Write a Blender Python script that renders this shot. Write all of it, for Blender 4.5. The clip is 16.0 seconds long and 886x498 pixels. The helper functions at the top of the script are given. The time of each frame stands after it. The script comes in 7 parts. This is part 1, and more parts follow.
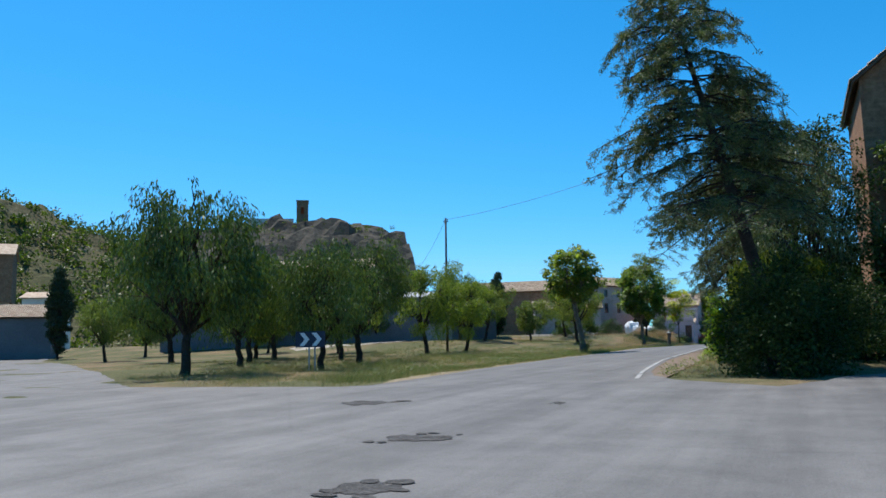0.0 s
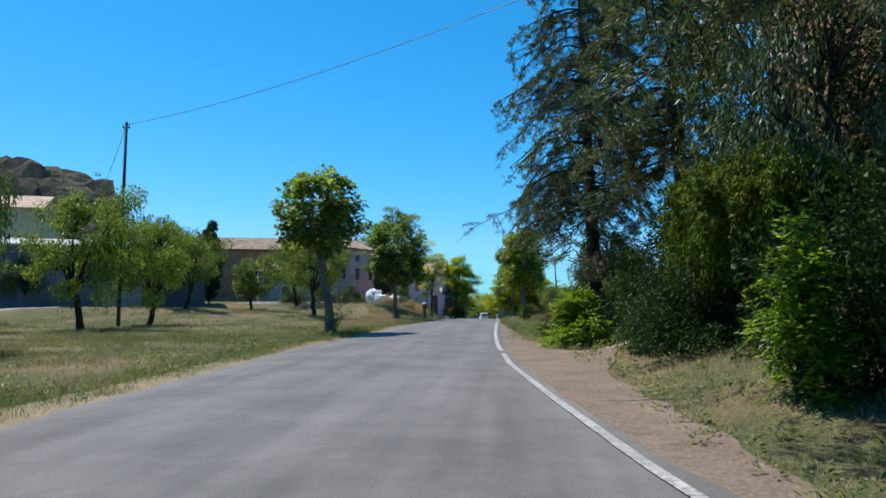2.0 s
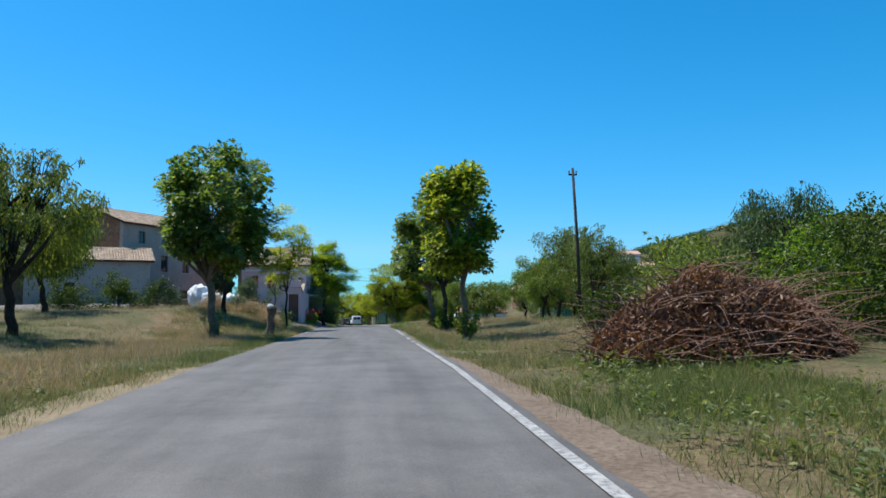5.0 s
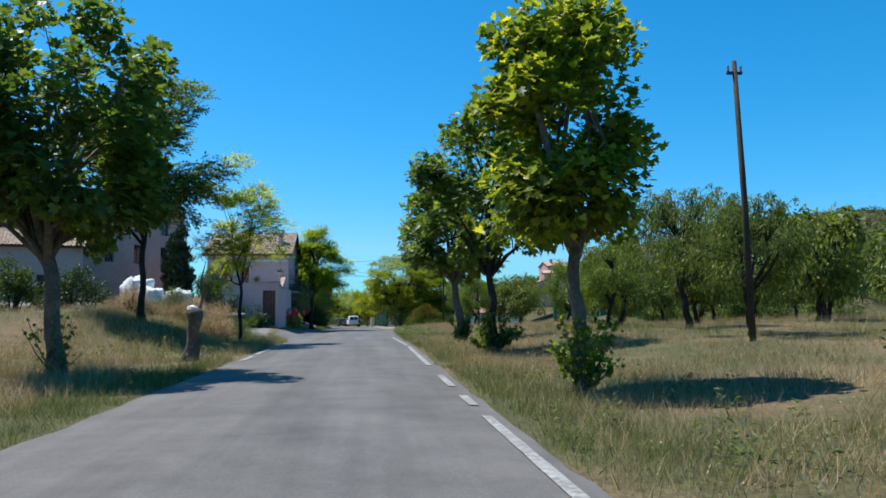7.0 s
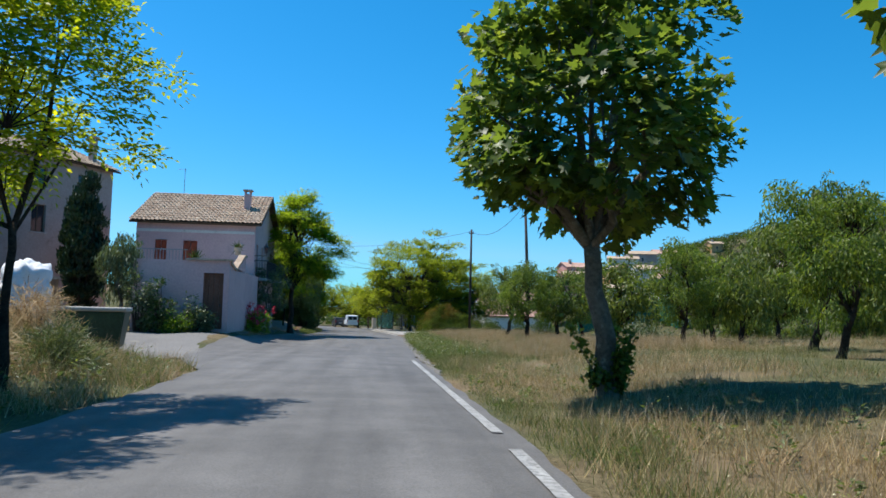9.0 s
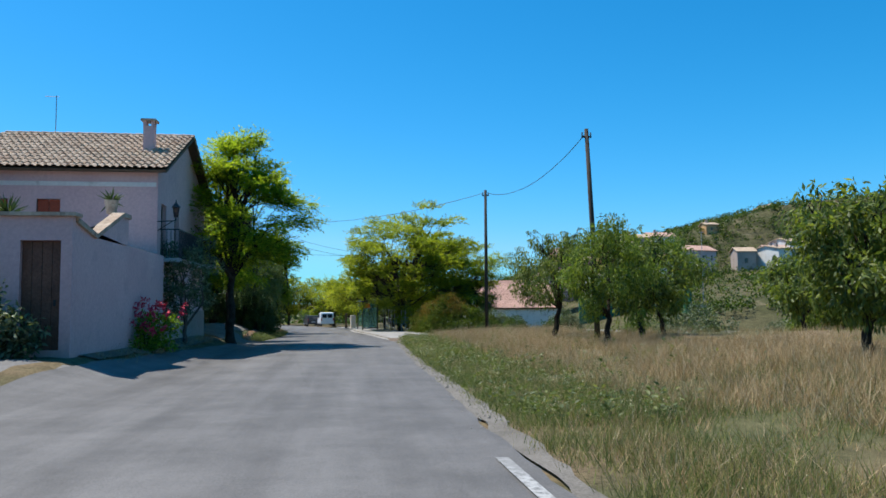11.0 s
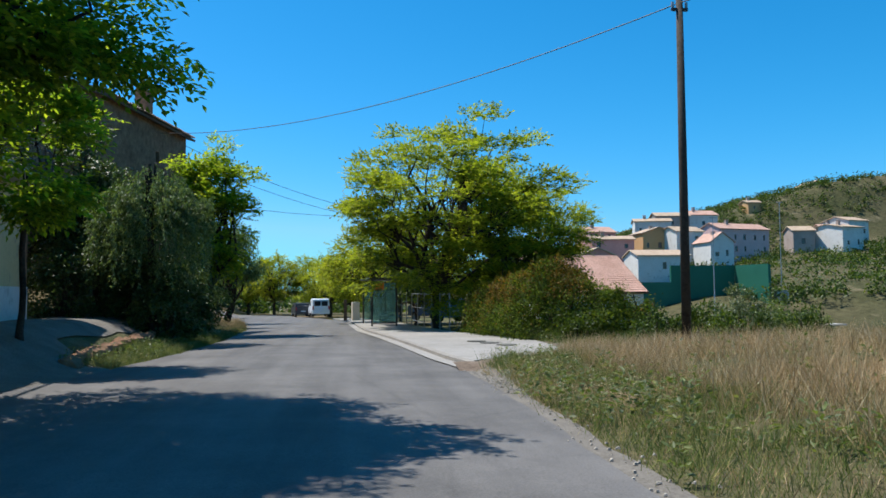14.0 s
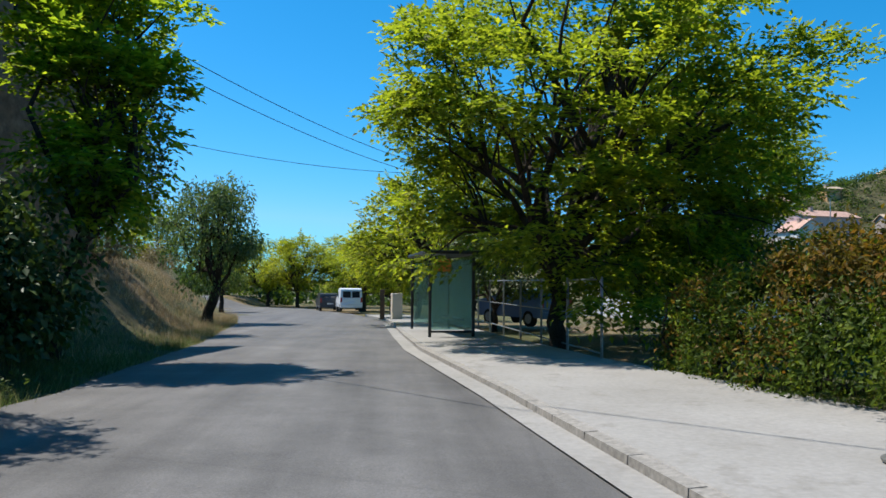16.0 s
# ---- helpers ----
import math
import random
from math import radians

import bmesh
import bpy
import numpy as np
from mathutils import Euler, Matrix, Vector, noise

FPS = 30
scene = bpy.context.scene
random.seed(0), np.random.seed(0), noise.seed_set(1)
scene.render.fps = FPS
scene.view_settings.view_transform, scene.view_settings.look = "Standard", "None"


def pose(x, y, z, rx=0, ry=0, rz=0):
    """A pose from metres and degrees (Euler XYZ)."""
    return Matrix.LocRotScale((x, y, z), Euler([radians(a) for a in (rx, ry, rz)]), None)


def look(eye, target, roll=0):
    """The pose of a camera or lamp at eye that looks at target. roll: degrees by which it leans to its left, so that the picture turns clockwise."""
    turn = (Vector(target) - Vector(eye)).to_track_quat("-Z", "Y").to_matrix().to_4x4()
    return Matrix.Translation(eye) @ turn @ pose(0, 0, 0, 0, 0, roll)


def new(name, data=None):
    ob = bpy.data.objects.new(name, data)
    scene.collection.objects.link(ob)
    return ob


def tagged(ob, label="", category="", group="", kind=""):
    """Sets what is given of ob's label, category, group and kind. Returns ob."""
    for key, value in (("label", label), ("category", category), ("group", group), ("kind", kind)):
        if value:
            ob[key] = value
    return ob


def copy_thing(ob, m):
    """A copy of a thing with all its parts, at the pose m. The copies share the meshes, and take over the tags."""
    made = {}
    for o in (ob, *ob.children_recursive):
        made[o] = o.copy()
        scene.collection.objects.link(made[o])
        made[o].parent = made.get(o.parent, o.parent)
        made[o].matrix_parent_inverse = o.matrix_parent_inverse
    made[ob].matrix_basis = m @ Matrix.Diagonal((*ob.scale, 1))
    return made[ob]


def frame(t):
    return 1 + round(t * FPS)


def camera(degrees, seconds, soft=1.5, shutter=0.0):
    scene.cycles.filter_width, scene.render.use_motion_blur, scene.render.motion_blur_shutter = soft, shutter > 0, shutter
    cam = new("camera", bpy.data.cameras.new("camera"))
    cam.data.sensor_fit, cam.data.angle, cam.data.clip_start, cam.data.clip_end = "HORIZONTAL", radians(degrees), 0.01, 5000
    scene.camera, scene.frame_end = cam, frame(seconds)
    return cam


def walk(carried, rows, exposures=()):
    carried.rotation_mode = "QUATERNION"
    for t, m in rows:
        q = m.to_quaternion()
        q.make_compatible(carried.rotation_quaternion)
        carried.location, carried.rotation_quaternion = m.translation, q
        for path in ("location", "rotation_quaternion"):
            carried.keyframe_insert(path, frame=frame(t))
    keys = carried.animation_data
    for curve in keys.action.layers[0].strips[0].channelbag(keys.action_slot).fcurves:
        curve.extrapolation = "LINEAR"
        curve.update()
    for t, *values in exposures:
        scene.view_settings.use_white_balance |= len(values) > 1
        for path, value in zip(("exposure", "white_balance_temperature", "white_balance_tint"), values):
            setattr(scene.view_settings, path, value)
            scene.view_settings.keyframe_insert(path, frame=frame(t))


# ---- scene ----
cam = camera(60.0, 16.0, soft=1.6)
# seconds, eye x y z, yaw, pitch, roll
ROWS = [
    (0, 7.47, 0.00, 0.51, 24.51, 7.18, -1.24),
    (0.5, 5.38, 4.98, 0.65, 18.90, 6.02, -1.54),
    (1, 3.88, 9.55, 0.72, 14.25, 6.11, -1.40),
    (1.5, 2.65, 13.80, 0.80, 9.35, 5.15, -0.56),
    (2, 1.83, 18.02, 0.85, 4.38, 4.53, -0.02),
    (2.5, 1.35, 22.28, 0.89, 1.36, 4.38, -0.71),
    (3, 0.90, 26.70, 0.91, 0.26, 4.65, -0.72),
    (3.5, 0.52, 31.35, 0.95, -1.24, 4.42, -0.69),
    (4, 0.24, 36.25, 0.99, -3.33, 4.62, -0.55),
    (4.5, 0.02, 41.16, 1.03, -4.88, 4.64, -0.51),
    (4.7, -0.11, 43.08, 1.06, -5.58, 4.56, -0.51),
    (6.8, -0.06, 59.46, 1.33, -5.69, 4.68, -0.55),
    (7, 0.00, 61.60, 1.35, -5.69, 4.44, -0.31),
    (7.5, 0.04, 66.94, 1.34, -5.71, 3.95, 0.31),
    (8, 0.07, 72.05, 1.31, -5.69, 4.67, 0.82),
    (8.5, 0.06, 76.99, 1.32, -5.57, 4.91, 1.32),
    (9, 0.05, 81.76, 1.32, -5.45, 4.52, 1.44),
    (9.5, 0.02, 86.59, 1.35, -5.40, 4.05, 0.95),
    (9.7, 0.05, 88.37, 1.35, -5.38, 4.31, 0.71),
    (11.8, -0.05, 105.01, 1.04, -8.08, 3.41, -0.68),
    (12, 0.03, 106.78, 1.00, -7.92, 3.12, -0.58),
    (12.5, 0.00, 111.18, 0.93, -7.76, 3.22, 0.73),
    (13, 0.19, 115.45, 0.86, -7.31, 3.05, 0.58),
    (13.5, 0.12, 120.34, 0.80, -7.59, 3.10, -0.39),
    (14, 0.19, 124.74, 0.76, -7.21, 3.17, -0.30),
    (14.5, 0.18, 128.63, 0.74, -6.81, 2.94, -0.06),
    (15, 0.12, 132.79, 0.68, -6.25, 2.83, 0.62),
    (15.5, 0.03, 137.51, 0.61, -5.79, 2.83, 0.86),
    (16, 0.17, 142.19, 0.53, -4.45, 2.58, 0.45),
]


def gaze(x, y, z, yaw, pitch, roll):
    a, p = radians(yaw), radians(pitch)
    return look((x, y, z), (x - math.sin(a) * math.cos(p), y + math.cos(a) * math.cos(p), z + math.sin(p)), roll)


walk(cam, [(r[0], gaze(*r[1:])) for r in ROWS], exposures=[(0, 0.42), (16, 0.42)])

# ---- sky, sun ----
SUN_ELEVATION, SUN_AZIMUTH = 63.0, -58.0  # azimuth from +y towards +x
world = bpy.data.worlds.new("sky")
scene.world = world
world.use_nodes = True
wn = world.node_tree.nodes
sky = wn.new("ShaderNodeTexSky")
sky.sky_type = "NISHITA"
sky.sun_disc = False
sky.sun_elevation = radians(SUN_ELEVATION)
sky.sun_rotation = radians(SUN_AZIMUTH)
sky.air_density, sky.dust_density, sky.ozone_density = 1.0, 0.3, 1.5
wn["Background"].inputs["Strength"].default_value = 0.095
# the deep blue of a dry summer sky: red thins out away from the horizon
split, joined = wn.new("ShaderNodeSeparateColor"), wn.new("ShaderNodeCombineColor")
world.node_tree.links.new(sky.outputs["Color"], split.inputs[0])
for i, (power, gain) in enumerate(((2.3, 0.0530), (1.0, 0.885), (1.0, 1.31))):
    p_ = wn.new("ShaderNodeMath")
    p_.operation = "POWER"
    p_.inputs[1].default_value = power
    k_ = wn.new("ShaderNodeMath")
    k_.operation = "MULTIPLY"
    k_.inputs[1].default_value = gain
    cap = wn.new("ShaderNodeMath")
    cap.operation = "MINIMUM"
    cap.inputs[1].default_value = 5.0 if i == 0 else 40.0
    world.node_tree.links.new(split.outputs[i], cap.inputs[0])
    world.node_tree.links.new(cap.outputs[0], p_.inputs[0])
    world.node_tree.links.new(p_.outputs[0], k_.inputs[0])
    world.node_tree.links.new(k_.outputs[0], joined.inputs[i])
world.node_tree.links.new(joined.outputs[0], wn["Background"].inputs["Color"])
sun = new("sun", bpy.data.lights.new("sun", "SUN"))
sun.data.energy, sun.data.angle, sun.data.color = 5.0, radians(0.53), (1.0, 0.955, 0.89)
_e, _a = radians(SUN_ELEVATION), radians(SUN_AZIMUTH)
sun.matrix_world = look((math.sin(_a) * math.cos(_e) * 80, math.cos(_a) * math.cos(_e) * 80, math.sin(_e) * 80), (0, 0, 0))

# ---- materials ----


def ramp(nt, fac, stops):
    n = nt.nodes.new("ShaderNodeValToRGB")
    el = n.color_ramp.elements
    while len(el) < len(stops):
        el.new(0.5)
    for e, (p, c) in zip(el, stops):
        e.position, e.color = p, (*c, 1)
    nt.links.new(fac, n.inputs["Fac"])
    return n.outputs["Color"]


def noise_node(nt, scale, detail=4.0, rough=0.55, vec=None):
    n = nt.nodes.new("ShaderNodeTexNoise")
    n.inputs["Scale"].default_value, n.inputs["Detail"].default_value, n.inputs["Roughness"].default_value = scale, detail, rough
    if vec is not None:
        nt.links.new(vec, n.inputs["Vector"])
    return n.outputs["Fac"]


def mixc(nt, fac, a, b, mode="MIX"):
    n = nt.nodes.new("ShaderNodeMix")
    n.data_type, n.blend_type = "RGBA", mode
    for sock, v in ((n.inputs[0], fac), (n.inputs[6], a), (n.inputs[7], b)):
        if isinstance(v, (int, float)):
            sock.default_value = v
        elif isinstance(v, tuple):
            sock.default_value = (*v, 1)
        else:
            nt.links.new(v, sock)
    return n.outputs[2]


def base_mat(name, rough=0.8, spec=0.3, metal=0.0):
    m = bpy.data.materials.new(name)
    m.use_nodes = True
    nt = m.node_tree
    bs = nt.nodes["Principled BSDF"]
    bs.inputs["Roughness"].default_value, bs.inputs["Metallic"].default_value = rough, metal
    bs.inputs["Specular IOR Level"].default_value = spec
    geo = nt.nodes.new("ShaderNodeNewGeometry")
    return m, nt, bs, geo


def bump(nt, bs, height, strength=0.3, dist=0.02):
    b = nt.nodes.new("ShaderNodeBump")
    b.inputs["Strength"].default_value, b.inputs["Distance"].default_value = strength, dist
    nt.links.new(height, b.inputs["Height"])
    nt.links.new(b.outputs["Normal"], bs.inputs["Normal"])


def surface(name, c1, c2, big=0.6, small=12.0, rough=0.85, spec=0.2, c3=None, bump_s=0.3, bump_d=0.01, metal=0.0, mottle=0.35):
    """Two colours mixed by broad noise, with fine grain and relief; c3 are stains."""
    m, nt, bs, geo = base_mat(name, rough, spec, metal)
    pos = geo.outputs["Position"]
    broad = noise_node(nt, big, 5, 0.6, pos)
    col = ramp(nt, broad, [(0.3, c1), (0.7, c2)])
    fine = noise_node(nt, small, 6, 0.65, pos)
    dark = ramp(nt, fine, [(0.3, (1 - mottle,) * 3), (0.7, (1 + mottle * 0.6,) * 3)])
    col = mixc(nt, 1.0, col, dark, "MULTIPLY")
    if c3:
        st = noise_node(nt, big * 2.7, 6, 0.7, pos)
        f = ramp(nt, st, [(0.56, (0, 0, 0)), (0.68, (1, 1, 1))])
        col = mixc(nt, f, col, c3)
    nt.links.new(col, bs.inputs["Base Color"])
    bump(nt, bs, fine, bump_s, bump_d)
    return m


def leaf_mat(name, dark, light, yellow=None, trans=0.45, rough=0.5, share=0.12, gloss=0.35):
    """Leaves: colour varies leaf by leaf and in drifts; light passes through."""
    m, nt, bs, geo = base_mat(name, rough, gloss)
    rnd = geo.outputs["Random Per Island"]
    stops = [(0.0, dark), (0.75, light)]
    if yellow:
        stops += [(1 - share, light), (1.0, yellow)]
    col = ramp(nt, rnd, stops)
    drift = noise_node(nt, 0.7, 3, 0.5, geo.outputs["Position"])
    shade = ramp(nt, drift, [(0.3, (0.72, 0.76, 0.72)), (0.7, (1.2, 1.16, 1.0))])
    col = mixc(nt, 1.0, col, shade, "MULTIPLY")
    info = nt.nodes.new("ShaderNodeObjectInfo")
    tone = ramp(nt, info.outputs["Random"], [(0.0, (0.85, 0.9, 0.9)), (1.0, (1.12, 1.08, 1.0))])
    col = mixc(nt, 1.0, col, tone, "MULTIPLY")
    nt.links.new(col, bs.inputs["Base Color"])
    tr = nt.nodes.new("ShaderNodeBsdfTranslucent")
    warm = mixc(nt, 1.0, col, (1.42, 1.44, 0.62), "MULTIPLY")
    nt.links.new(warm, tr.inputs["Color"])
    mix = nt.nodes.new("ShaderNodeMixShader")
    mix.inputs[0].default_value = trans
    nt.links.new(bs.outputs[0], mix.inputs[1])
    nt.links.new(tr.outputs[0], mix.inputs[2])
    nt.links.new(mix.outputs[0], nt.nodes["Material Output"].inputs["Surface"])
    return m


def grass_mat(name, low=0.46, high=0.62):
    m, nt, bs, geo = base_mat(name, 0.7, 0.15)
    pos = geo.outputs["Position"]
    dry = noise_node(nt, 0.16, 4, 0.6, pos)
    col_a = ramp(nt, geo.outputs["Random Per Island"], [(0.0, (0.085, 0.125, 0.035)), (0.5, (0.165, 0.185, 0.06)), (1.0, (0.36, 0.31, 0.13))])
    col_b = ramp(nt, geo.outputs["Random Per Island"], [(0.0, (0.26, 0.19, 0.08)), (0.6, (0.45, 0.33, 0.15)), (1.0, (0.60, 0.48, 0.26))])
    f = ramp(nt, dry, [(low, (0, 0, 0)), (high, (1, 1, 1))])
    col = mixc(nt, f, col_a, col_b)
    nt.links.new(col, bs.inputs["Base Color"])
    tr = nt.nodes.new("ShaderNodeBsdfTranslucent")
    nt.links.new(col, tr.inputs["Color"])
    mix = nt.nodes.new("ShaderNodeMixShader")
    mix.inputs[0].default_value = 0.3
    nt.links.new(bs.outputs[0], mix.inputs[1])
    nt.links.new(tr.outputs[0], mix.inputs[2])
    nt.links.new(mix.outputs[0], nt.nodes["Material Output"].inputs["Surface"])
    return m


def ground_mat():
    m, nt, bs, geo = base_mat("field_earth", 0.95, 0.1)
    pos = geo.outputs["Position"]
    col_a = ramp(nt, noise_node(nt, 1.3, 6, 0.65, pos), [(0.3, (0.070, 0.080, 0.036)), (0.7, (0.132, 0.124, 0.060))])
    col_b = ramp(nt, noise_node(nt, 1.9, 6, 0.65, pos), [(0.3, (0.140, 0.102, 0.060)), (0.7, (0.235, 0.176, 0.104))])
    f = ramp(nt, noise_node(nt, 0.16, 4, 0.6, pos), [(0.46, (0, 0, 0)), (0.62, (1, 1, 1))])
    col = mixc(nt, f, col_a, col_b)
    fine = noise_node(nt, 14, 8, 0.8, pos)
    col = mixc(nt, 1.0, col, ramp(nt, fine, [(0.36, (0.42,) * 3), (0.64, (1.35,) * 3)]), "MULTIPLY")
    nt.links.new(col, bs.inputs["Base Color"])
    bump(nt, bs, fine, 0.6, 0.05)
    return m


def asphalt_mat():
    m, nt, bs, geo = base_mat("asphalt", 0.78, 0.3)
    pos = geo.outputs["Position"]
    stretch = nt.nodes.new("ShaderNodeMapping")
    stretch.inputs["Scale"].default_value = (1.0, 0.05, 1.0)
    nt.links.new(pos, stretch.inputs["Vector"])
    tracks = noise_node(nt, 1.3, 6, 0.6, stretch.outputs["Vector"])
    col = ramp(nt, tracks, [(0.3, (0.092, 0.087, 0.083)), (0.7, (0.154, 0.147, 0.140))])
    patches = noise_node(nt, 0.7, 8, 0.7, pos)
    col = mixc(nt, 1.0, col, ramp(nt, patches, [(0.36, (0.78,) * 3), (0.64, (1.14,) * 3)]), "MULTIPLY")
    grain = noise_node(nt, 55, 3, 0.7, pos)
    col = mixc(nt, 1.0, col, ramp(nt, grain, [(0.3, (0.72,) * 3), (0.72, (1.25,) * 3)]), "MULTIPLY")
    vor = nt.nodes.new("ShaderNodeTexVoronoi")
    vor.feature = "DISTANCE_TO_EDGE"
    vor.inputs["Scale"].default_value = 0.13
    warp = mixc(nt, 0.35, pos, nt.nodes.new("ShaderNodeTexNoise").outputs["Color"])
    nt.links.new(warp, vor.inputs["Vector"])
    crack = ramp(nt, vor.outputs["Distance"], [(0.0, (0.9,) * 3), (0.002, (1, 1, 1))])
    col = mixc(nt, 1.0, col, crack, "MULTIPLY")
    nt.links.new(col, bs.inputs["Base Color"])
    bump(nt, bs, grain, 0.35, 0.006)
    return m


def paint_mat():
    m, nt, bs, geo = base_mat("road_paint", 0.7, 0.3)
    wear = noise_node(nt, 11, 8, 0.75, geo.outputs["Position"])
    broad = noise_node(nt, 0.9, 5, 0.6, geo.outputs["Position"])
    col = ramp(nt, wear, [(0.40, (0.15, 0.148, 0.145)), (0.54, (0.38, 0.375, 0.36)), (0.78, (0.52, 0.51, 0.49))])
    faded = ramp(nt, broad, [(0.42, (0, 0, 0)), (0.62, (0.75, 0.75, 0.75))])
    col = mixc(nt, faded, col, (0.22, 0.215, 0.205))
    nt.links.new(col, bs.inputs["Base Color"])
    return m


def lawn_mat(name, stops):
    m, nt, bs, geo = base_mat(name, 0.7, 0.15)
    col = ramp(nt, geo.outputs["Random Per Island"], stops)
    drift = noise_node(nt, 0.5, 4, 0.6, geo.outputs["Position"])
    col = mixc(nt, 1.0, col, ramp(nt, drift, [(0.3, (0.72, 0.78, 0.7)), (0.7, (1.22, 1.12, 1.05))]), "MULTIPLY")
    nt.links.new(col, bs.inputs["Base Color"])
    tr = nt.nodes.new("ShaderNodeBsdfTranslucent")
    nt.links.new(col, tr.inputs["Color"])
    mix = nt.nodes.new("ShaderNodeMixShader")
    mix.inputs[0].default_value = 0.35
    nt.links.new(bs.outputs[0], mix.inputs[1])
    nt.links.new(tr.outputs[0], mix.inputs[2])
    nt.links.new(mix.outputs[0], nt.nodes["Material Output"].inputs["Surface"])
    return m


ASPHALT, PAINT, EARTH, GRASS = asphalt_mat(), paint_mat(), ground_mat(), grass_mat("grass_blades")
GRASS_DRY = lawn_mat("dry_grass_blades", [(0.0, (0.20, 0.145, 0.075)), (0.35, (0.40, 0.285, 0.16)), (0.8, (0.55, 0.42, 0.255)), (1.0, (0.68, 0.58, 0.42))])
GRASS_GREEN = lawn_mat("green_grass_blades", [(0.0, (0.06, 0.10, 0.03)), (0.5, (0.14, 0.195, 0.055)), (0.82, (0.24, 0.265, 0.085)), (1.0, (0.42, 0.37, 0.17))])
DIRT = surface("dirt_shoulder", (0.150, 0.112, 0.084), (0.215, 0.168, 0.130), 0.9, 18, 0.95, 0.1, (0.115, 0.085, 0.062), 0.6, 0.025, mottle=0.45)
GRAVEL = surface("gravel", (0.144, 0.132, 0.114), (0.216, 0.198, 0.174), 1.5, 30, 0.95, 0.1, None, 0.6, 0.02)
YARD = surface("pale_yard", (0.315, 0.285, 0.240), (0.390, 0.360, 0.315), 0.4, 14, 0.95, 0.1, (0.255, 0.217, 0.165), 0.4, 0.015)
PAVING = surface("paving_concrete", (0.259, 0.245, 0.223), (0.317, 0.302, 0.281), 0.7, 16, 0.9, 0.2, (0.216, 0.202, 0.180), 0.2, 0.006, mottle=0.15)
DRY_VERGE = surface("dusty_verge", (0.192, 0.152, 0.096), (0.272, 0.216, 0.144), 1.3, 16, 0.95, 0.1, (0.136, 0.128, 0.056), 0.5, 0.02)
PETAL = surface("white_petals", (0.48, 0.45, 0.25), (0.60, 0.58, 0.40), 6, 40, 0.7, 0.2)
CONCRETE = surface("concrete", (0.375, 0.360, 0.330), (0.450, 0.435, 0.405), 0.7, 16, 0.9, 0.2, (0.315, 0.300, 0.270), 0.2, 0.006, mottle=0.18)
YARD_GREY = surface("dusty_grey_yard", (0.17, 0.163, 0.155), (0.22, 0.21, 0.20), 0.4, 14, 0.95, 0.1, (0.25, 0.235, 0.21), 0.4, 0.012, mottle=0.25)
KERB = surface("kerb_stone", (0.240, 0.224, 0.200), (0.320, 0.296, 0.264), 1.2, 16, 0.9, 0.2, None, 0.3, 0.008)
BARK = surface("bark_grey", (0.085, 0.072, 0.060), (0.170, 0.145, 0.119), 2.5, 22, 0.95, 0.1, (0.255, 0.230, 0.187), 0.9, 0.03)
BARK_DARK = surface("bark_dark", (0.030, 0.024, 0.020), (0.075, 0.058, 0.045), 3, 24, 0.95, 0.1, None, 0.9, 0.04)
BARK_PLANE = surface("bark_plane", (0.125, 0.105, 0.080), (0.205, 0.175, 0.135), 2.2, 14, 0.9, 0.15, (0.29, 0.26, 0.20), 0.7, 0.025, mottle=0.45)
LEAF_PLANE = leaf_mat("plane_leaves", (0.058, 0.098, 0.028), (0.165, 0.225, 0.058), (0.300, 0.345, 0.085), 0.52, rough=0.45, gloss=0.35)
LEAF_PLANE_Y = leaf_mat("plane_leaves_yellowing", (0.085, 0.130, 0.024), (0.245, 0.300, 0.048), (0.520, 0.470, 0.050), 0.58, rough=0.4, share=0.3, gloss=0.5)
LEAF_ALMOND = leaf_mat("almond_leaves", (0.056, 0.090, 0.026), (0.168, 0.212, 0.060), (0.290, 0.320, 0.080), 0.45)
LEAF_ALMOND_Y = leaf_mat("almond_leaves_fresh", (0.074, 0.120, 0.026), (0.190, 0.250, 0.054), (0.300, 0.342, 0.056), 0.48)
LEAF_OLIVE = leaf_mat("grey_leaves", (0.052, 0.074, 0.044), (0.145, 0.182, 0.112), (0.275, 0.310, 0.230), 0.28)
LEAF_ROBINIA = leaf_mat("locust_leaves", (0.095, 0.132, 0.018), (0.270, 0.300, 0.036), (0.420, 0.400, 0.046), 0.72)
LEAF_DARK = leaf_mat("dark_leaves", (0.028, 0.052, 0.018), (0.077, 0.120, 0.034), None, 0.25)
# darker copy of LEAF_DARK: deep shade under the cedars is in its colour
LEAF_SHADE = leaf_mat("shaded_dark_leaves", (0.014, 0.028, 0.012), (0.046, 0.074, 0.024), None, 0.2, gloss=0.08)
LEAF_CEDAR = leaf_mat("cedar_needles", (0.036, 0.062, 0.034), (0.110, 0.146, 0.062), (0.210, 0.180, 0.100), 0.22, share=0.16)
LEAF_CYPRESS = leaf_mat("cypress_foliage", (0.014, 0.030, 0.016), (0.034, 0.060, 0.025), None, 0.12)
LEAF_WEEP = leaf_mat("weeping_leaves", (0.052, 0.088, 0.040), (0.150, 0.210, 0.095), (0.25, 0.30, 0.16), 0.42)
LEAF_SHRUB = leaf_mat("shrub_leaves", (0.062, 0.125, 0.018), (0.188, 0.288, 0.031), (0.375, 0.450, 0.037), 0.5)
LEAF_IVY = leaf_mat("ivy_leaves", (0.029, 0.059, 0.021), (0.087, 0.138, 0.038), (0.175, 0.204, 0.059), 0.25)
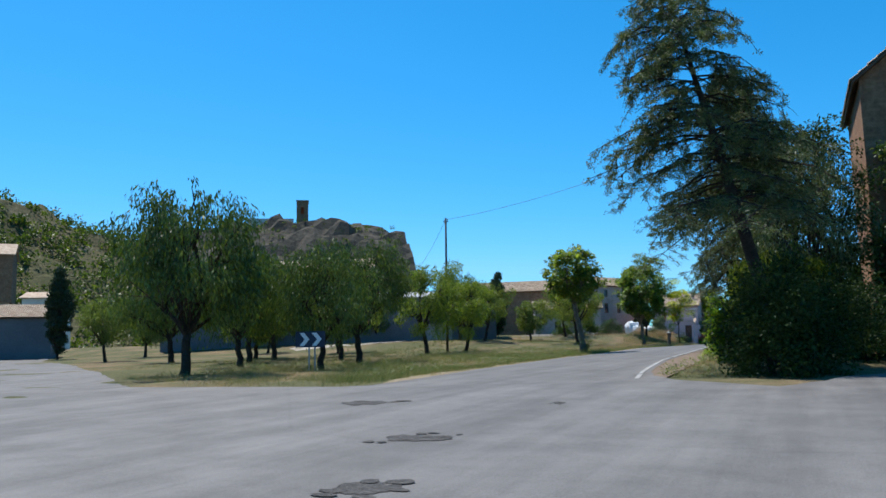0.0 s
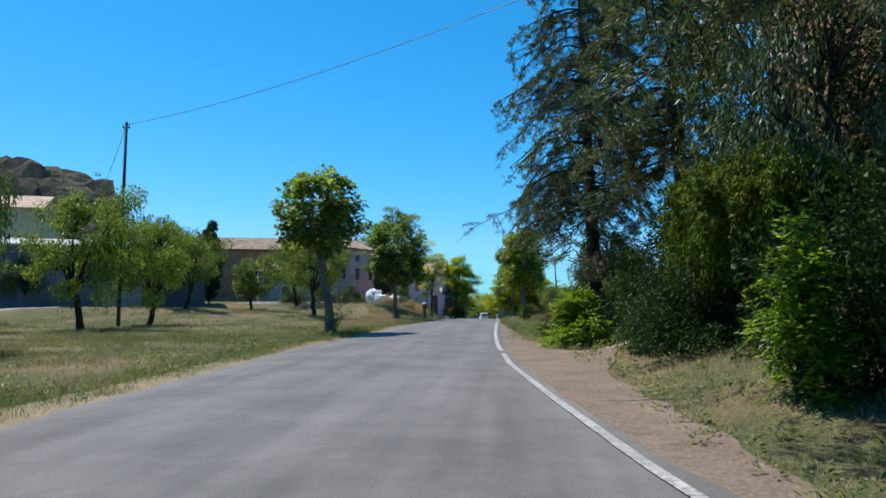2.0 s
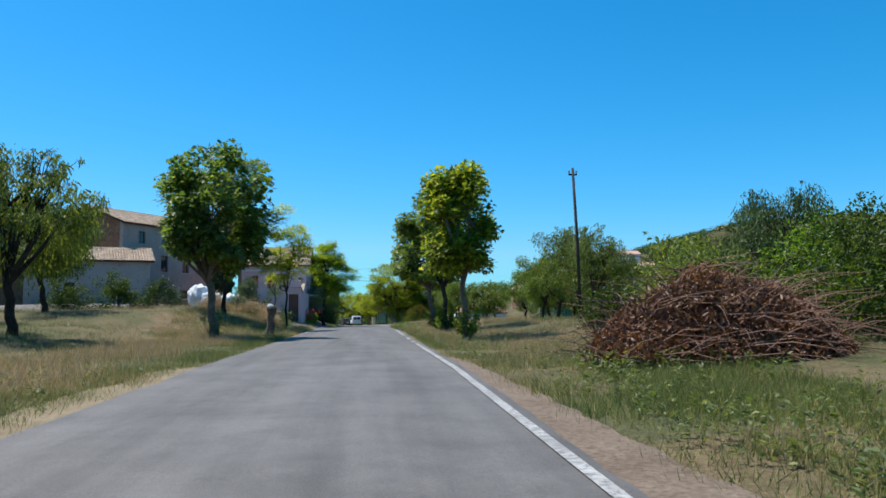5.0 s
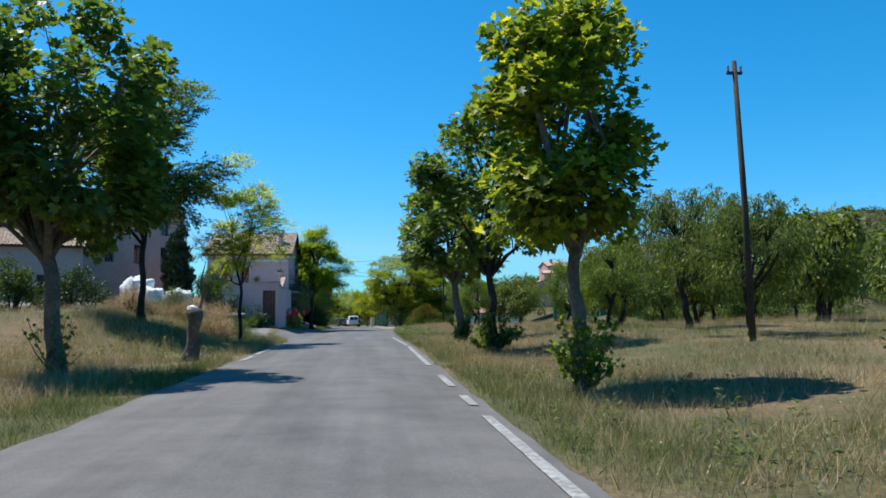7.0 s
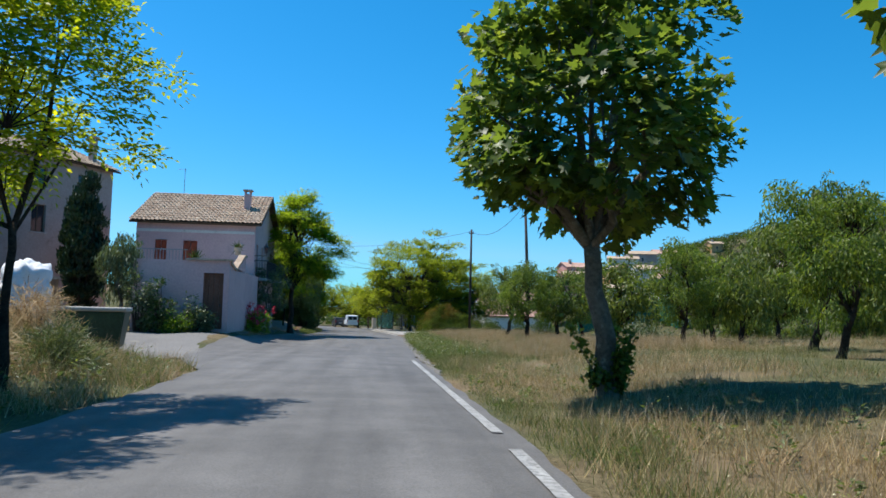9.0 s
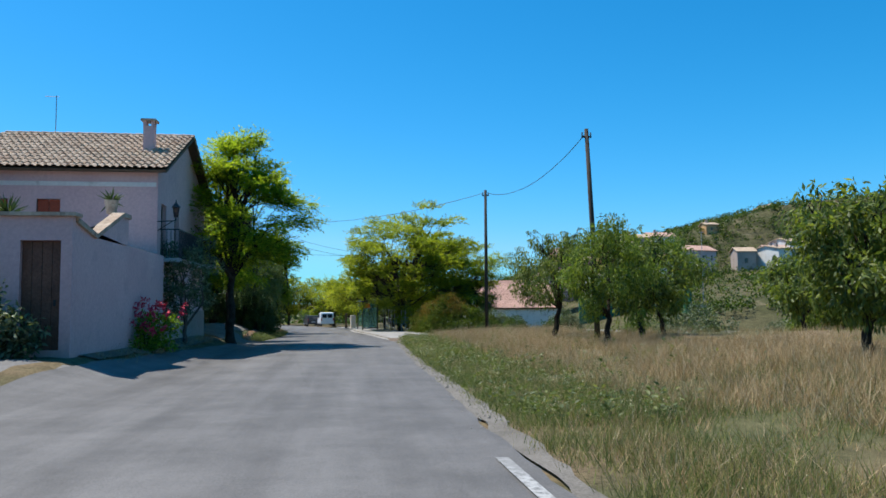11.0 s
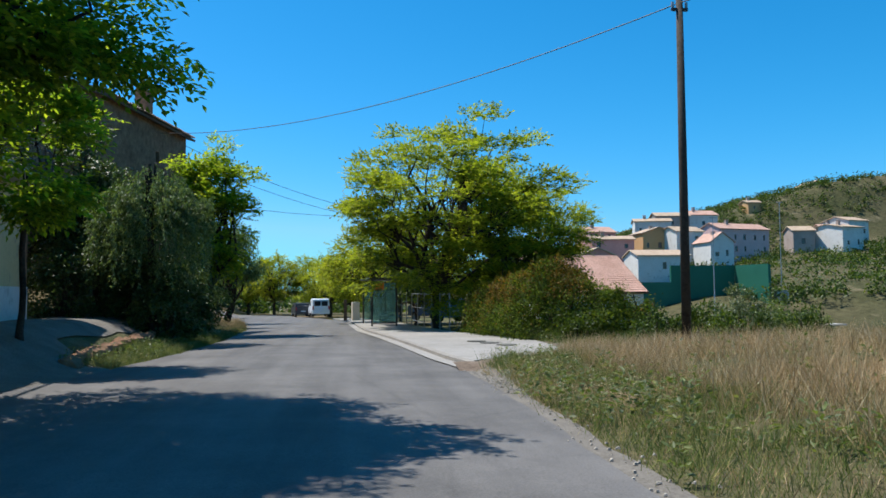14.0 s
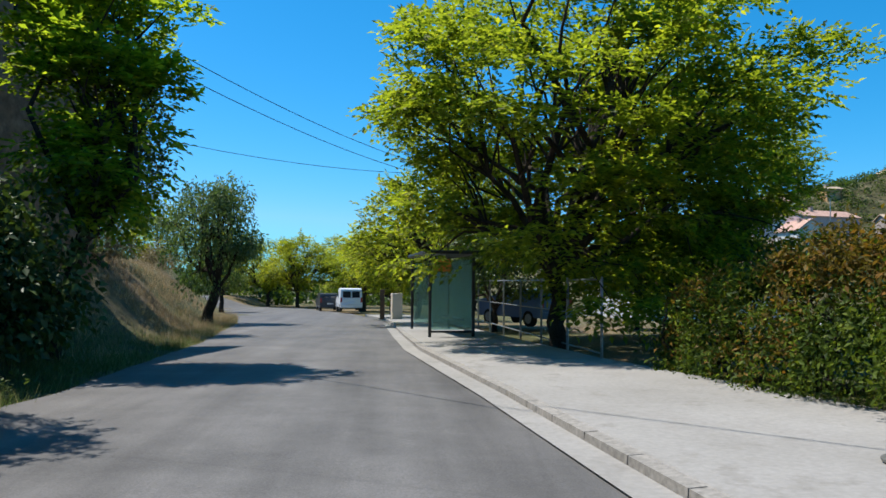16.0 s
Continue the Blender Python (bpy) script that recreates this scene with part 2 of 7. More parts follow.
LEAF_HEDGE = leaf_mat("hedge_leaves", (0.024, 0.046, 0.010), (0.120, 0.165, 0.025), (0.240, 0.270, 0.035), 0.40, share=0.2, gloss=0.1)
LEAF_RUST = leaf_mat("rusty_leaves", (0.060, 0.055, 0.016), (0.185, 0.130, 0.030), (0.250, 0.125, 0.036), 0.35, share=0.35, gloss=0.1)
LEAF_THICKET = leaf_mat("thicket_leaves", (0.022, 0.044, 0.010), (0.072, 0.112, 0.021), (0.160, 0.200, 0.024), 0.4)
LEAF_LOCUST = leaf_mat("green_locust_leaves", (0.085, 0.145, 0.018), (0.260, 0.330, 0.036), (0.410, 0.440, 0.044), 0.74)
LEAF_WEED = leaf_mat("weed_leaves", (0.060, 0.090, 0.032), (0.155, 0.190, 0.066), (0.30, 0.30, 0.12), 0.4)
LEAF_YELLOW = leaf_mat("yellow_green_leaves", (0.14, 0.20, 0.015), (0.36, 0.40, 0.03), (0.52, 0.50, 0.03), 0.6)
MANHOLE = surface("cast_iron_cover", (0.10, 0.10, 0.09), (0.15, 0.145, 0.13), 3, 25, 0.8, 0.3, None, 0.5, 0.01)
LEAF_DRY = leaf_mat("dry_creeper", (0.138, 0.098, 0.057), (0.299, 0.230, 0.149), (0.414, 0.345, 0.253), 0.2)
TWIG = surface("dry_twigs", (0.15, 0.085, 0.062), (0.26, 0.165, 0.125), 3, 30, 0.95, 0.1, None, 0.5, 0.01)
FLOWER_PINK = surface("pink_petals", (0.58, 0.03, 0.07), (0.72, 0.09, 0.14), 6, 40, 0.6, 0.2)
PLASTER_PINK = surface("pink_plaster", (0.57, 0.375, 0.365), (0.65, 0.45, 0.43), 0.5, 10, 0.92, 0.15, (0.52, 0.36, 0.345), 0.15, 0.006, mottle=0.14)
PLASTER_GREY = surface("grey_plaster", (0.330, 0.270, 0.235), (0.410, 0.340, 0.300), 0.4, 9, 0.92, 0.15, (0.260, 0.205, 0.170), 0.2, 0.008, mottle=0.15)
PLASTER_WHITE = surface("white_plaster", (0.610, 0.590, 0.550), (0.690, 0.670, 0.630), 0.4, 9, 0.9, 0.15, (0.413, 0.383, 0.338), 0.15, 0.006, mottle=0.1)
PLASTER_CREAM = surface("cream_plaster", (0.560, 0.420, 0.215), (0.640, 0.500, 0.280), 0.4, 9, 0.9, 0.15, (0.330, 0.270, 0.188), 0.15, 0.006, mottle=0.1)
PLASTER_OCHRE = surface("ochre_plaster", (0.500, 0.285, 0.130), (0.580, 0.345, 0.170), 0.4, 9, 0.9, 0.15, None, 0.15, 0.006, mottle=0.1)
PLASTER_RED = surface("rose_plaster", (0.560, 0.270, 0.235), (0.640, 0.340, 0.295), 0.4, 9, 0.9, 0.15, None, 0.15, 0.006, mottle=0.1)
STONE = surface("rubble_stone", (0.215, 0.118, 0.072), (0.310, 0.190, 0.120), 1.2, 5, 0.95, 0.1, (0.150, 0.090, 0.062), 0.8, 0.04, mottle=0.4)
SHED = surface("grey_block_wall", (0.120, 0.128, 0.144), (0.168, 0.176, 0.192), 0.3, 6, 0.9, 0.15, (0.144, 0.144, 0.152), 0.2, 0.01, mottle=0.15)
TILE = surface("clay_roof_tiles", (0.34, 0.24, 0.17), (0.56, 0.45, 0.34), 1.6, 9, 0.9, 0.15, (0.20, 0.145, 0.10), 0.4, 0.02, mottle=0.3)
TILE_TAN = surface("sunbaked_roof_tiles", (0.40, 0.29, 0.20), (0.52, 0.40, 0.29), 0.6, 6, 0.9, 0.15, (0.30, 0.21, 0.15), 0.4, 0.03, mottle=0.3)
TILE_PINK = surface("pinkish_roof_tiles", (0.42, 0.255, 0.195), (0.56, 0.36, 0.285), 0.6, 6, 0.9, 0.15, (0.34, 0.22, 0.17), 0.4, 0.03, mottle=0.25)
ROOF_SHEET = surface("pale_roof_sheet", (0.288, 0.288, 0.280), (0.368, 0.368, 0.360), 0.4, 6, 0.6, 0.3, None, 0.1, 0.01, mottle=0.1)
WOOD_DARK = surface("dark_wood", (0.07, 0.045, 0.03), (0.13, 0.085, 0.055), 2, 20, 0.7, 0.3, None, 0.3, 0.005)
WOOD_BROWN = surface("brown_door_wood", (0.12, 0.055, 0.035), (0.18, 0.085, 0.055), 2, 20, 0.7, 0.3, None, 0.3, 0.005)
WOOD_RED = surface("red_shutter", (0.30, 0.055, 0.025), (0.38, 0.08, 0.035), 2, 20, 0.6, 0.3, None, 0.2, 0.004)
WOOD_POLE = surface("pole_wood", (0.055, 0.044, 0.035), (0.088, 0.073, 0.061), 1.5, 20, 0.9, 0.15, (0.038, 0.029, 0.023), 0.5, 0.01)
IRON = surface("black_iron", (0.02, 0.02, 0.022), (0.035, 0.035, 0.038), 3, 20, 0.5, 0.4, None, 0.1, 0.002)
STEEL = surface("grey_steel", (0.30, 0.31, 0.32), (0.38, 0.39, 0.40), 2, 20, 0.45, 0.5, None, 0.1, 0.002, metal=0.6)
WIRE = surface("cable_rubber", (0.03, 0.03, 0.03), (0.05, 0.05, 0.05), 2, 20, 0.6, 0.3)
GREEN_WALL = surface("green_court_paint", (0.012, 0.10, 0.065), (0.018, 0.13, 0.085), 0.2, 6, 0.7, 0.25, None, 0.1, 0.006, mottle=0.12)
GREEN_BIN = surface("green_plastic", (0.02, 0.055, 0.035), (0.03, 0.075, 0.045), 2, 14, 0.5, 0.4, None, 0.1, 0.003)
SACK = surface("white_sack_fabric", (0.666, 0.675, 0.693), (0.738, 0.747, 0.756), 3, 20, 0.8, 0.2, None, 0.5, 0.02, mottle=0.08)
ROCK = surface("bare_rock", (0.048, 0.046, 0.038), (0.095, 0.084, 0.068), 0.05, 0.5, 0.95, 0.1, (0.045, 0.055, 0.025), 0.9, 0.6, mottle=0.5)
SCRUB = surface("hill_scrub", (0.054, 0.060, 0.024), (0.120, 0.102, 0.054), 0.05, 0.9, 0.95, 0.1, (0.180, 0.150, 0.090), 0.8, 0.4, mottle=0.4)
CAR_WHITE = surface("white_car_paint", (0.74, 0.75, 0.76), (0.78, 0.79, 0.80), 0.5, 6, 0.3, 0.5, None, 0.0, 0.001, mottle=0.03)
CAR_DARK = surface("dark_car_paint", (0.03, 0.035, 0.045), (0.05, 0.055, 0.065), 0.5, 6, 0.3, 0.5, None, 0.0, 0.001, mottle=0.05)
CAR_BLUE = surface("blue_car_paint", (0.05, 0.13, 0.32), (0.06, 0.16, 0.38), 0.5, 6, 0.3, 0.5, None, 0.0, 0.001, mottle=0.05)
RUBBER = surface("tyre_rubber", (0.02, 0.02, 0.02), (0.035, 0.035, 0.035), 3, 20, 0.9, 0.2)
LIGHT_RED = surface("red_lamp_plastic", (0.35, 0.02, 0.02), (0.40, 0.03, 0.03), 3, 20, 0.3, 0.5)
SIGN_BLUE = surface("navy_sign_sheet", (0.012, 0.022, 0.055), (0.018, 0.030, 0.07), 2, 12, 0.5, 0.4, None, 0.0, 0.001, mottle=0.1)
SIGN_WHITE = surface("white_sign_sheet", (0.72, 0.74, 0.78), (0.78, 0.80, 0.84), 2, 12, 0.5, 0.4, None, 0.0, 0.001, mottle=0.06)
SIGN_ORANGE = surface("orange_sign_sheet", (0.70, 0.20, 0.02), (0.78, 0.25, 0.03), 2, 12, 0.5, 0.4, None, 0.0, 0.001, mottle=0.06)
CREAM_PANEL = surface("cream_panel", (0.55, 0.47, 0.36), (0.62, 0.53, 0.42), 1, 10, 0.8, 0.2, mottle=0.08)


def glass_mat(name, tint, rough=0.05):
    m, nt, bs, geo = base_mat(name, rough, 0.5)
    bs.inputs["Base Color"].default_value = (*tint, 1)
    bs.inputs["Transmission Weight"].default_value = 0.72
    bs.inputs["IOR"].default_value = 1.02
    return m


GLASS = glass_mat("shelter_glass", (0.42, 0.66, 0.60), 0.18)
PANE = surface("dark_window_glass", (0.012, 0.015, 0.020), (0.025, 0.030, 0.038), 1, 6, 0.08, 0.6, None, 0.0, 0.001, mottle=0.1)

# ---- building blocks ----


def link_mesh(name, me, material, parent=None, label=""):
    ob = new(name, me)
    if material:
        me.materials.append(material)
    if parent:
        ob.parent = parent
    if label:
        ob["label"] = label
    return ob


def part(name, bm, material, parent=None, label="", smooth=False):
    me = bpy.data.meshes.new(name)
    bm.to_mesh(me)
    bm.free()
    if smooth:
        me.polygons.foreach_set("use_smooth", [True] * len(me.polygons))
    return link_mesh(name, me, material, parent, label)


def raw(name, verts, faces, material, parent=None, label="", smooth=False):
    me = bpy.data.meshes.new(name)
    me.from_pydata([tuple(v) for v in verts], [], [tuple(f) for f in faces])
    if smooth:
        me.polygons.foreach_set("use_smooth", [True] * len(me.polygons))
    me.update()
    return link_mesh(name, me, material, parent, label)


def tri_mesh(name, verts, tris, material, parent=None, label=""):
    """A mesh from numpy arrays of corners and triangles."""
    me = bpy.data.meshes.new(name)
    me.vertices.add(len(verts))
    me.vertices.foreach_set("co", np.asarray(verts, np.float32).ravel())
    n = len(tris)
    me.loops.add(3 * n)
    me.loops.foreach_set("vertex_index", np.asarray(tris, np.int32).ravel())
    me.polygons.add(n)
    me.polygons.foreach_set("loop_start", np.arange(0, 3 * n, 3, dtype=np.int32))
    me.update(calc_edges=True)
    return link_mesh(name, me, material, parent, label)


def thing(name, x=0.0, y=0.0, z=0.0, rz=0.0, label="", category="", group="", kind=""):
    ob = new(name)
    ob.matrix_basis = pose(x, y, z, 0, 0, rz)
    return tagged(ob, label, category, group, kind)


def box(bm, x0, y0, z0, x1, y1, z1, bevel=0.0):
    r = bmesh.ops.create_cube(bm, size=1)
    vs = r["verts"]
    bmesh.ops.scale(bm, vec=(abs(x1 - x0), abs(y1 - y0), abs(z1 - z0)), verts=vs)
    bmesh.ops.translate(bm, vec=((x0 + x1) / 2, (y0 + y1) / 2, (z0 + z1) / 2), verts=vs)
    if bevel:
        es = list({e for v in vs for e in v.link_edges})
        bmesh.ops.bevel(bm, geom=es, offset=bevel, segments=2, affect="EDGES", profile=0.5)


def boxes(name, specs, material, parent=None, label="", bevel=0.0):
    bm = bmesh.new()
    for s in specs:
        box(bm, *s, bevel=bevel)
    return part(name, bm, material, parent, label)


def tube(bm, pts, radii, seg=8, caps=True):
    """A tapered tube along points."""
    rings = []
    pts = [Vector(p) for p in pts]
    for i, p in enumerate(pts):
        d = (pts[min(i + 1, len(pts) - 1)] - pts[max(i - 1, 0)]).normalized()
        a = d.orthogonal().normalized() if i == 0 else (last - d * last.dot(d)).normalized()
        last = a
        b = d.cross(a)
        rings.append([bm.verts.new(p + (a * math.cos(6.2832 * k / seg) + b * math.sin(6.2832 * k / seg)) * radii[i]) for k in range(seg)])
    for r0, r1 in zip(rings, rings[1:]):
        for k in range(seg):
            bm.faces.new((r0[k], r0[(k + 1) % seg], r1[(k + 1) % seg], r1[k]))
    if caps:
        bm.faces.new(rings[0][::-1])
        bm.faces.new(rings[-1])


def rod(name, p0, p1, r, material, parent=None, label="", seg=8, r1=None):
    bm = bmesh.new()
    tube(bm, [p0, p1], [r, r if r1 is None else r1], seg)
    return part(name, bm, material, parent, label, smooth=False)




def sm(a, b, v):
    t = min(1.0, max(0.0, (v - a) / (b - a)))
    return t * t * (3 - 2 * t)
ROAD_Y = (-30, 0, 15, 30, 45, 60, 75, 90, 105, 120, 135, 150, 163, 203, 260)
ROAD_Z = (-1.1, -.84, -.54, -.41, -.26, -.01, -.03, -.03, -.31, -.55, -.71, -.92, -1.1, -1.9, -2.6)


def road_z(y):
    return float(np.interp(y, ROAD_Y, ROAD_Z))


def ground_z(x, y):
    z = road_z(y)
    z += 0.5 * sm(2.8, 10, x) * sm(52, 66, y) * (1 - sm(104, 124, y))
    z += 0.5 * sm(3.6, 6.0, x) * (1 - sm(8.0, 9.5, x)) * sm(24, 28, y) * (1 - sm(38.5, 41, y))
    z += 0.12 * sm(2.6, 3.6, x) * (1 - sm(12, 16, x)) * sm(136, 139.5, y) * (1 - sm(150, 156, y))
    z += 0.3 * sm(3, 8, x) * sm(104, 124, y) * (1 - sm(136, 146, y))
    z += 0.022 * min(max(x - 10, 0), 50) * sm(40, 70, y) * (1 - sm(120, 150, y))
    z -= 2.6 * sm(14, 40, x) * sm(130, 160, y)
    fade = 97.5 + 12 * sm(9.5, 12.0, -x)
    z += 1.25 * sm(5.0, 9.5, -x) * sm(82, 93, y) * (1 - sm(fade, fade + 9, y))
    z += 0.25 * sm(5.6, 7.2, -x) * (1 - sm(10.5, 12.5, -x)) * math.exp(-((y - 96.5) / 3.3) ** 2)
    z += 0.12 * max(0.0, sm(2.75, 3.0, x) - sm(2.6, 3.6, x)) * sm(137, 139.8, y) * (1 - sm(140.4, 140.8, y))
    z += 0.5 * sm(14, 25, -x) * sm(55, 80, y) * (1 - sm(85, 92, y))
    z += 0.6 * sm(7, 13, -x) * sm(60, 74, y) * (1 - sm(84, 96, y))
    z += 1.2 * sm(13, 18, -x) * sm(100, 116, y)
    z += 0.55 * sm(9.0, 12.0, -x) * (1 - sm(13.5, 18, -x)) * sm(92, 103, y) * (1 - sm(108, 116, y))
    z += 0.55 * sm(4.2, 6.4, -x) * sm(108, 117, y) * (1 - sm(133, 140, y))
    z += 0.9 * sm(4.6, 7.4, -x) * sm(134, 141, y) * (1 - sm(152, 158, y))
    edge = float(np.interp(y, (150, 163, 179, 193, 210, 225, 260), (-4.1, -4.6, -6.6, -9.2, -14, -20, -32)))
    z += 2.8 * sm(0.9, 5.0, edge - x) * sm(150, 158, y)
    return z


# ---- ground and roads ----


def lerp_x(table, y):
    return float(np.interp(y, [t[0] for t in table], [t[1] for t in table]))


def spread(a, b, first, grow):
    out, step = [a], first
    while abs(out[-1] - b) > 1e-6:
        nxt = out[-1] + math.copysign(step, b - a)
        if (b - a > 0 and nxt > b) or (b - a < 0 and nxt < b):
            nxt = b
        out.append(nxt)
        step *= grow
    return out


gx = sorted(set([round(v, 3) for v in spread(-12, -2600, 1.2, 1.16)] + list(np.arange(-12, 14.01, 0.6).round(3)) + [round(v, 3) for v in spread(14, 2600, 1.2, 1.16)]))
gy = sorted(set([round(v, 3) for v in spread(-6, -1500, 1.5, 1.3)] + list(np.arange(-6, 212.1, 1.0).round(3)) + [round(v, 3) for v in spread(212, 3600, 1.5, 1.16)]))


def ground_bumpy(x, y):
    z = ground_z(x, y)
    off = max(abs(x - 0) - 5.5, 0)
    return z + 0.10 * min(off / 4, 1) * (noise.noise(Vector((x * 0.35, y * 0.35, 0.3))) + 0.6 * noise.noise(Vector((x * 1.1, y * 1.1, 4.0)))) - (0.03 if off < 0.5 else 0.0)


verts = [(x, y, ground_bumpy(x, y)) for y in gy for x in gx]
nx = len(gx)
faces = [(j * nx + i, j * nx + i + 1, (j + 1) * nx + i + 1, (j + 1) * nx + i) for j in range(len(gy) - 1) for i in range(nx - 1)]
ground = raw("ground", verts, faces, EARTH, smooth=True)
tagged(ground, "dry grassy earth of fields, verges and orchard", "ground", kind="structure")

ROAD_L = [(-14, -14), (16.6, -14), (16.7, -4.2), (18, -3.0), (22, -3.2), (27, -3.7), (35, -4.0), (42, -4.2), (48, -3.8), (58, -3.5), (75, -3.5), (85, -3.45), (95, -3.55), (100, -3.8), (105, -5.4), (108, -5.9), (113, -5.9), (125, -5.3), (134, -5.0), (140, -4.6), (146, -4.2), (153, -4.1), (163, -4.6), (179, -6.6), (193, -9.2), (210, -14), (225, -20)]
ROAD_R = [(-14, 16), (12, 12), (18, 7.0), (20.4, 4.6), (22.5, 3.7), (25, 3.2), (29, 2.75), (35, 2.2), (42, 1.9), (50, 1.75), (75, 1.7), (108, 1.75), (115, 1.95), (124, 2.1), (134, 2.45), (140, 2.45), (147, 2.1), (160, 1.0), (170, 0.9), (184, 0.2), (203, -2.4), (225, -9)]


def strip(name, left, right, y0, y1, step, cols, material, lift, label, category, rough_edge=0.0):
    vs, fs = [], []
    ys = np.arange(y0, y1 + 1e-6, step)
    for y in ys:
        a, b = lerp_x(left, y), lerp_x(right, y)
        if rough_edge:
            a += rough_edge * noise.noise(Vector((y * 0.9, 1.7, 0))) + 0.4 * rough_edge * noise.noise(Vector((y * 3.1, 5.7, 0)))
            b += rough_edge * noise.noise(Vector((y * 0.9, 9.1, 0))) + 0.4 * rough_edge * noise.noise(Vector((y * 3.1, 2.7, 0)))
        for k in range(cols + 1):
            x = a + (b - a) * k / cols
            crown = 0.05 * (1 - (2 * k / cols - 1) ** 2) if name == "road" else 0.0
            vs.append((x, y, max(road_z(y), ground_z(x, y)) + lift + crown))
    for j in range(len(ys) - 1):
        for k in range(cols):
            i = j * (cols + 1) + k
            fs.append((i, i + 1, i + cols + 2, i + cols + 1))
    return tagged(raw(name, vs, fs, material, smooth=True), label, category, kind="structure")


def ribbon(name, pts, widths, material, lift, label, category, rough_edge=0.0):
    """A strip along a bent centre line, draped on the ground."""
    vs, fs = [], []
    c = [Vector((*p, 0)) for p in pts]
    fine, wid = [], []
    for i in range(len(c) - 1):
        n = max(1, int((c[i + 1] - c[i]).length / 0.8))
        for k in range(n):
            fine.append(c[i].lerp(c[i + 1], k / n))
            wid.append(widths[i] + (widths[i + 1] - widths[i]) * k / n)
    fine.append(c[-1]), wid.append(widths[-1])
    cols = 5
    for i, p in enumerate(fine):
        d = (fine[min(i + 2, len(fine) - 1)] - fine[max(i - 2, 0)]).normalized()
        s = Vector((d.y, -d.x, 0))
        for k in range(cols + 1):
            q = p + s * wid[i] * (k / cols - 0.5)
            if rough_edge and k in (0, cols):
                q += s * rough_edge * noise.noise(Vector((i * 0.7, k * 3.3, 0)))
            vs.append((q.x, q.y, ground_bumpy(q.x, q.y) + lift))
    for i in range(len(fine) - 1):
        for k in range(cols):
            a = i * (cols + 1) + k
            fs.append((a, a + 1, a + cols + 2, a + cols + 1))
    return tagged(raw(name, vs, fs, material, smooth=True), label, category, kind="structure")


strip("road", ROAD_L, ROAD_R, -14, 225, 0.5, 10, ASPHALT, 0.02, "worn grey asphalt country road", "road", 0.09)
ribbon("side_road", [(-9.5, 10.5), (-16, 16.5), (-26, 25), (-42, 37), (-60, 49), (-76, 64)], [8.5, 7.5, 6.5, 6.0, 5.5, 5], ASPHALT, 0.035, "worn asphalt side road leaving the junction", "road", 0.1)
ribbon("side_lane", [(7, 4), (9.2, 14), (11.6, 22), (16.2, 30), (22.5, 40), (30, 52)], [7, 6.5, 5.0, 5.0, 4.5, 4.5], ASPHALT, 0.05, "asphalt lane branching off behind the trees", "road", 0.1)
strip("dirt_shoulder", [(21, 3.35), (25, 2.8), (29, 2.35), (35, 1.8), (42, 1.5), (50, 1.4), (64, 1.4)], [(21, 4.2), (27, 4.0), (33, 3.8), (38, 4.8), (41, 3.4), (48, 2.6), (64, 1.9)], 21, 64, 0.4, 4, DIRT, 0.012, "bare brown dirt shoulder beside the asphalt", "shoulder", 0.18)
strip("gravel_shoulder", [(100, 1.65), (115, 1.85), (124, 2.0), (134, 2.3), (140, 2.3)], [(100, 1.85), (112, 2.25), (124, 2.4), (134, 2.7), (140, 3.0)], 100, 140, 0.4, 3, GRAVEL, 0.010, "grey gravel edge of the road", "shoulder", 0.15)
strip("dry_verge", [(19, -3.3), (21, -3.85), (27, -4.6), (42, -5.0), (50, -4.5), (62, -4.1)], [(19, -2.9), (27, -3.6), (42, -4.1), (50, -3.7), (62, -3.4)], 19, 62, 0.4, 3, DRY_VERGE, 0.010, "pale strip of dry grass and dust along the road", "shoulder", 0.25)
ribbon("house_yard", [(-4.3, 108.6), (-8.0, 110.0), (-14, 112.2), (-22, 112.0), (-34, 104)], [15.5, 12.5, 8.5, 5.5, 5], YARD_GREY, 0.03, "dusty grey driveway to the farmhouses", "driveway", 0.3)
strip("flower_bed", [(117.6, -6.45), (135, -6.45)], [(117.6, -5.75), (126, -5.55), (135, -5.5)], 117.6, 135, 0.4, 3, DIRT, 0.03, "strip of brown earth along the house wall", "flower bed", 0.2)
ribbon("orchard_track", [(-34, 104), (-34, 92), (-28, 78), (-40, 66)], [5, 4, 3.5, 3.5], YARD, 0.02, "pale earth track behind the orchard", "track", 0.3)
ribbon("ramp", [(-3.9, 137.6), (-5.7, 139.4), (-7.2, 142.5), (-7.2, 146.5), (-7.3, 150.5)], [5.0, 4.2, 2.0, 2.2, 2.4], GRAVEL, 0.035, "grey paved ramp climbing to a house", "driveway", 0.2)
ribbon("dirt_apron", [(2.42, 135.8), (2.5, 137.2), (2.62, 138.6), (2.78, 139.7), (2.85, 140.5)], [0.25, 0.55, 0.85, 1.05, 1.0], GRAVEL, 0.03, "bare stony dirt where the pavement begins", "shoulder", 0.35)
ribbon("ramp_entry", [(4.0, 38.6), (5.8, 40.2), (8.5, 42.5), (13, 45)], [2.0, 2.6, 3, 3], YARD, 0.03, "pale concrete ramp beside the shrubs", "driveway", 0.15)


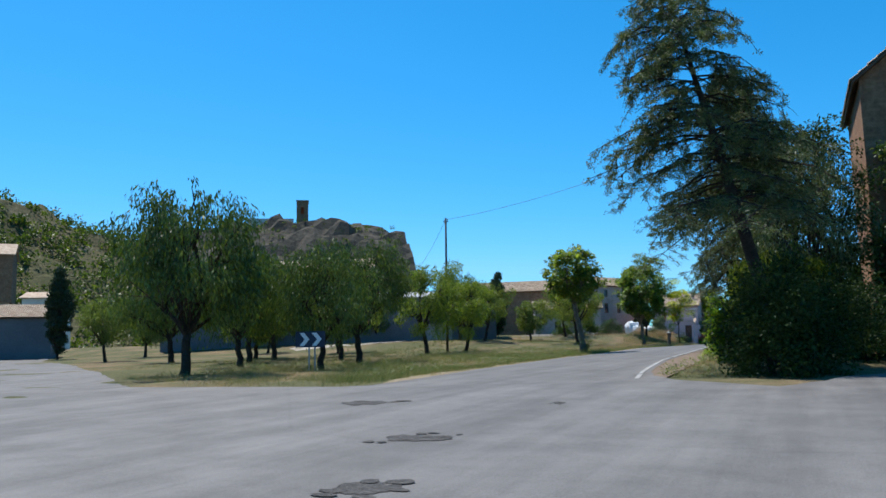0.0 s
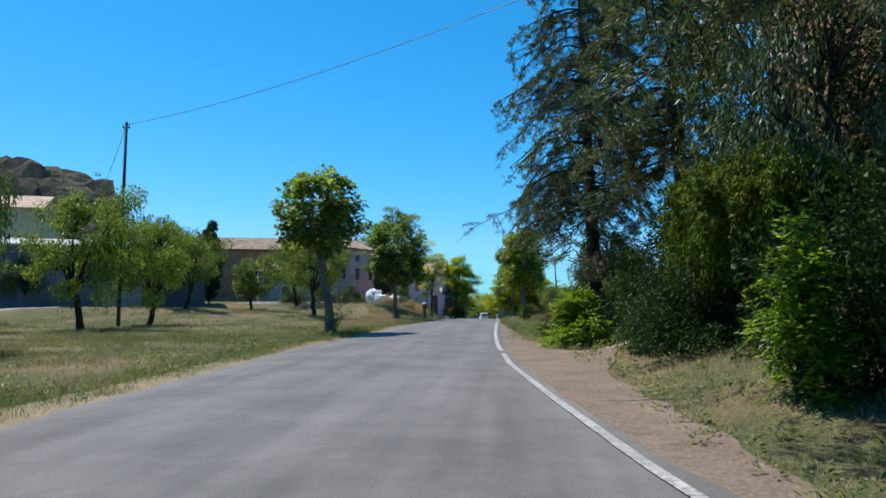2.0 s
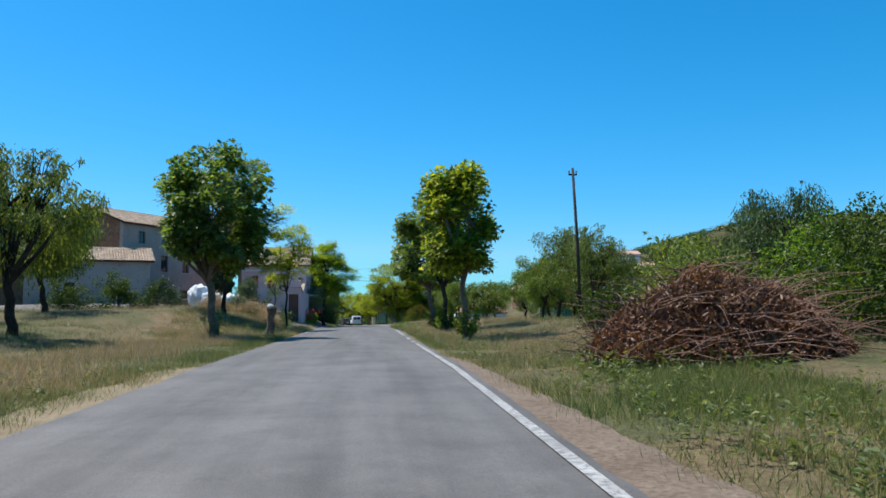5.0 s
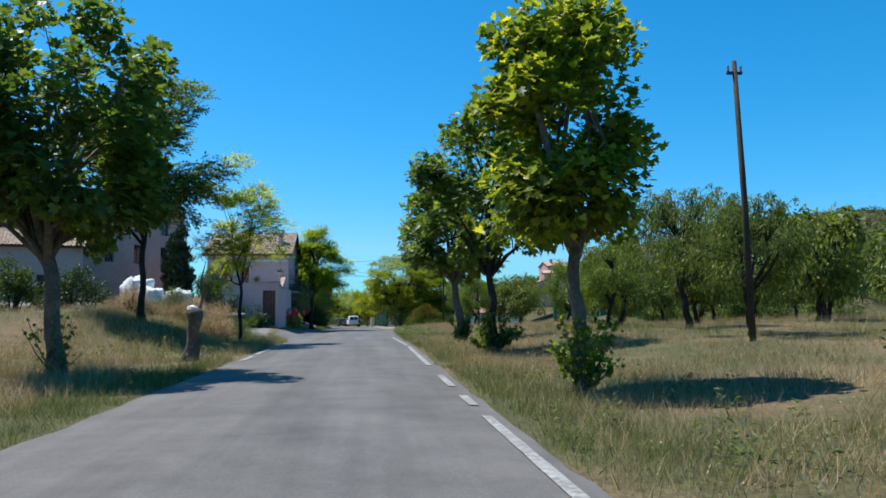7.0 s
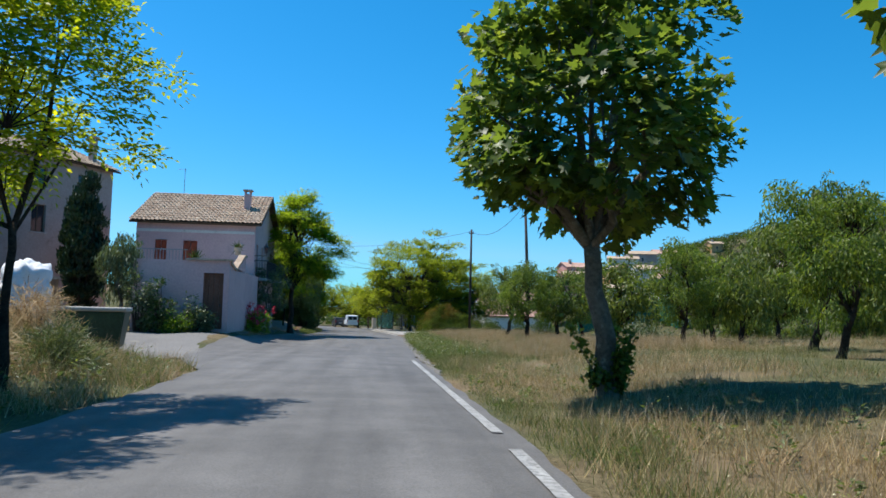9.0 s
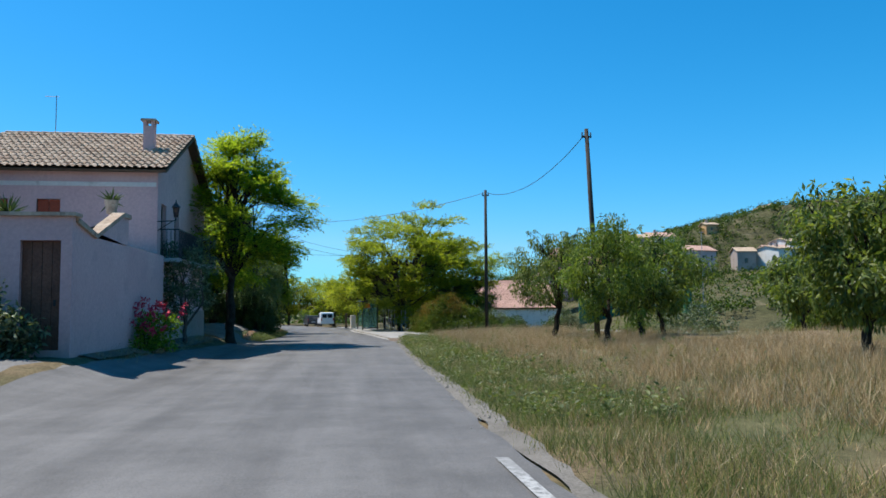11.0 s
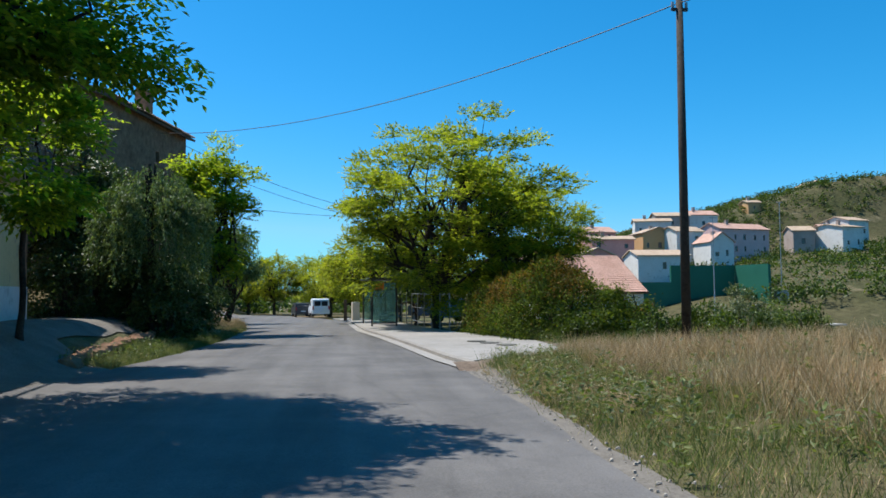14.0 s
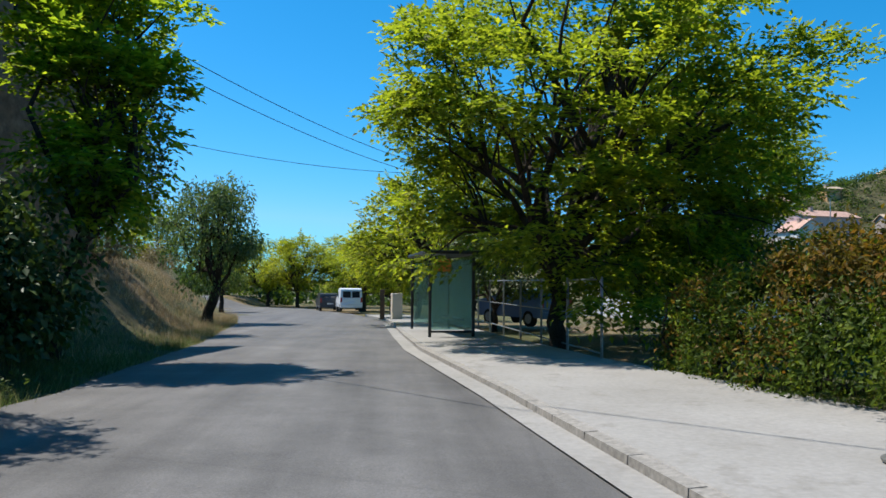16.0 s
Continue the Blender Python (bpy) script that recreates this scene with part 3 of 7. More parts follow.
def line_mark(pieces, edge, width, lift=0.024):
    vs, fs = [], []
    for y0, y1 in pieces:
        n = max(1, int((y1 - y0) / 0.5))
        first = len(vs)
        for k in range(n + 1):
            y = y0 + (y1 - y0) * k / n
            x = lerp_x(edge, y)
            w = width * (1 + 0.2 * noise.noise(Vector((y * 2, 0, 0))))
            # road crown under the line
            a, b = lerp_x(ROAD_L, y), lerp_x(ROAD_R, y)
            def top(px):
                u = min(1, max(0, (px - a) / (b - a)))
                return max(road_z(y), ground_z(px, y)) + 0.02 + 0.05 * (1 - (2 * u - 1) ** 2)
            vs += [(x - w, y, top(x - w) + 0.014), (x + w, y, top(x + w) + 0.014)]
        fs += [(first + 2 * k, first + 2 * k + 1, first + 2 * k + 3, first + 2 * k + 2) for k in range(n)]
    return vs, fs


LINE_R = [(15, 4.7), (16.7, 4.37), (20.2, 3.64), (24.5, 3.02), (29, 2.55), (35, 2.0), (42, 1.7), (50, 1.55), (75, 1.48), (108, 1.5)]
vs, fs = line_mark([(20.3, 23.0), (23.3, 38.3), (39.4, 71.2), (72.3, 73.5), (75.0, 77.2), (80.0, 89.1), (90.1, 106)], LINE_R, 0.066)
tagged(raw("edge_line", vs, fs, PAINT), "worn white painted edge line on the asphalt", "road marking", kind="structure")
vs, fs = line_mark([(82.5, 84.5), (85.2, 88.4)], [(60, -3.25), (100, -3.3)], 0.07)
tagged(raw("edge_line", vs, fs, PAINT), "faded white painted edge line on the asphalt", "road marking", kind="structure")

# pavement with kerb
KERB_X = [(139.3, 2.75), (142, 2.42), (147, 2.1), (152, 1.75), (160, 1.0), (166, 0.8), (176, 0.6), (184, 0.2), (195, -1.2)]
BACK_X = [(140.3, 2.9), (140.9, 3.9), (142.8, 5.6), (147.6, 5.9), (151.2, 5.2), (156.6, 4.3), (164, 3.7), (176, 3.2), (195, 1.6)]


def slab(name, left, right, y0, y1, step, height, material, label, category, drop=0.25):
    vs, fs = [], []
    ys = np.arange(y0, y1 + 1e-6, step)
    for y in ys:
        a, b, z = lerp_x(left, y), lerp_x(right, y), road_z(y)
        vs += [(a, y, z - drop), (a, y, z + height - 0.02), (a + 0.02, y, z + height), (b, y, z + height + 0.03), (b, y, z - drop)]
    for j in range(len(ys) - 1):
        for k in range(4):
            i = j * 5 + k
            fs.append((i, i + 1, i + 6, i + 5))
    n = len(vs)
    fs += [(4, 3, 2, 1, 0), (n - 5, n - 4, n - 3, n - 2, n - 1)]
    return tagged(raw(name, vs, fs, material), label, category, kind="structure")


slab("pavement", [(y, x + 0.16) for y, x in KERB_X], BACK_X, 140.4, 195, 0.4, 0.13, PAVING, "pale concrete pavement along the road", "pavement")
BANK = [(2.30, 139.8), (2.92, 139.85), (3.15, 140.38), (3.9, 140.92), (4.75, 141.9), (5.55, 142.82), (5.88, 145.0), (5.95, 147.4)]
vs, fs = [], []
for i in range(57):
    f = i / 8
    k = min(int(f), 6)
    p, q = Vector(BANK[k]), Vector(BANK[k + 1])
    c, d = p.lerp(q, f - k), (q - p).normalized()
    out = Vector((d.y, -d.x))
    for j, (reach, up) in enumerate(((-.10, .135), (.10, .12), (.38, .05), (.75, -.04))):
        w = c + out * (reach + .10 * noise.noise(Vector((c.x * 1.7, c.y * 1.7, j))) * (j > 0))
        vs.append((w.x, w.y, road_z(w.y) + .150 + .02 * noise.noise(Vector((w.x * 4, w.y * 4, 2))) if j == 0 else max(road_z(w.y) + up, ground_z(w.x, w.y) - .02 + up * .5) + .02 * noise.noise(Vector((w.x * 4, w.y * 4, 2)))))
for i in range(56):
    for j in range(3):
        a = i * 4 + j
        fs.append((a, a + 1, a + 5, a + 4))
tagged(raw("dirt_bank", vs, fs, DIRT, smooth=True), "sandy earth heaped against the end of the pavement", "earth", kind="structure")
kerb = tagged(new("kerb"), "row of grey kerb stones", "kerb", kind="structure")
y = 140.0
while y < 178:
    a, b = lerp_x(KERB_X, y), lerp_x(KERB_X, y + 0.98)
    z0, z1 = road_z(y), road_z(y + 0.98)
    bm = bmesh.new()
    vsb = [bm.verts.new(v) for v in ((a, y, z0 - .2), (a + .15, y, z0 - .2), (b + .15, y + .98, z1 - .2), (b, y + .98, z1 - .2), (a + .02, y, z0 + .12), (a + .15, y, z0 + .13), (b + .15, y + .98, z1 + .13), (b + .02, y + .98, z1 + .12))]
    for f in ((0, 3, 2, 1), (4, 5, 6, 7), (0, 1, 5, 4), (1, 2, 6, 5), (2, 3, 7, 6), (3, 0, 4, 7)):
        bm.faces.new([vsb[i] for i in f])
    part("kerb_stone", bm, KERB, kerb)
    y += 1.0
strip("gutter", [(y, x - 0.32) for y, x in KERB_X], [(y, x + 0.01) for y, x in KERB_X], 140, 178, 0.5, 2, PAVING, 0.05, "pale concrete gutter strip beside the kerb", "gutter")
for mx, my in ((4.53, 145.35), (4.27, 146.5), (4.05, 147.45)):
    bm = bmesh.new()
    bmesh.ops.create_cone(bm, cap_ends=True, segments=20, radius1=0.28, radius2=0.28, depth=0.02)
    ob = part("manhole_cover", bm, MANHOLE)
    ob.matrix_basis = pose(mx, my, road_z(my) + 0.165)
    tagged(ob, "round grey manhole cover set in the pavement", "manhole cover", "manhole covers")


def pothole(x, y, rx, ry, seed):
    """A shallow break in the asphalt: a ragged rim and a few separate crumbs round it."""
    bm = bmesh.new()
    pr = random.Random(seed)

    def top(px, py):
        a, b = lerp_x(ROAD_L, py), lerp_x(ROAD_R, py)
        u = (px - a) / (b - a)
        return road_z(py) + 0.026 + 0.05 * (1 - (2 * u - 1) ** 2)

    blobs = [(x, y, rx, ry)] + [(x + pr.uniform(-1.3, 1.3) * rx, y + pr.uniform(-1.5, 1.5) * ry, rx * pr.uniform(.12, .4), ry * pr.uniform(.15, .4)) for _ in range(9)]
    for k, (cx, cy, ax, ay) in enumerate(blobs):
        n = 26 if k == 0 else 9
        ring = []
        for i in range(n):
            w = 6.2832 * i / n
            m = 1 + .45 * noise.noise(Vector((math.cos(w) * 1.6 + seed, math.sin(w) * 1.6, k))) + .25 * noise.noise(Vector((math.cos(w) * 5, math.sin(w) * 5, k + seed)))
            px, py = cx + ax * m * math.cos(w), cy + ay * m * math.sin(w)
            ring.append(bm.verts.new((px, py, top(px, py) + .0008 * k)))
        bm.faces.new(ring)
    tagged(part("road_patch", bm, PATCH), "dark patch of broken asphalt in the road", "road patch", kind="structure")


PATCH = surface("broken_asphalt", (0.068, 0.066, 0.064), (0.112, 0.108, 0.104), 6, 30, 0.95, 0.1, (0.15, 0.14, 0.13), 0.9, 0.03, mottle=0.5)
for k, q in enumerate(((0.1, 12.6, 0.50, 0.30), (3.65, 13.1, 0.10, 0.14), (3.15, 8.55, 0.34, 0.30), (4.1, 5.75, 0.34, 0.26))):
    pothole(*q, k)


# ---- plants ----
rng = np.random.default_rng(7)


def kites(centres, dirs, normals, length, width, fold=0.25):
    """Leaves: two triangles folded along the midrib, one island each."""
    n = len(centres)
    d = dirs / np.maximum(np.linalg.norm(dirs, axis=1, keepdims=True), 1e-6)
    s = np.cross(d, normals)
    s /= np.maximum(np.linalg.norm(s, axis=1, keepdims=True), 1e-6)
    u = np.cross(s, d)
    L, W = np.asarray(length).reshape(-1, 1), np.asarray(width).reshape(-1, 1)
    a = centres
    b = centres + d * L * 0.45 + s * W * 0.5 + u * W * fold
    c = centres + d * L
    e = centres + d * L * 0.45 - s * W * 0.5 + u * W * fold
    v = np.stack([a, b, c, e], 1).reshape(-1, 3)
    i = np.arange(n)[:, None] * 4
    t = np.concatenate([i + [0, 1, 2], i + [0, 2, 3]], 1).reshape(-1, 3)
    return v, t


def palmate(centres, dirs, normals, size):
    """Broad five-pointed leaves, one island each."""
    n = len(centres)
    d = dirs / np.maximum(np.linalg.norm(dirs, axis=1, keepdims=True), 1e-6)
    s = np.cross(d, normals)
    s /= np.maximum(np.linalg.norm(s, axis=1, keepdims=True), 1e-6)
    u = np.cross(s, d)
    ring = [(0, 0, 0), (-.12, .34, .06), (.28, .55, .10), (.36, .28, .02), (.72, .40, .06), (.66, .12, 0), (1.0, 0, -.10), (.66, -.12, 0), (.72, -.40, .06), (.36, -.28, .02), (.28, -.55, .10), (-.12, -.34, .06)]
    k = np.asarray(size).reshape(-1, 1)
    v = np.stack([centres + (d * a + s * b + u * c) * k for a, b, c in ring] + [centres + (d * .3 - u * .05) * k], 1).reshape(-1, 3)
    m = len(ring)
    i = np.arange(n)[:, None] * (m + 1)
    t = np.concatenate([i + [m, j, (j + 1) % m] for j in range(m)], 1).reshape(-1, 3)
    return v, t


def unit(n, r=None):
    v = (r or rng).normal(size=(n, 3))
    return v / np.linalg.norm(v, axis=1, keepdims=True)


def compound(centres, dirs, r, leaflets=7, length=0.34, lw=0.075, droop=0.25):
    """Feathered leaves: leaflets along a drooping rib."""
    out_c, out_d, out_n = [], [], []
    n = len(centres)
    d = dirs / np.linalg.norm(dirs, axis=1, keepdims=True)
    up = np.array([0, 0, 1.0])
    s = np.cross(d, up)
    s /= np.maximum(np.linalg.norm(s, axis=1, keepdims=True), 1e-6)
    for k in range(leaflets):
        f = (k // 2 + 1) / (leaflets // 2 + 1)
        side = 1 if k % 2 else -1
        p = centres + d * length * f - up * droop * length * f * f
        if k == leaflets - 1:
            q = d - up * 0.3
        else:
            q = s * side + d * 0.35 - up * 0.25
        out_c.append(p), out_d.append(q + r.normal(size=(n, 3)) * 0.15), out_n.append(np.tile(up, (n, 1)) + r.normal(size=(n, 3)) * 0.35)
    c, dd, nn = (np.concatenate(a) for a in (out_c, out_d, out_n))
    return kites(c, dd, nn, np.full(len(c), lw * 1.9), np.full(len(c), lw))


def limbs(bm, base, targets, r0, r, seg=6, sag=0.0):
    """Tapered, slightly crooked boughs from points of the trunk to targets."""
    for (p, t, rad) in targets:
        p, t = Vector(p), Vector(t)
        side = Vector(r.normal(size=3)) * (t - p).length * 0.08
        up = Vector((0, 0, (t - p).length * 0.10))
        pts = [p, p.lerp(t, 0.35) + side + up, p.lerp(t, 0.7) - side * 0.4 + up * 0.8 - Vector((0, 0, sag)), t]
        tube(bm, pts, [rad, rad * 0.75, rad * 0.45, rad * 0.15], seg, caps=False)


def make_tree(name, seed, height, fork, radius, trunk_r, clumps, leaves, leaf_kind, leaf_material, bark, label, lean=(0, 0), squash=0.75, leaf_len=0.18, leaf_w=0.12, droop=0.0, low=0.0, crown_off=(0, 0), suckers=0, clump_r=0.55, category="tree", top_bias=0.0, ragged=0.25, plumes=0):
    """A tree at the origin: tapered trunk, boughs and a crown of leaf clumps."""
    r = np.random.default_rng(seed)
    tree = tagged(new(name), label, category)
    cz = (fork + low + height) / 2
    half = (height - fork - low) / 2
    # clump centres fill an uneven shell
    cen = []
    while len(cen) < clumps:
        q = r.normal(size=3)
        q /= np.linalg.norm(q)
        rad = r.uniform(0.45, 1.0) ** 0.6
        rad *= 1 + ragged * noise.noise(Vector(q * 1.7 + seed))
        p = q * rad
        if p[2] < -0.75 and r.uniform() < 0.7:
            continue
        wide = radius * (1 - top_bias * max(p[2], 0))
        cen.append((crown_off[0] + p[0] * wide, crown_off[1] + p[1] * wide, cz + p[2] * half))
    sizes = [r.uniform(0.7, 1.3) for _ in cen]
    for _ in range(plumes):
        a, d = r.uniform(0, 6.2832), r.uniform(0.1, 0.75) * radius
        z0 = cz + half * math.sqrt(max(0.1, 1 - (d / radius) ** 2)) * 0.92
        for k in range(4):
            cen.append((crown_off[0] + d * math.cos(a) + 0.16 * k * r.normal(), crown_off[1] + d * math.sin(a) + 0.16 * k * r.normal(), z0 - 0.15 + 0.24 * k))
            sizes.append(0.50 - 0.08 * k)
    cen = np.array(cen)
    # trunk
    bm = bmesh.new()
    lx, ly = lean
    n = 7
    pts = [(lx * (k / n) ** 1.3 + 0.04 * height * 0.15 * math.sin(k * 1.7 + seed), ly * (k / n) + 0.04 * height * 0.15 * math.cos(k * 2.1 + seed), -0.25 + (fork + 0.25) * k / n) for k in range(n + 1)]
    rad = [trunk_r * (1.5 if k == 0 else 1.12 if k == 1 else 1.0 - 0.28 * k / n) for k in range(n + 1)]
    tube(bm, pts, rad, 10)
    part("trunk", bm, bark, tree, smooth=True)
    bm = bmesh.new()
    top = Vector(pts[-1])
    order = r.permutation(len(cen))
    main = [tuple(cen[i]) for i in order[: max(5, clumps // 6)]]
    limbs(bm, top, [(top - Vector((0, 0, r.uniform(0, 0.25) * fork * 0.4)), m, trunk_r * r.uniform(0.35, 0.6)) for m in main], trunk_r, r)
    for i in order[len(main):]:
        m = min(main, key=lambda q: np.linalg.norm(np.array(q) - cen[i]))
        mid = top.lerp(Vector(m), 0.6)
        limbs(bm, mid, [(mid, tuple(cen[i]), trunk_r * 0.18)], trunk_r, r, 4)
    part("bough_frame", bm, bark, tree, smooth=True)
    # leaves
    size = clump_r * np.array(sizes)
    which = r.choice(len(cen), leaves, p=size ** 2 / np.sum(size ** 2))
    off = unit(leaves, r) * (r.uniform(0.15, 1.0, (leaves, 1)) ** 0.5) * size[which][:, None]
    off[:, 2] *= squash
    pos = cen[which] + off
    out = pos - np.array([crown_off[0], crown_off[1], cz - half * 0.5])
    out /= np.linalg.norm(out, axis=1, keepdims=True)
    if leaf_kind == "palm":
        d = unit(leaves, r) * 0.6 + out * 0.7 + np.array([0, 0, -0.35])
        nrm = unit(leaves, r) * 0.6 + out * 0.4 + np.array([0, 0, 0.9])
        v, t = palmate(pos, d, nrm, leaf_len * r.uniform(0.6, 1.25, leaves))
    elif leaf_kind == "broad":
        d = unit(leaves, r) * 0.9 + out * 0.5 + np.array([0, 0, -0.25])
        nrm = unit(leaves, r) * 0.8 + out * 0.5 + np.array([0, 0, 0.9])
        s = r.uniform(0.65, 1.25, leaves)
        v, t = kites(pos, d, nrm, leaf_len * s, leaf_w * s)
    elif leaf_kind == "narrow":
        d = unit(leaves, r) * 0.8 + out * 0.35 + np.array([0, 0, -droop])
        nrm = unit(leaves, r)
        s = r.uniform(0.6, 1.4, leaves)
        v, t = kites(pos, d, nrm, leaf_len * s, leaf_w * s, 0.1)
        # hanging sprigs
        k = leaves // 5
        if droop > 0.5:
            idx = r.integers(0, leaves, k)
            p2 = pos[idx] - np.array([0, 0, 1.0]) * r.uniform(0.05, 0.55, (k, 1)) * size[which[idx]][:, None] * 1.6
            v2, t2 = kites(p2, unit(k, r) * 0.3 + np.array([0, 0, -1.0]), unit(k, r), leaf_len * 1.1 * np.ones(k), leaf_w * np.ones(k), 0.1)
            t = np.concatenate([t, t2 + len(v)])
            v = np.concatenate([v, v2])
    else:
        d = out * 0.9 + unit(leaves, r) * 0.7 + np.array([0, 0, -0.1])
        v, t = compound(pos, d, r, length=leaf_len, lw=leaf_w)
    tri_mesh("crown", v, t, leaf_material, tree)
    if suckers:
        k = suckers
        shoots = np.stack([r.normal(0, 0.23, 14), r.normal(0, 0.23, 14), r.uniform(0.3, 1.3, 14)], 1)
        w = r.integers(0, 14, k)
        f = r.uniform(0.05, 1.0, (k, 1))
        foot = np.array([pts[0][0], pts[0][1], 0.0])
        p = foot + shoots[w] * np.concatenate([f * 1.4, f * 1.4, f], 1) + r.normal(0, 0.05, (k, 3))
        bm = bmesh.new()
        for q in shoots:
            tube(bm, [foot, foot + q * np.array([0.8, 0.8, 0.5]), foot + q * np.array([1.4, 1.4, 1.0])], [0.018, 0.012, 0.005], 4, caps=False)
        part("shoot_wood", bm, bark, tree)
        p[:, 2] = np.maximum(p[:, 2], 0.03)
        v, t = kites(p, unit(k, r) + np.array([0, 0, 0.4]), unit(k, r) + np.array([0, 0, 0.6]), leaf_len * r.uniform(0.35, 0.7, k), leaf_w * r.uniform(0.35, 0.7, k))
        tagged(tri_mesh("basal_growth", v, t, leaf_material, tree, "leafy shoots round the foot of the trunk"), kind="stuff")
    return tree


def put(tree, x, y, rz=0, s=1.0, sink=0.0):
    tree.matrix_basis = pose(x, y, ground_z(x, y) - sink, 0, 0, rz) @ Matrix.Diagonal((s, s, s, 1))
    return tree


def again(tree, x, y, rz=0, s=1.0, sink=0.0, label=""):
    ob = copy_thing(tree, pose(x, y, ground_z(x, y) - sink, 0, 0, rz))
    ob.scale = (s, s, s)
    if label:
        ob["label"] = label
    return ob


def make_shrub(name, seed, rx, ry, h, leaves, leaf_material, label, kind="broad", leaf_len=0.14, leaf_w=0.08, clumps=40, twigs=14, category="shrub", clump_r=0.4, droop=0.0, bark=BARK_DARK):
    """A shrub at the origin: bare stems and a lumpy mass of leaves."""
    r = np.random.default_rng(seed)
    ob = tagged(new(name), label, category)
    cen = []
    while len(cen) < clumps:
        q = unit(1, r)[0]
        q[2] = abs(q[2])
        q *= r.uniform(0.5, 1.0) * (1 + 0.3 * noise.noise(Vector(q * 2.1 + seed)))
        cen.append((q[0] * rx, q[1] * ry, max(0.12, q[2] * h)))
    cen = np.array(cen)
    bm = bmesh.new()
    for i in range(min(twigs, clumps)):
        c = cen[i]
        tube(bm, [(c[0] * 0.2, c[1] * 0.2, -0.15), (c[0] * 0.5, c[1] * 0.5, c[2] * 0.6), tuple(c)], [0.035, 0.025, 0.008], 5, caps=False)
    part("stem_frame", bm, bark, ob)
    which = r.integers(0, clumps, leaves)
    off = unit(leaves, r) * (r.uniform(0.1, 1, (leaves, 1)) ** 0.5) * clump_r * r.uniform(0.7, 1.3, clumps)[which][:, None]
    pos = cen[which] + off
    pos[:, 2] = np.maximum(pos[:, 2], 0.02)
    out = pos / np.array([rx, ry, h])
    out /= np.linalg.norm(out, axis=1, keepdims=True)
    d = unit(leaves, r) + out * 0.5 + np.array([0, 0, -droop])
    nrm = unit(leaves, r) * 0.9 + np.array([0, 0, 0.8])
    if kind == "feather":
        v, t = compound(pos, d, r, length=leaf_len, lw=leaf_w)
    else:
        s = r.uniform(0.6, 1.3, leaves)
        v, t = kites(pos, d, nrm, leaf_len * s, leaf_w * s)
    tri_mesh("foliage", v, t, leaf_material, ob)
    return ob


def make_conifer(name, seed, height, radius, trunk_r, lean, first, whorls, tufts, label, sparse=1.0, droop=0.5, shape=0.7, leafy=1.0):
    """A tall cedar: long boughs in tiers, hanging tips and needle tufts along the twigs."""
    r = np.random.default_rng(seed)
    tree = tagged(new(name), label, "tree")
    lx, ly = lean
    n = 12
    axis = [Vector((lx * (k / n), ly * (k / n), -0.3 + (height + 0.3) * k / n)) for k in range(n + 1)]
    bm = bmesh.new()
    tube(bm, axis, [trunk_r * (1.35 if k == 0 else 1.0 - 0.93 * k / n) for k in range(n + 1)], 12)
    part("trunk", bm, BARK_DARK, tree, smooth=True)
    bm = bmesh.new()
    seeds_p, seeds_d = [], []
    for w in range(whorls):
        f = first + (1 - first) * (w + r.uniform(-0.3, 0.3)) / whorls
        f = min(max(f, first * 0.9), 0.985)
        p = axis[int(f * n)].lerp(axis[min(n, int(f * n) + 1)], f * n - int(f * n))
        span = radius * (1 - f) ** shape * r.uniform(0.7, 1.15) + 0.5
        for k in range(4):
            if r.uniform() > sparse:
                continue
            a = r.uniform(0, 6.2832)
            out = Vector((math.cos(a), math.sin(a), 0))
            pts = [p]
            L = span * r.uniform(0.6, 1.1)
            for j in (1, 2, 3, 4):
                u = j / 4
                pts.append(p + out * L * u + Vector((r.normal() * 0.12 * L * u, r.normal() * 0.12 * L * u, L * (0.18 * u - droop * u * u))))
            tube(bm, pts, [trunk_r * 0.24 * (1 - f * 0.6), trunk_r * 0.17 * (1 - f * 0.6), 0.035, 0.022, 0.008], 5, caps=False)
            m = max(4, int(L * 7))
            for j in range(m):
                u = 0.25 + 0.75 * (j + r.uniform()) / m
                i = min(3, int(u * 4))
                q = pts[i].lerp(pts[i + 1], u * 4 - i)
                side = Vector((-out.y, out.x, 0)) * r.choice((-1, 1)) * r.uniform(0.2, 0.9) * (0.3 + 0.22 * L)
                tip = q + side + out * 0.25 + Vector((0, 0, -r.uniform(0.1, 0.75) * (0.4 + droop)))
                tube(bm, [q, q.lerp(tip, 0.5) + Vector((0, 0, 0.06)), tip], [0.016, 0.011, 0.005], 3, caps=False)
                seeds_p.append((q, tip))
    part("bough_frame", bm, BARK_DARK, tree)
    per = max(1, tufts // max(1, len(seeds_p)))
    P, D = [], []
    for q, tip in seeds_p:
        # needles sit in rosettes with bare twig between them
        if r.uniform() > leafy:
            continue
        knots = r.uniform(0.15, 1.1, 4)
        u = (knots[r.integers(0, 4, per)] + r.normal(0, 0.035, per))[:, None]
        c = np.array(q)[None] * (1 - u) + np.array(tip)[None] * u + r.normal(0, 1, (per, 3)) * np.array([0.06, 0.06, 0.04])
        P.append(c), D.append(np.tile(np.array(tip - q), (per, 1)) * 0.5 + r.normal(0, 0.35, (per, 3)) + np.array([0, 0, 0.1]))
    P, D = np.concatenate(P), np.concatenate(D)
    v, t = kites(P, D, unit(len(P), r), r.uniform(0.06, 0.13, len(P)), r.uniform(0.016, 0.032, len(P)), 0.2)
    tri_mesh("crown", v, t, LEAF_CEDAR, tree)
    return tree


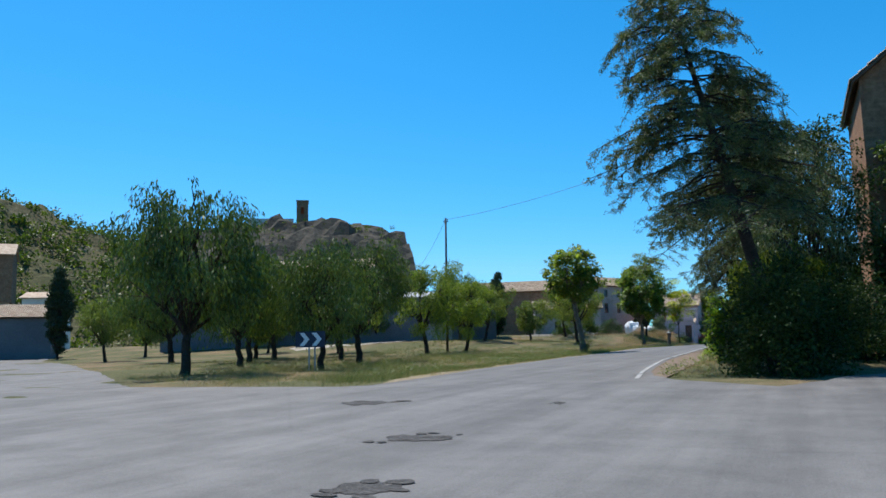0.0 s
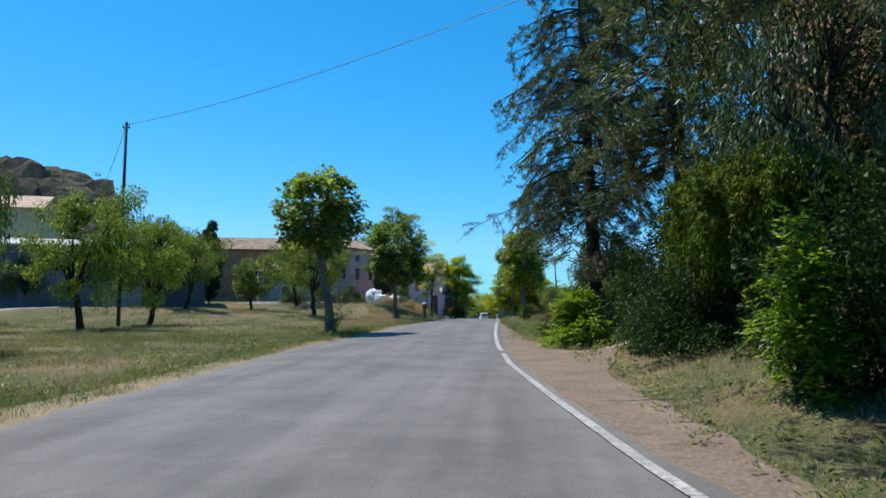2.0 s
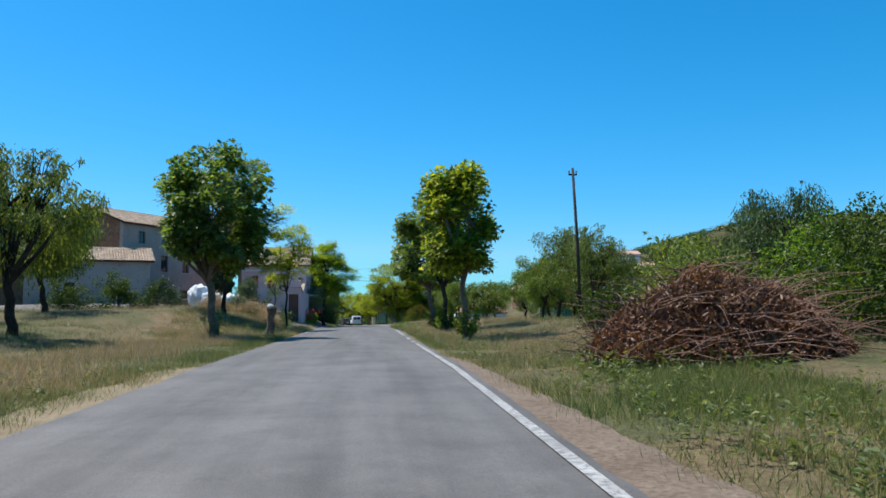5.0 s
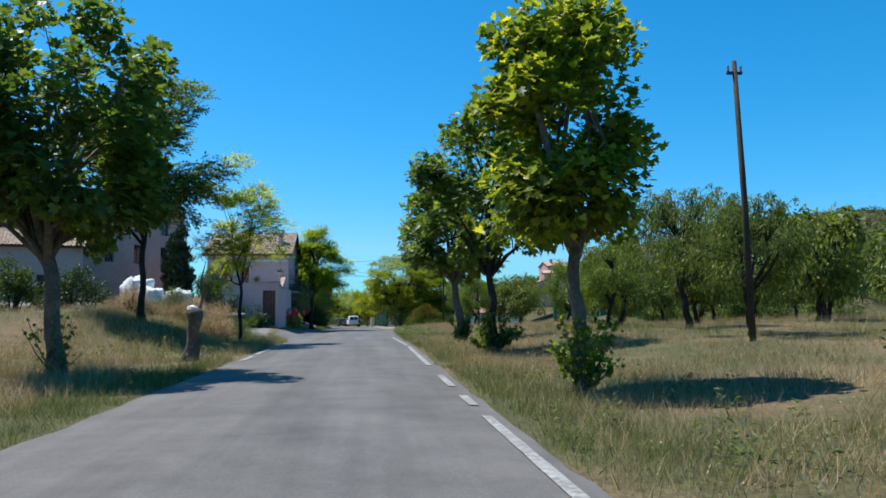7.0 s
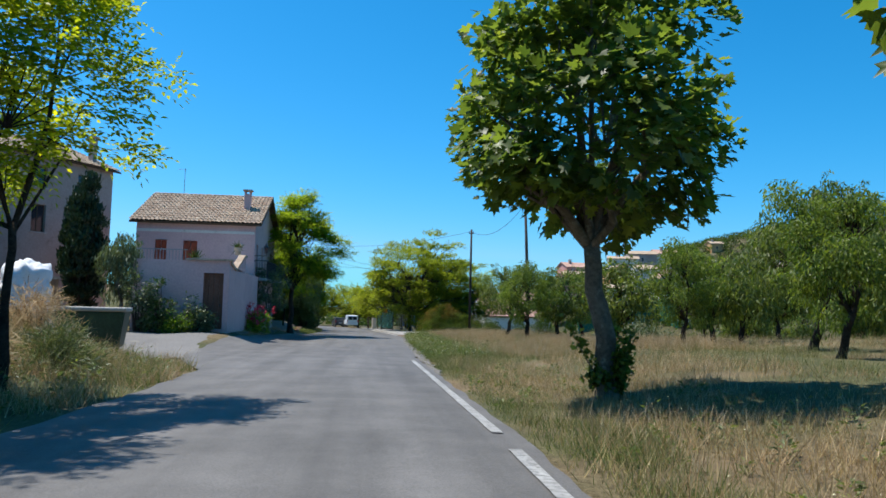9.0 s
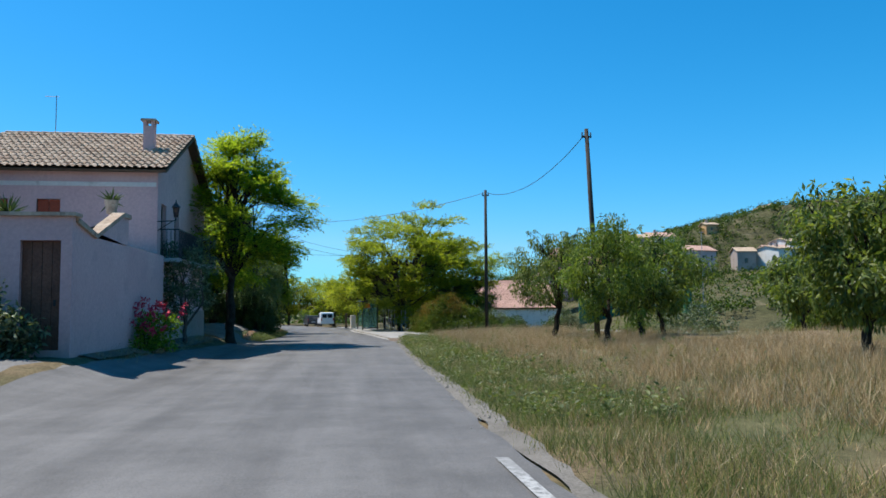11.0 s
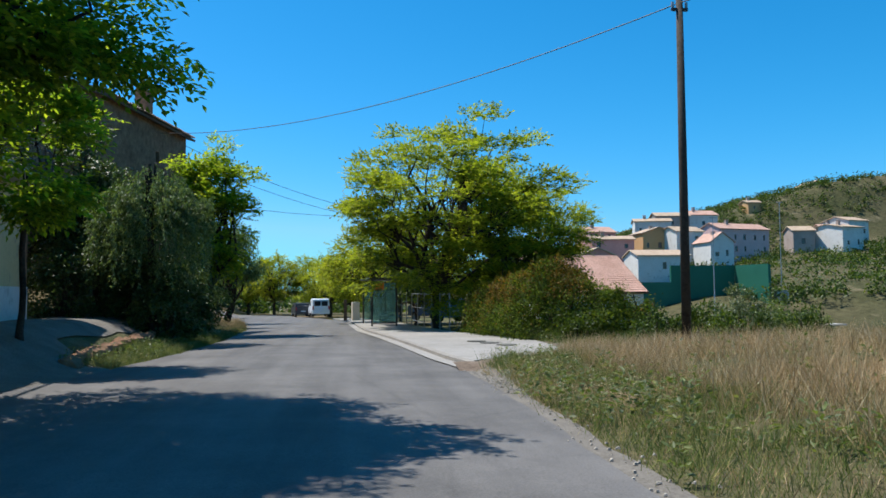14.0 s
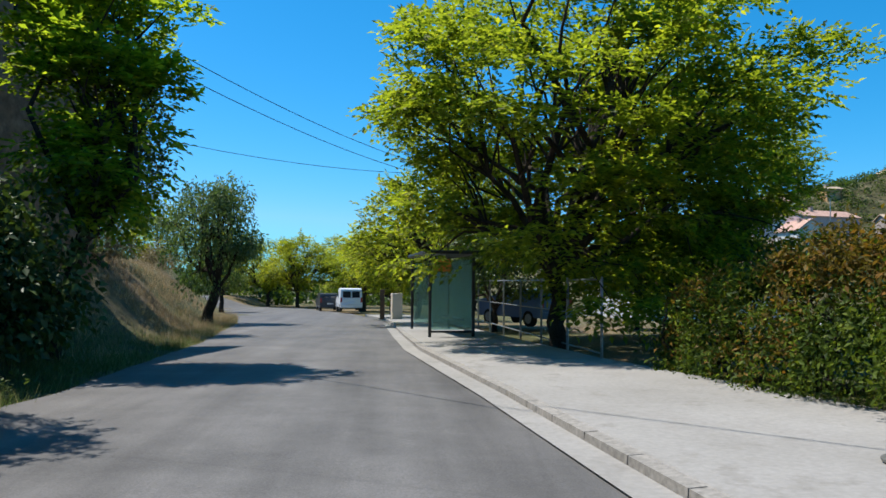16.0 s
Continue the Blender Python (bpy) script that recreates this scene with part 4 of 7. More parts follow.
def make_weeper(name, seed, height, radius, trunk_r, strands, per, leaf_material, label, leaf_len=.11, leaf_w=.035, skirt=.5):
    """A weeping tree: boughs arch over a dome and long strands of small leaves hang from them to the ground."""
    r = np.random.default_rng(seed)
    tree = tagged(new(name), label, "tree")
    bm = bmesh.new()
    tube(bm, [(0, 0, -.3), (.05, .03, height * .3), (-.04, .06, height * .62), (.02, 0, height * .86)], [trunk_r * 1.3, trunk_r, trunk_r * .8, trunk_r * .45], 9)
    part("trunk", bm, BARK_DARK, tree, smooth=True)
    bm = bmesh.new()
    P, D = [], []
    bunches = [(r.uniform(0, 6.2832), math.sqrt(r.uniform(.02, 1)), r.normal()) for _ in range(strands // 6)]
    for k in range(strands):
        a, f, rise = bunches[k % len(bunches)]
        a, f = a + r.normal(0, .07), min(1.0, max(.05, f + r.normal(0, .05)))
        lump = 1 + .22 * noise.noise(Vector((math.cos(a) * 1.3, math.sin(a) * 1.3, seed)))
        d = radius * f * lump
        z0 = height * (.97 - .30 * f ** 2.2) * (1 + .05 * rise + .02 * r.normal())
        z1 = max(.05, height * skirt * r.uniform(.5, 1.7) if f > .4 else z0 - r.uniform(.8, 2.6))
        out = np.array([math.cos(a), math.sin(a), 0])
        if k % 9 == 0:
            tube(bm, [(0, 0, height * .6), tuple(out * d * .5 + np.array([0, 0, z0 + .1])), tuple(out * d + np.array([0, 0, z0]))], [trunk_r * .3, trunk_r * .16, .008], 4, caps=False)
        u = r.uniform(0, 1, per)
        fall = z0 - (z0 - z1) * u
        sway = d + .18 * radius * np.sin(np.minimum(u * 2.4, 1.57)) + .05 * np.sin(u * 9 + k)
        c = out[None] * sway[:, None] + r.normal(0, .03, (per, 3))
        c[:, 2] = fall
        P.append(c)
        D.append(np.tile([[0, 0, -1.0]], (per, 1)) + out[None] * .25 + r.normal(0, .45, (per, 3)))
    part("bough_frame", bm, BARK_DARK, tree)
    P, D = np.concatenate(P), np.concatenate(D)
    v, t = kites(P, D, unit(len(P), r), leaf_len * r.uniform(.6, 1.3, len(P)), leaf_w * r.uniform(.7, 1.3, len(P)), .15)
    tri_mesh("crown", v, t, leaf_material, tree)
    return tree


def grass_patch(name, spots, label, material=None):
    """Tufts of thin blades on the ground; spots: (tufts, x0, x1, y0, y1, height, keep-out test)."""
    V = []
    r = np.random.default_rng(11)
    per = 9
    for count, x0, x1, y0, y1, h, ok in spots:
        xs, ys = r.uniform(x0, x1, count), r.uniform(y0, y1, count)
        thin = r.uniform(-0.45, 0.1, count)
        m = np.array([noise.noise(Vector((a * 0.5, b * 0.5, 2))) > c and ok(a, b) for a, b, c in zip(xs, ys, thin)])
        xs, ys = xs[m], ys[m]
        if not len(xs):
            continue
        zs = np.array([ground_bumpy(a, b) for a, b in zip(xs, ys)]) - 0.03
        tall = np.array([1 + 0.7 * noise.noise(Vector((a * 0.22, b * 0.22, 7))) for a, b in zip(xs, ys)]) * r.uniform(0.6, 1.2, len(xs))
        n = len(xs) * per
        p = np.repeat(np.stack([xs, ys, zs], 1), per, 0)
        p[:, :2] += r.normal(0, 0.11, (n, 2))
        hh = h * np.repeat(tall, per) * r.uniform(0.45, 1.15, n)
        an = r.uniform(0, 6.2832, n)
        w = r.uniform(0.003, 0.007, n) * (0.7 + h)
        s = np.stack([np.cos(an) * w, np.sin(an) * w, 0 * an], 1)
        tip = p + np.concatenate([r.normal(0, 0.48, (n, 2)) * hh[:, None], hh[:, None]], 1)
        V.append(np.stack([p - s, p + s, tip], 1).reshape(-1, 3))
    V = np.concatenate(V)
    return tagged(tri_mesh(name, V, np.arange(len(V)).reshape(-1, 3), material or GRASS), label, "grass", kind="stuff")


# ---- buildings ----


def wall(name, length, height, thick, holes, material, parent, m, label=""):
    """A wall along local x, inner side towards +y, with real openings (u0, z0, u1, z1)."""
    us = sorted({0.0, length, *[h[0] for h in holes], *[h[2] for h in holes]})
    zs = sorted({0.0, height, *[h[1] for h in holes], *[h[3] for h in holes]})
    bm = bmesh.new()
    for u0, u1 in zip(us, us[1:]):
        start = None
        for z0, z1 in zip(zs, zs[1:]):
            hole = any(h[0] <= u0 + 1e-6 and u1 <= h[2] + 1e-6 and h[1] <= z0 + 1e-6 and z1 <= h[3] + 1e-6 for h in holes)
            if hole:
                if start is not None:
                    box(bm, u0, 0, start, u1, thick, z0)
                start = None
            elif start is None:
                start = z0
        if start is not None:
            box(bm, u0, 0, start, u1, thick, height)
    bmesh.ops.remove_doubles(bm, verts=bm.verts, dist=1e-4)
    ob = part(name, bm, material, parent, label)
    ob.matrix_basis = m
    return ob


def window(parent, m, u0, z0, u1, z1, frame_mat, bars=True, shutters=None, sill=None, name="window", deep=0.14):
    """Frame, panes, sill and folded shutters in an opening."""
    w = new(name)
    w.parent = parent
    w.matrix_basis = m
    t = 0.06
    spec = [(u0, deep, z0, u0 + t, deep + .06, z1), (u1 - t, deep, z0, u1, deep + .06, z1), (u0 + t, deep, z0, u1 - t, deep + .06, z0 + t), (u0 + t, deep, z1 - t, u1 - t, deep + .06, z1)]
    if bars:
        c = (u0 + u1) / 2
        spec.append((c - 0.025, deep, z0 + t, c + 0.025, deep + .06, z1 - t))
    boxes("window_frame", spec, frame_mat, w)
    boxes("pane", [(u0 + t, deep + .02, z0 + t, u1 - t, deep + .03, z1 - t)], PANE, w)
    if sill:
        boxes("window_sill", [(u0 - .08, -.07, z0 - .06, u1 + .08, deep, z0 - .003)], sill, w)
    if shutters:
        h = (u1 - u0) / 2
        for a, b in ((u0 + .01, u0 + h - .01), (u0 + h + .01, u1 - .01)):
            spec = [(a, .05, z0 + .02, b, .09, z1 - .02)]
            n = int((z1 - z0) / 0.12)
            spec += [(a + .04, .035, z0 + .06 + k * .12, b - .04, .052, z0 + .13 + k * .12) for k in range(n)]
            boxes("shutter", spec, shutters, w)
    return w


def plank_door(parent, m, u0, z0, u1, z1, material, deep=0.12, label=""):
    d = new("door")
    d.parent = parent
    d.matrix_basis = m
    n = max(2, int((u1 - u0) / 0.18))
    s = (u1 - u0) / n
    for k in range(n):
        boxes("plank", [(u0 + k * s + .006, deep, z0, u0 + (k + 1) * s - .006, deep + .05, z1 - .01)], material, d)
    boxes("handle", [(u1 - .16, deep - .05, z0 + 1.0, u1 - .12, deep, z0 + 1.14)], IRON, d)
    if label:
        d["label"] = label
    return d


def tile_roof(name, length, run, rise, material, parent, m, over=0.35, period=0.24, course=0.42, tiles=True):
    """One roof slope: local x along the eave, rising towards +y; barrel tiles in stepped courses."""
    L = math.hypot(run, rise) + over
    ux, cy, cz = length + 2 * over, run / math.hypot(run, rise), rise / math.hypot(run, rise)
    vs, fs = [], []
    if tiles:
        nx_, nc = int(ux / period * 6), int(L / course)
        for j in range(nc):
            for e in (0, 1):
                s = j * L / nc + e * L / nc
                lift = 0.05 if e == 0 else 0.0
                for i in range(nx_ + 1):
                    x = -over + ux * i / nx_
                    k = x / period
                    hump = abs(math.sin(math.pi * k)) * 0.085
                    hump += 0.018 * noise.noise(Vector((math.floor(k) * 1.7, j * 2.3, length)))
                    d = s - over - (0.02 * noise.noise(Vector((math.floor(k) * 3.1, j, 9.0))) if e == 0 else 0)
                    h = 0.05 + hump + lift
                    vs.append((x, d * cy - h * cz, d * cz + h * cy))
        w = nx_ + 1
        for j in range(nc):
            a = j * 2 * w
            for i in range(nx_):
                fs.append((a + i, a + i + 1, a + w + i + 1, a + w + i))
                if j:
                    fs.append((a - w + i, a - w + i + 1, a + i + 1, a + i))
        ob = raw(name, vs, fs, material, parent, smooth=False)
        ob.matrix_basis = m
        slab_h = 0.04
    else:
        slab_h = 0.12
    bm = bmesh.new()
    q = []
    for h in (-0.06, slab_h):
        for x, d in ((-over, -over), (length + over, -over), (length + over, L - over), (-over, L - over)):
            q.append(bm.verts.new((x, d * cy - h * cz, d * cz + h * cy)))
    for f in ((3, 2, 1, 0), (4, 5, 6, 7), (0, 1, 5, 4), (1, 2, 6, 5), (2, 3, 7, 6), (3, 0, 4, 7)):
        bm.faces.new([q[i] for i in f])
    ob = part("roof_deck" if tiles else name, bm, WOOD_DARK if tiles else material, parent)
    ob.matrix_basis = m


def gable(name, depth, rise, thick, material, parent, m):
    bm = bmesh.new()
    a = [bm.verts.new(p) for p in ((0, 0, 0), (depth, 0, 0), (depth / 2, 0, rise))]
    b = [bm.verts.new((v.co.x, thick, v.co.z)) for v in a]
    bm.faces.new(a), bm.faces.new(b[::-1])
    for i in range(3):
        bm.faces.new((a[i], b[i], b[(i + 1) % 3], a[(i + 1) % 3]))
    bmesh.ops.recalc_face_normals(bm, faces=bm.faces)
    ob = part(name, bm, material, parent)
    ob.matrix_basis = m


def house(name, x, y, z, rz, L, D, eave, rise, material, label, front=(), right=(), tiles=True, roof=None, side=None, thick=0.4, left=()):
    """A gabled house: front wall from its corner along +x, ridge along x. Openings are (u0, z0, u1, z1)."""
    h = thing(name, x, y, z, rz, label, "house")
    roof, side = roof or TILE, side or material
    wall("front_wall", L, eave, thick, front, material, h, pose(0, 0, 0))
    wall("back_wall", L, eave, thick, (), material, h, pose(L, D, 0, 0, 0, 180))
    wall("side_wall", D - 2 * thick, eave, thick, right, side, h, pose(L, thick, 0, 0, 0, 90))
    wall("side_wall", D - 2 * thick, eave, thick, left, side, h, pose(0, D - thick, 0, 0, 0, -90))
    if rise:
        gable("gable", D, rise, thick, side, h, pose(L, 0, eave, 0, 0, 90))
        gable("gable", D, rise, thick, side, h, pose(0, D, eave, 0, 0, -90))
        tile_roof("roof", L, D / 2, rise, roof, h, pose(0, 0, eave), tiles=tiles)
        tile_roof("roof", L, D / 2, rise, roof, h, pose(L, D, eave, 0, 0, 180), tiles=tiles)
        if tiles:
            bm = bmesh.new()
            k = int(L / 0.4)
            for i in range(k):
                tube(bm, [(-.3 + (L + .6) * i / k, D / 2, eave + rise + .07), (-.3 + (L + .6) * (i + 1.12) / k, D / 2, eave + rise + .07)], [.12, .10], 8)
            part("ridge_tiles", bm, roof, h)
    else:
        boxes("roof", [(-.15, -.15, eave, L + .15, D + .15, eave + .2)], roof, h)
    boxes("floor_slab", [(thick, thick, -.1, L - thick, D - thick, .02)], CONCRETE, h)
    return h


def chimney(parent, x, y, z, h, material, w=0.55):
    c = new("chimney")
    c.parent = parent
    boxes("shaft", [(x - w / 2, y - w / 2, z - .6, x + w / 2, y + w / 2, z + h)], material, c)
    boxes("cap", [(x - w / 2 - .08, y - w / 2 - .08, z + h + .18, x + w / 2 + .08, y + w / 2 + .08, z + h + .26)], TILE, c)
    for sx in (-1, 1):
        for sy in (-1, 1):
            boxes("cap_leg", [(x + sx * w * .38 - .05, y + sy * w * .38 - .05, z + h, x + sx * w * .38 + .05, y + sy * w * .38 + .05, z + h + .18)], material, c)


def balcony(parent, m, u0, u1, z, out=0.7):
    b = new("balcony")
    b.parent = parent
    b.matrix_basis = m
    boxes("balcony_floor", [(u0, -out, z - .14, u1, 0, z)], CONCRETE, b)
    boxes("handrail", [(u0, -out, z + .98, u1, -out + .04, z + 1.02), (u0, -out + .04, z + .98, u0 + .04, 0, z + 1.02), (u1 - .04, -out + .04, z + .98, u1, 0, z + 1.02)], IRON, b)
    n = int((u1 - u0) / 0.12)
    for k in range(n + 1):
        u = u0 + .02 + (u1 - u0 - .04) * k / n
        boxes("baluster", [(u - .009, -out + .01, z, u + .009, -out + .03, z + .98)], IRON, b)
    for s in (u0 + .02, u1 - .02):
        for k in range(1, 5):
            boxes("baluster", [(s - .009, -out + out * k / 5, z, s + .009, -out + out * k / 5 + .018, z + .98)], IRON, b)


# pink house by the road
PX, PY, PZ = -13.0, 126.0, -0.15
fr = [(1.05, 3.2, 1.68, 5.0), (2.6, 3.2, 3.36, 5.0)]
ri = [(.15, 3.05, .95, 4.95), (2.3, 3.05, 3.1, 4.95), (6.4, 3.15, 7.2, 4.9), (5.7, 1.5, 6.6, 2.75), (3.6, 0.05, 4.6, 2.15)]
pink = house("pink_house", PX, PY, PZ, 0, 6.55, 8.9, 6.1, 2.0, PLASTER_PINK, "two-storey pink plastered house with a clay tile roof", fr, ri)
for o in fr:
    window(pink, pose(0, 0, 0), *o, SIGN_WHITE, shutters=WOOD_RED)
    boxes("window_surround", [(o[0] - .05, -.02, o[1], o[0], .1, o[3] + .05), (o[2], -.02, o[1], o[2] + .05, .1, o[3] + .05), (o[0], -.02, o[3], o[2], .1, o[3] + .05)], PLASTER_PINK, pink)
sidem = pose(6.55, .4, 0, 0, 0, 90)
for o in ri[:3]:
    window(pink, sidem, *o, WOOD_DARK)
window(pink, sidem, *ri[3], WOOD_DARK, sill=CONCRETE)
plank_door(pink, sidem, *ri[4], WOOD_DARK)
balcony(pink, sidem, -.15, 4.4, 3.0)
balcony(pink, sidem, 5.9, 7.7, 3.1)
chimney(pink, 5.7, 2.2, 7.05, 1.0, PLASTER_PINK, .38)
boxes("plinth", [(6.55, .0, -.3, 6.60, 8.9, 1.1)], PLASTER_GREY, pink)
boxes("lintel_band", [(.0, -.03, 5.45, 6.5, -.003, 5.6)], PLASTER_WHITE, pink)
ant = thing("roof_antenna", PX + 1.2, PY + 5.4, PZ + 8.1, 0, "thin metal aerial standing on the tiled roof", "antenna")
rod("mast", (0, 0, 0), (0, 0, 1.9), .02, STEEL, ant, seg=6)
rod("arm", (-.45, 0, 1.85), (.1, 0, 1.85), .012, STEEL, ant, seg=5)

# terrace block in front of it
terr = thing("terrace", PX + 2.6, 117.0, PZ - .15, 0, "pink walled roof terrace with a wide brown door below", "terrace")
td = (3.08, .5, 3.96, 3.0)
wall("front_wall", 4.2, 3.55, .3, [td], PLASTER_PINK, terr, pose(0, 0, 0))
wall("side_wall", 8.68, 3.2, .3, (), PLASTER_PINK, terr, pose(4.2, .305, 0, 0, 0, 90))
wall("side_wall", 8.68, 3.2, .3, (), PLASTER_PINK, terr, pose(0, 8.985, 0, 0, 0, -90))
boxes("terrace_floor", [(.3, .31, 3.2, 3.9, 8.98, 3.3)], CONCRETE, terr)
plank_door(terr, pose(0, 0, 0), *td, WOOD_BROWN, label="brown plank door")
bm = bmesh.new()
for y0, z0, y1, z1 in ((0.2, 3.55, 1.6, 3.3), (1.6, 3.3, 3.9, 4.1), (3.9, 4.1, 4.6, 4.1)):
    vv = [bm.verts.new(p) for p in ((3.95, y0, z0), (4.27, y0, z0), (4.27, y1, z1), (3.95, y1, z1), (3.95, y0, z0 - .12), (4.27, y0, z0 - .12), (4.27, y1, z1 - .12), (3.95, y1, z1 - .12))]
    for f in ((0, 1, 2, 3), (7, 6, 5, 4), (0, 4, 5, 1), (1, 5, 6, 2), (2, 6, 7, 3), (3, 7, 4, 0)):
        bm.faces.new([vv[i] for i in f])
part("coping_tiles", bm, TILE, terr)
bm = bmesh.new()
prof = [(0.31, 3.2), (4.6, 3.2), (4.6, 3.98), (3.9, 3.98), (1.6, 3.18), (.31, 3.42)]
a = [bm.verts.new((3.97, p[0], p[1])) for p in prof]
b = [bm.verts.new((4.19, p[0], p[1])) for p in prof]
bm.faces.new(a[::-1]), bm.faces.new(b)
for i in range(len(prof)):
    j = (i + 1) % len(prof)
    bm.faces.new((a[i], a[j], b[j], b[i]))
part("parapet", bm, PLASTER_PINK, terr)
boxes("front_coping", [(2.3, -.12, 3.555, 4.3, .36, 3.64)], TILE, terr)
for k in range(16):
    boxes("baluster", [(.1 + k * .14, .12, 3.55, .125 + k * .14, .145, 4.0)], STEEL, terr)
boxes("handrail", [(.05, .1, 4.0, 2.3, .16, 4.04)], STEEL, terr)
for k, (px, py) in enumerate(((5.2, .5), (6.42, 4.2))):
    p = thing("potted_plant", PX + px, 117 + py, PZ - .15 + (3.3 if k == 0 else 4.1), 0, "spiky plant in a clay pot on the terrace", "potted plant", "terrace pots")
    bm = bmesh.new()
    tube(bm, [(0, 0, 0), (0, 0, .38)], [.13, .19], 12)
    part("pot", bm, TILE, p)
    q = np.random.default_rng(k)
    v, t = kites(np.tile([[0, 0, .36]], (40, 1)), unit(40, q) + np.array([0, 0, .9]), unit(40, q), q.uniform(.25, .55, 40), np.full(40, .05))
    tri_mesh("leaves", v, t, LEAF_DARK, p)

lamp = thing("wall_lantern", -6.4, 126.05, 4.1, 0, "black iron lantern on a long wall bracket", "lantern")
rod("bracket", (-.05, -.02, 0), (.62, -.28, 0), .018, IRON, lamp, seg=6)
rod("bracket_stay", (-.05, -.02, -.32), (.5, -.23, -.01), .012, IRON, lamp, seg=6)
rod("stem", (.62, -.28, -.01), (.62, -.28, .12), .02, IRON, lamp, seg=6)
for k in range(4):
    a_ = .785 + k * 1.5708
    rod("frame_bar", (.62 + .07 * math.cos(a_), -.28 + .07 * math.sin(a_), .12), (.62 + .13 * math.cos(a_), -.28 + .13 * math.sin(a_), .46), .012, IRON, lamp, seg=5)
bm = bmesh.new()
tube(bm, [(.62, -.28, .13), (.62, -.28, .45)], [.06, .115], 4)
part("lantern_glass", bm, PANE, lamp, "dark glass panes")
bm = bmesh.new()
tube(bm, [(.62, -.28, .46), (.62, -.28, .54), (.62, -.28, .62), (.62, -.28, .72)], [.165, .10, .03, .012], 8)
part("lantern_roof", bm, IRON, lamp)

# garage wing behind it, turned a little from the road
cream = thing("garage_wing", -12.15, 135.8, -.6, 8, "cream garage wing with wide brown door and railed terrace", "house")
cm = pose(5.0, .305, 0, 0, 0, 90)
wall("front_wall", 5.0, 4.3, .3, (), PLASTER_CREAM, cream, pose(0, 0, 0))
wall("side_wall", 10.8, 4.3, .3, [(1.4, .55, 4.9, 3.65)], PLASTER_CREAM, cream, cm)
wall("side_wall", 10.8, 4.3, .3, (), PLASTER_CREAM, cream, pose(0, 11.105, 0, 0, 0, -90))
wall("back_wall", 5.0, 4.3, .3, (), STONE, cream, pose(5.0, 11.41, 0, 0, 0, 180))
boxes("terrace_floor", [(-.05, -.06, 4.305, 5.75, 11.46, 4.43)], CONCRETE, cream)
boxes("plinth", [(5.003, 5.25, 0, 5.03, 11.40, 1.55)], PLASTER_WHITE, cream)
plank_door(cream, cm, 1.4, .55, 3.145, 3.65, WOOD_BROWN)
plank_door(cream, cm, 3.155, .55, 4.9, 3.65, WOOD_BROWN)
rod("drainpipe", (5.06, 10.6, .4), (5.06, 10.6, 4.3), .04, STEEL, cream, seg=8)
for k in range(76):
    rod("baluster", (5.65, .05 + k * .15, 4.43), (5.65, .05 + k * .15, 5.3), .012, IRON, cream, seg=5)
boxes("handrail", [(5.62, -.02, 5.302, 5.68, 11.44, 5.34)], IRON, cream)

# tall farmhouse, set at an angle
wn_f = [(2.0 + k * 3.1, 6.9, 2.9 + k * 3.1, 8.1) for k in range(4)] + [(2.0 + k * 3.1, 4.3, 2.95 + k * 3.1, 5.9) for k in range(4)] + [(2.0, .9, 3.6, 2.7), (8.0, .1, 9.4, 2.5)]
farm = house("farmhouse", -23.0, 120.0, .9, 62.5, 14.0, 9.0, 8.8, 1.7, PLASTER_GREY, "three-storey pale farmhouse with a clay tile roof", wn_f, (), True, side=STONE)
for o in wn_f[:9]:
    window(farm, pose(0, 0, 0), *o, WOOD_DARK, sill=CONCRETE)
plank_door(farm, pose(0, 0, 0), *wn_f[9], WOOD_DARK)
chimney(farm, 13.4, 1.2, 9.4, 1.3, PLASTER_GREY, .36)
lowb = house("tiled_outbuilding", -29.0, 113.5, 1.2, 20, 10.0, 6.0, 4.6, 1.2, PLASTER_GREY, "low plastered outbuilding with a clay tile roof", [(3, 1.4, 3.9, 2.6), (7.2, 1.4, 8.1, 2.6)], [(1.5, .1, 2.6, 2.2)], True)
window(lowb, pose(0, 0, 0), 3, 1.4, 3.9, 2.6, WOOD_DARK)
window(lowb, pose(0, 0, 0), 7.2, 1.4, 8.1, 2.6, WOOD_DARK)
plank_door(lowb, pose(10, .4, 0, 0, 0, 90), 1.5, .1, 2.6, 2.2, WOOD_DARK)
garden = thing("garden_wall", -20.5, 115.6, 1.0, 20, "low stone garden wall with a tiled top", "wall")
boxes("masonry", [(0, 0, -.3, 7, .35, 1.25)], STONE, garden)
boxes("coping_tiles", [(-.05, -.06, 1.25, 7.05, .41, 1.36)], TILE, garden)
brown = house("brown_barn", -42.0, 118.0, .9, 12, 15, 9, 8.2, 1.8, STONE, "tall brown stone barn with a clay tile roof", [(3, 4, 3.8, 5), (9, 4, 9.8, 5)])
for o in ((3, 4, 3.8, 5), (9, 4, 9.8, 5)):
    window(brown, pose(0, 0, 0), *o, WOOD_DARK)
shed = house("long_shed", -58.0, 66.0, -.2, 24, 38, 12, 6.2, .9, SHED, "long blue-grey shed with a pale sheet roof", [(30, .1, 33, 3.2)], (), False, ROOF_SHEET)
boxes("sliding_door", [(30, .15, .1, 33, .2, 3.2)], STEEL, shed)

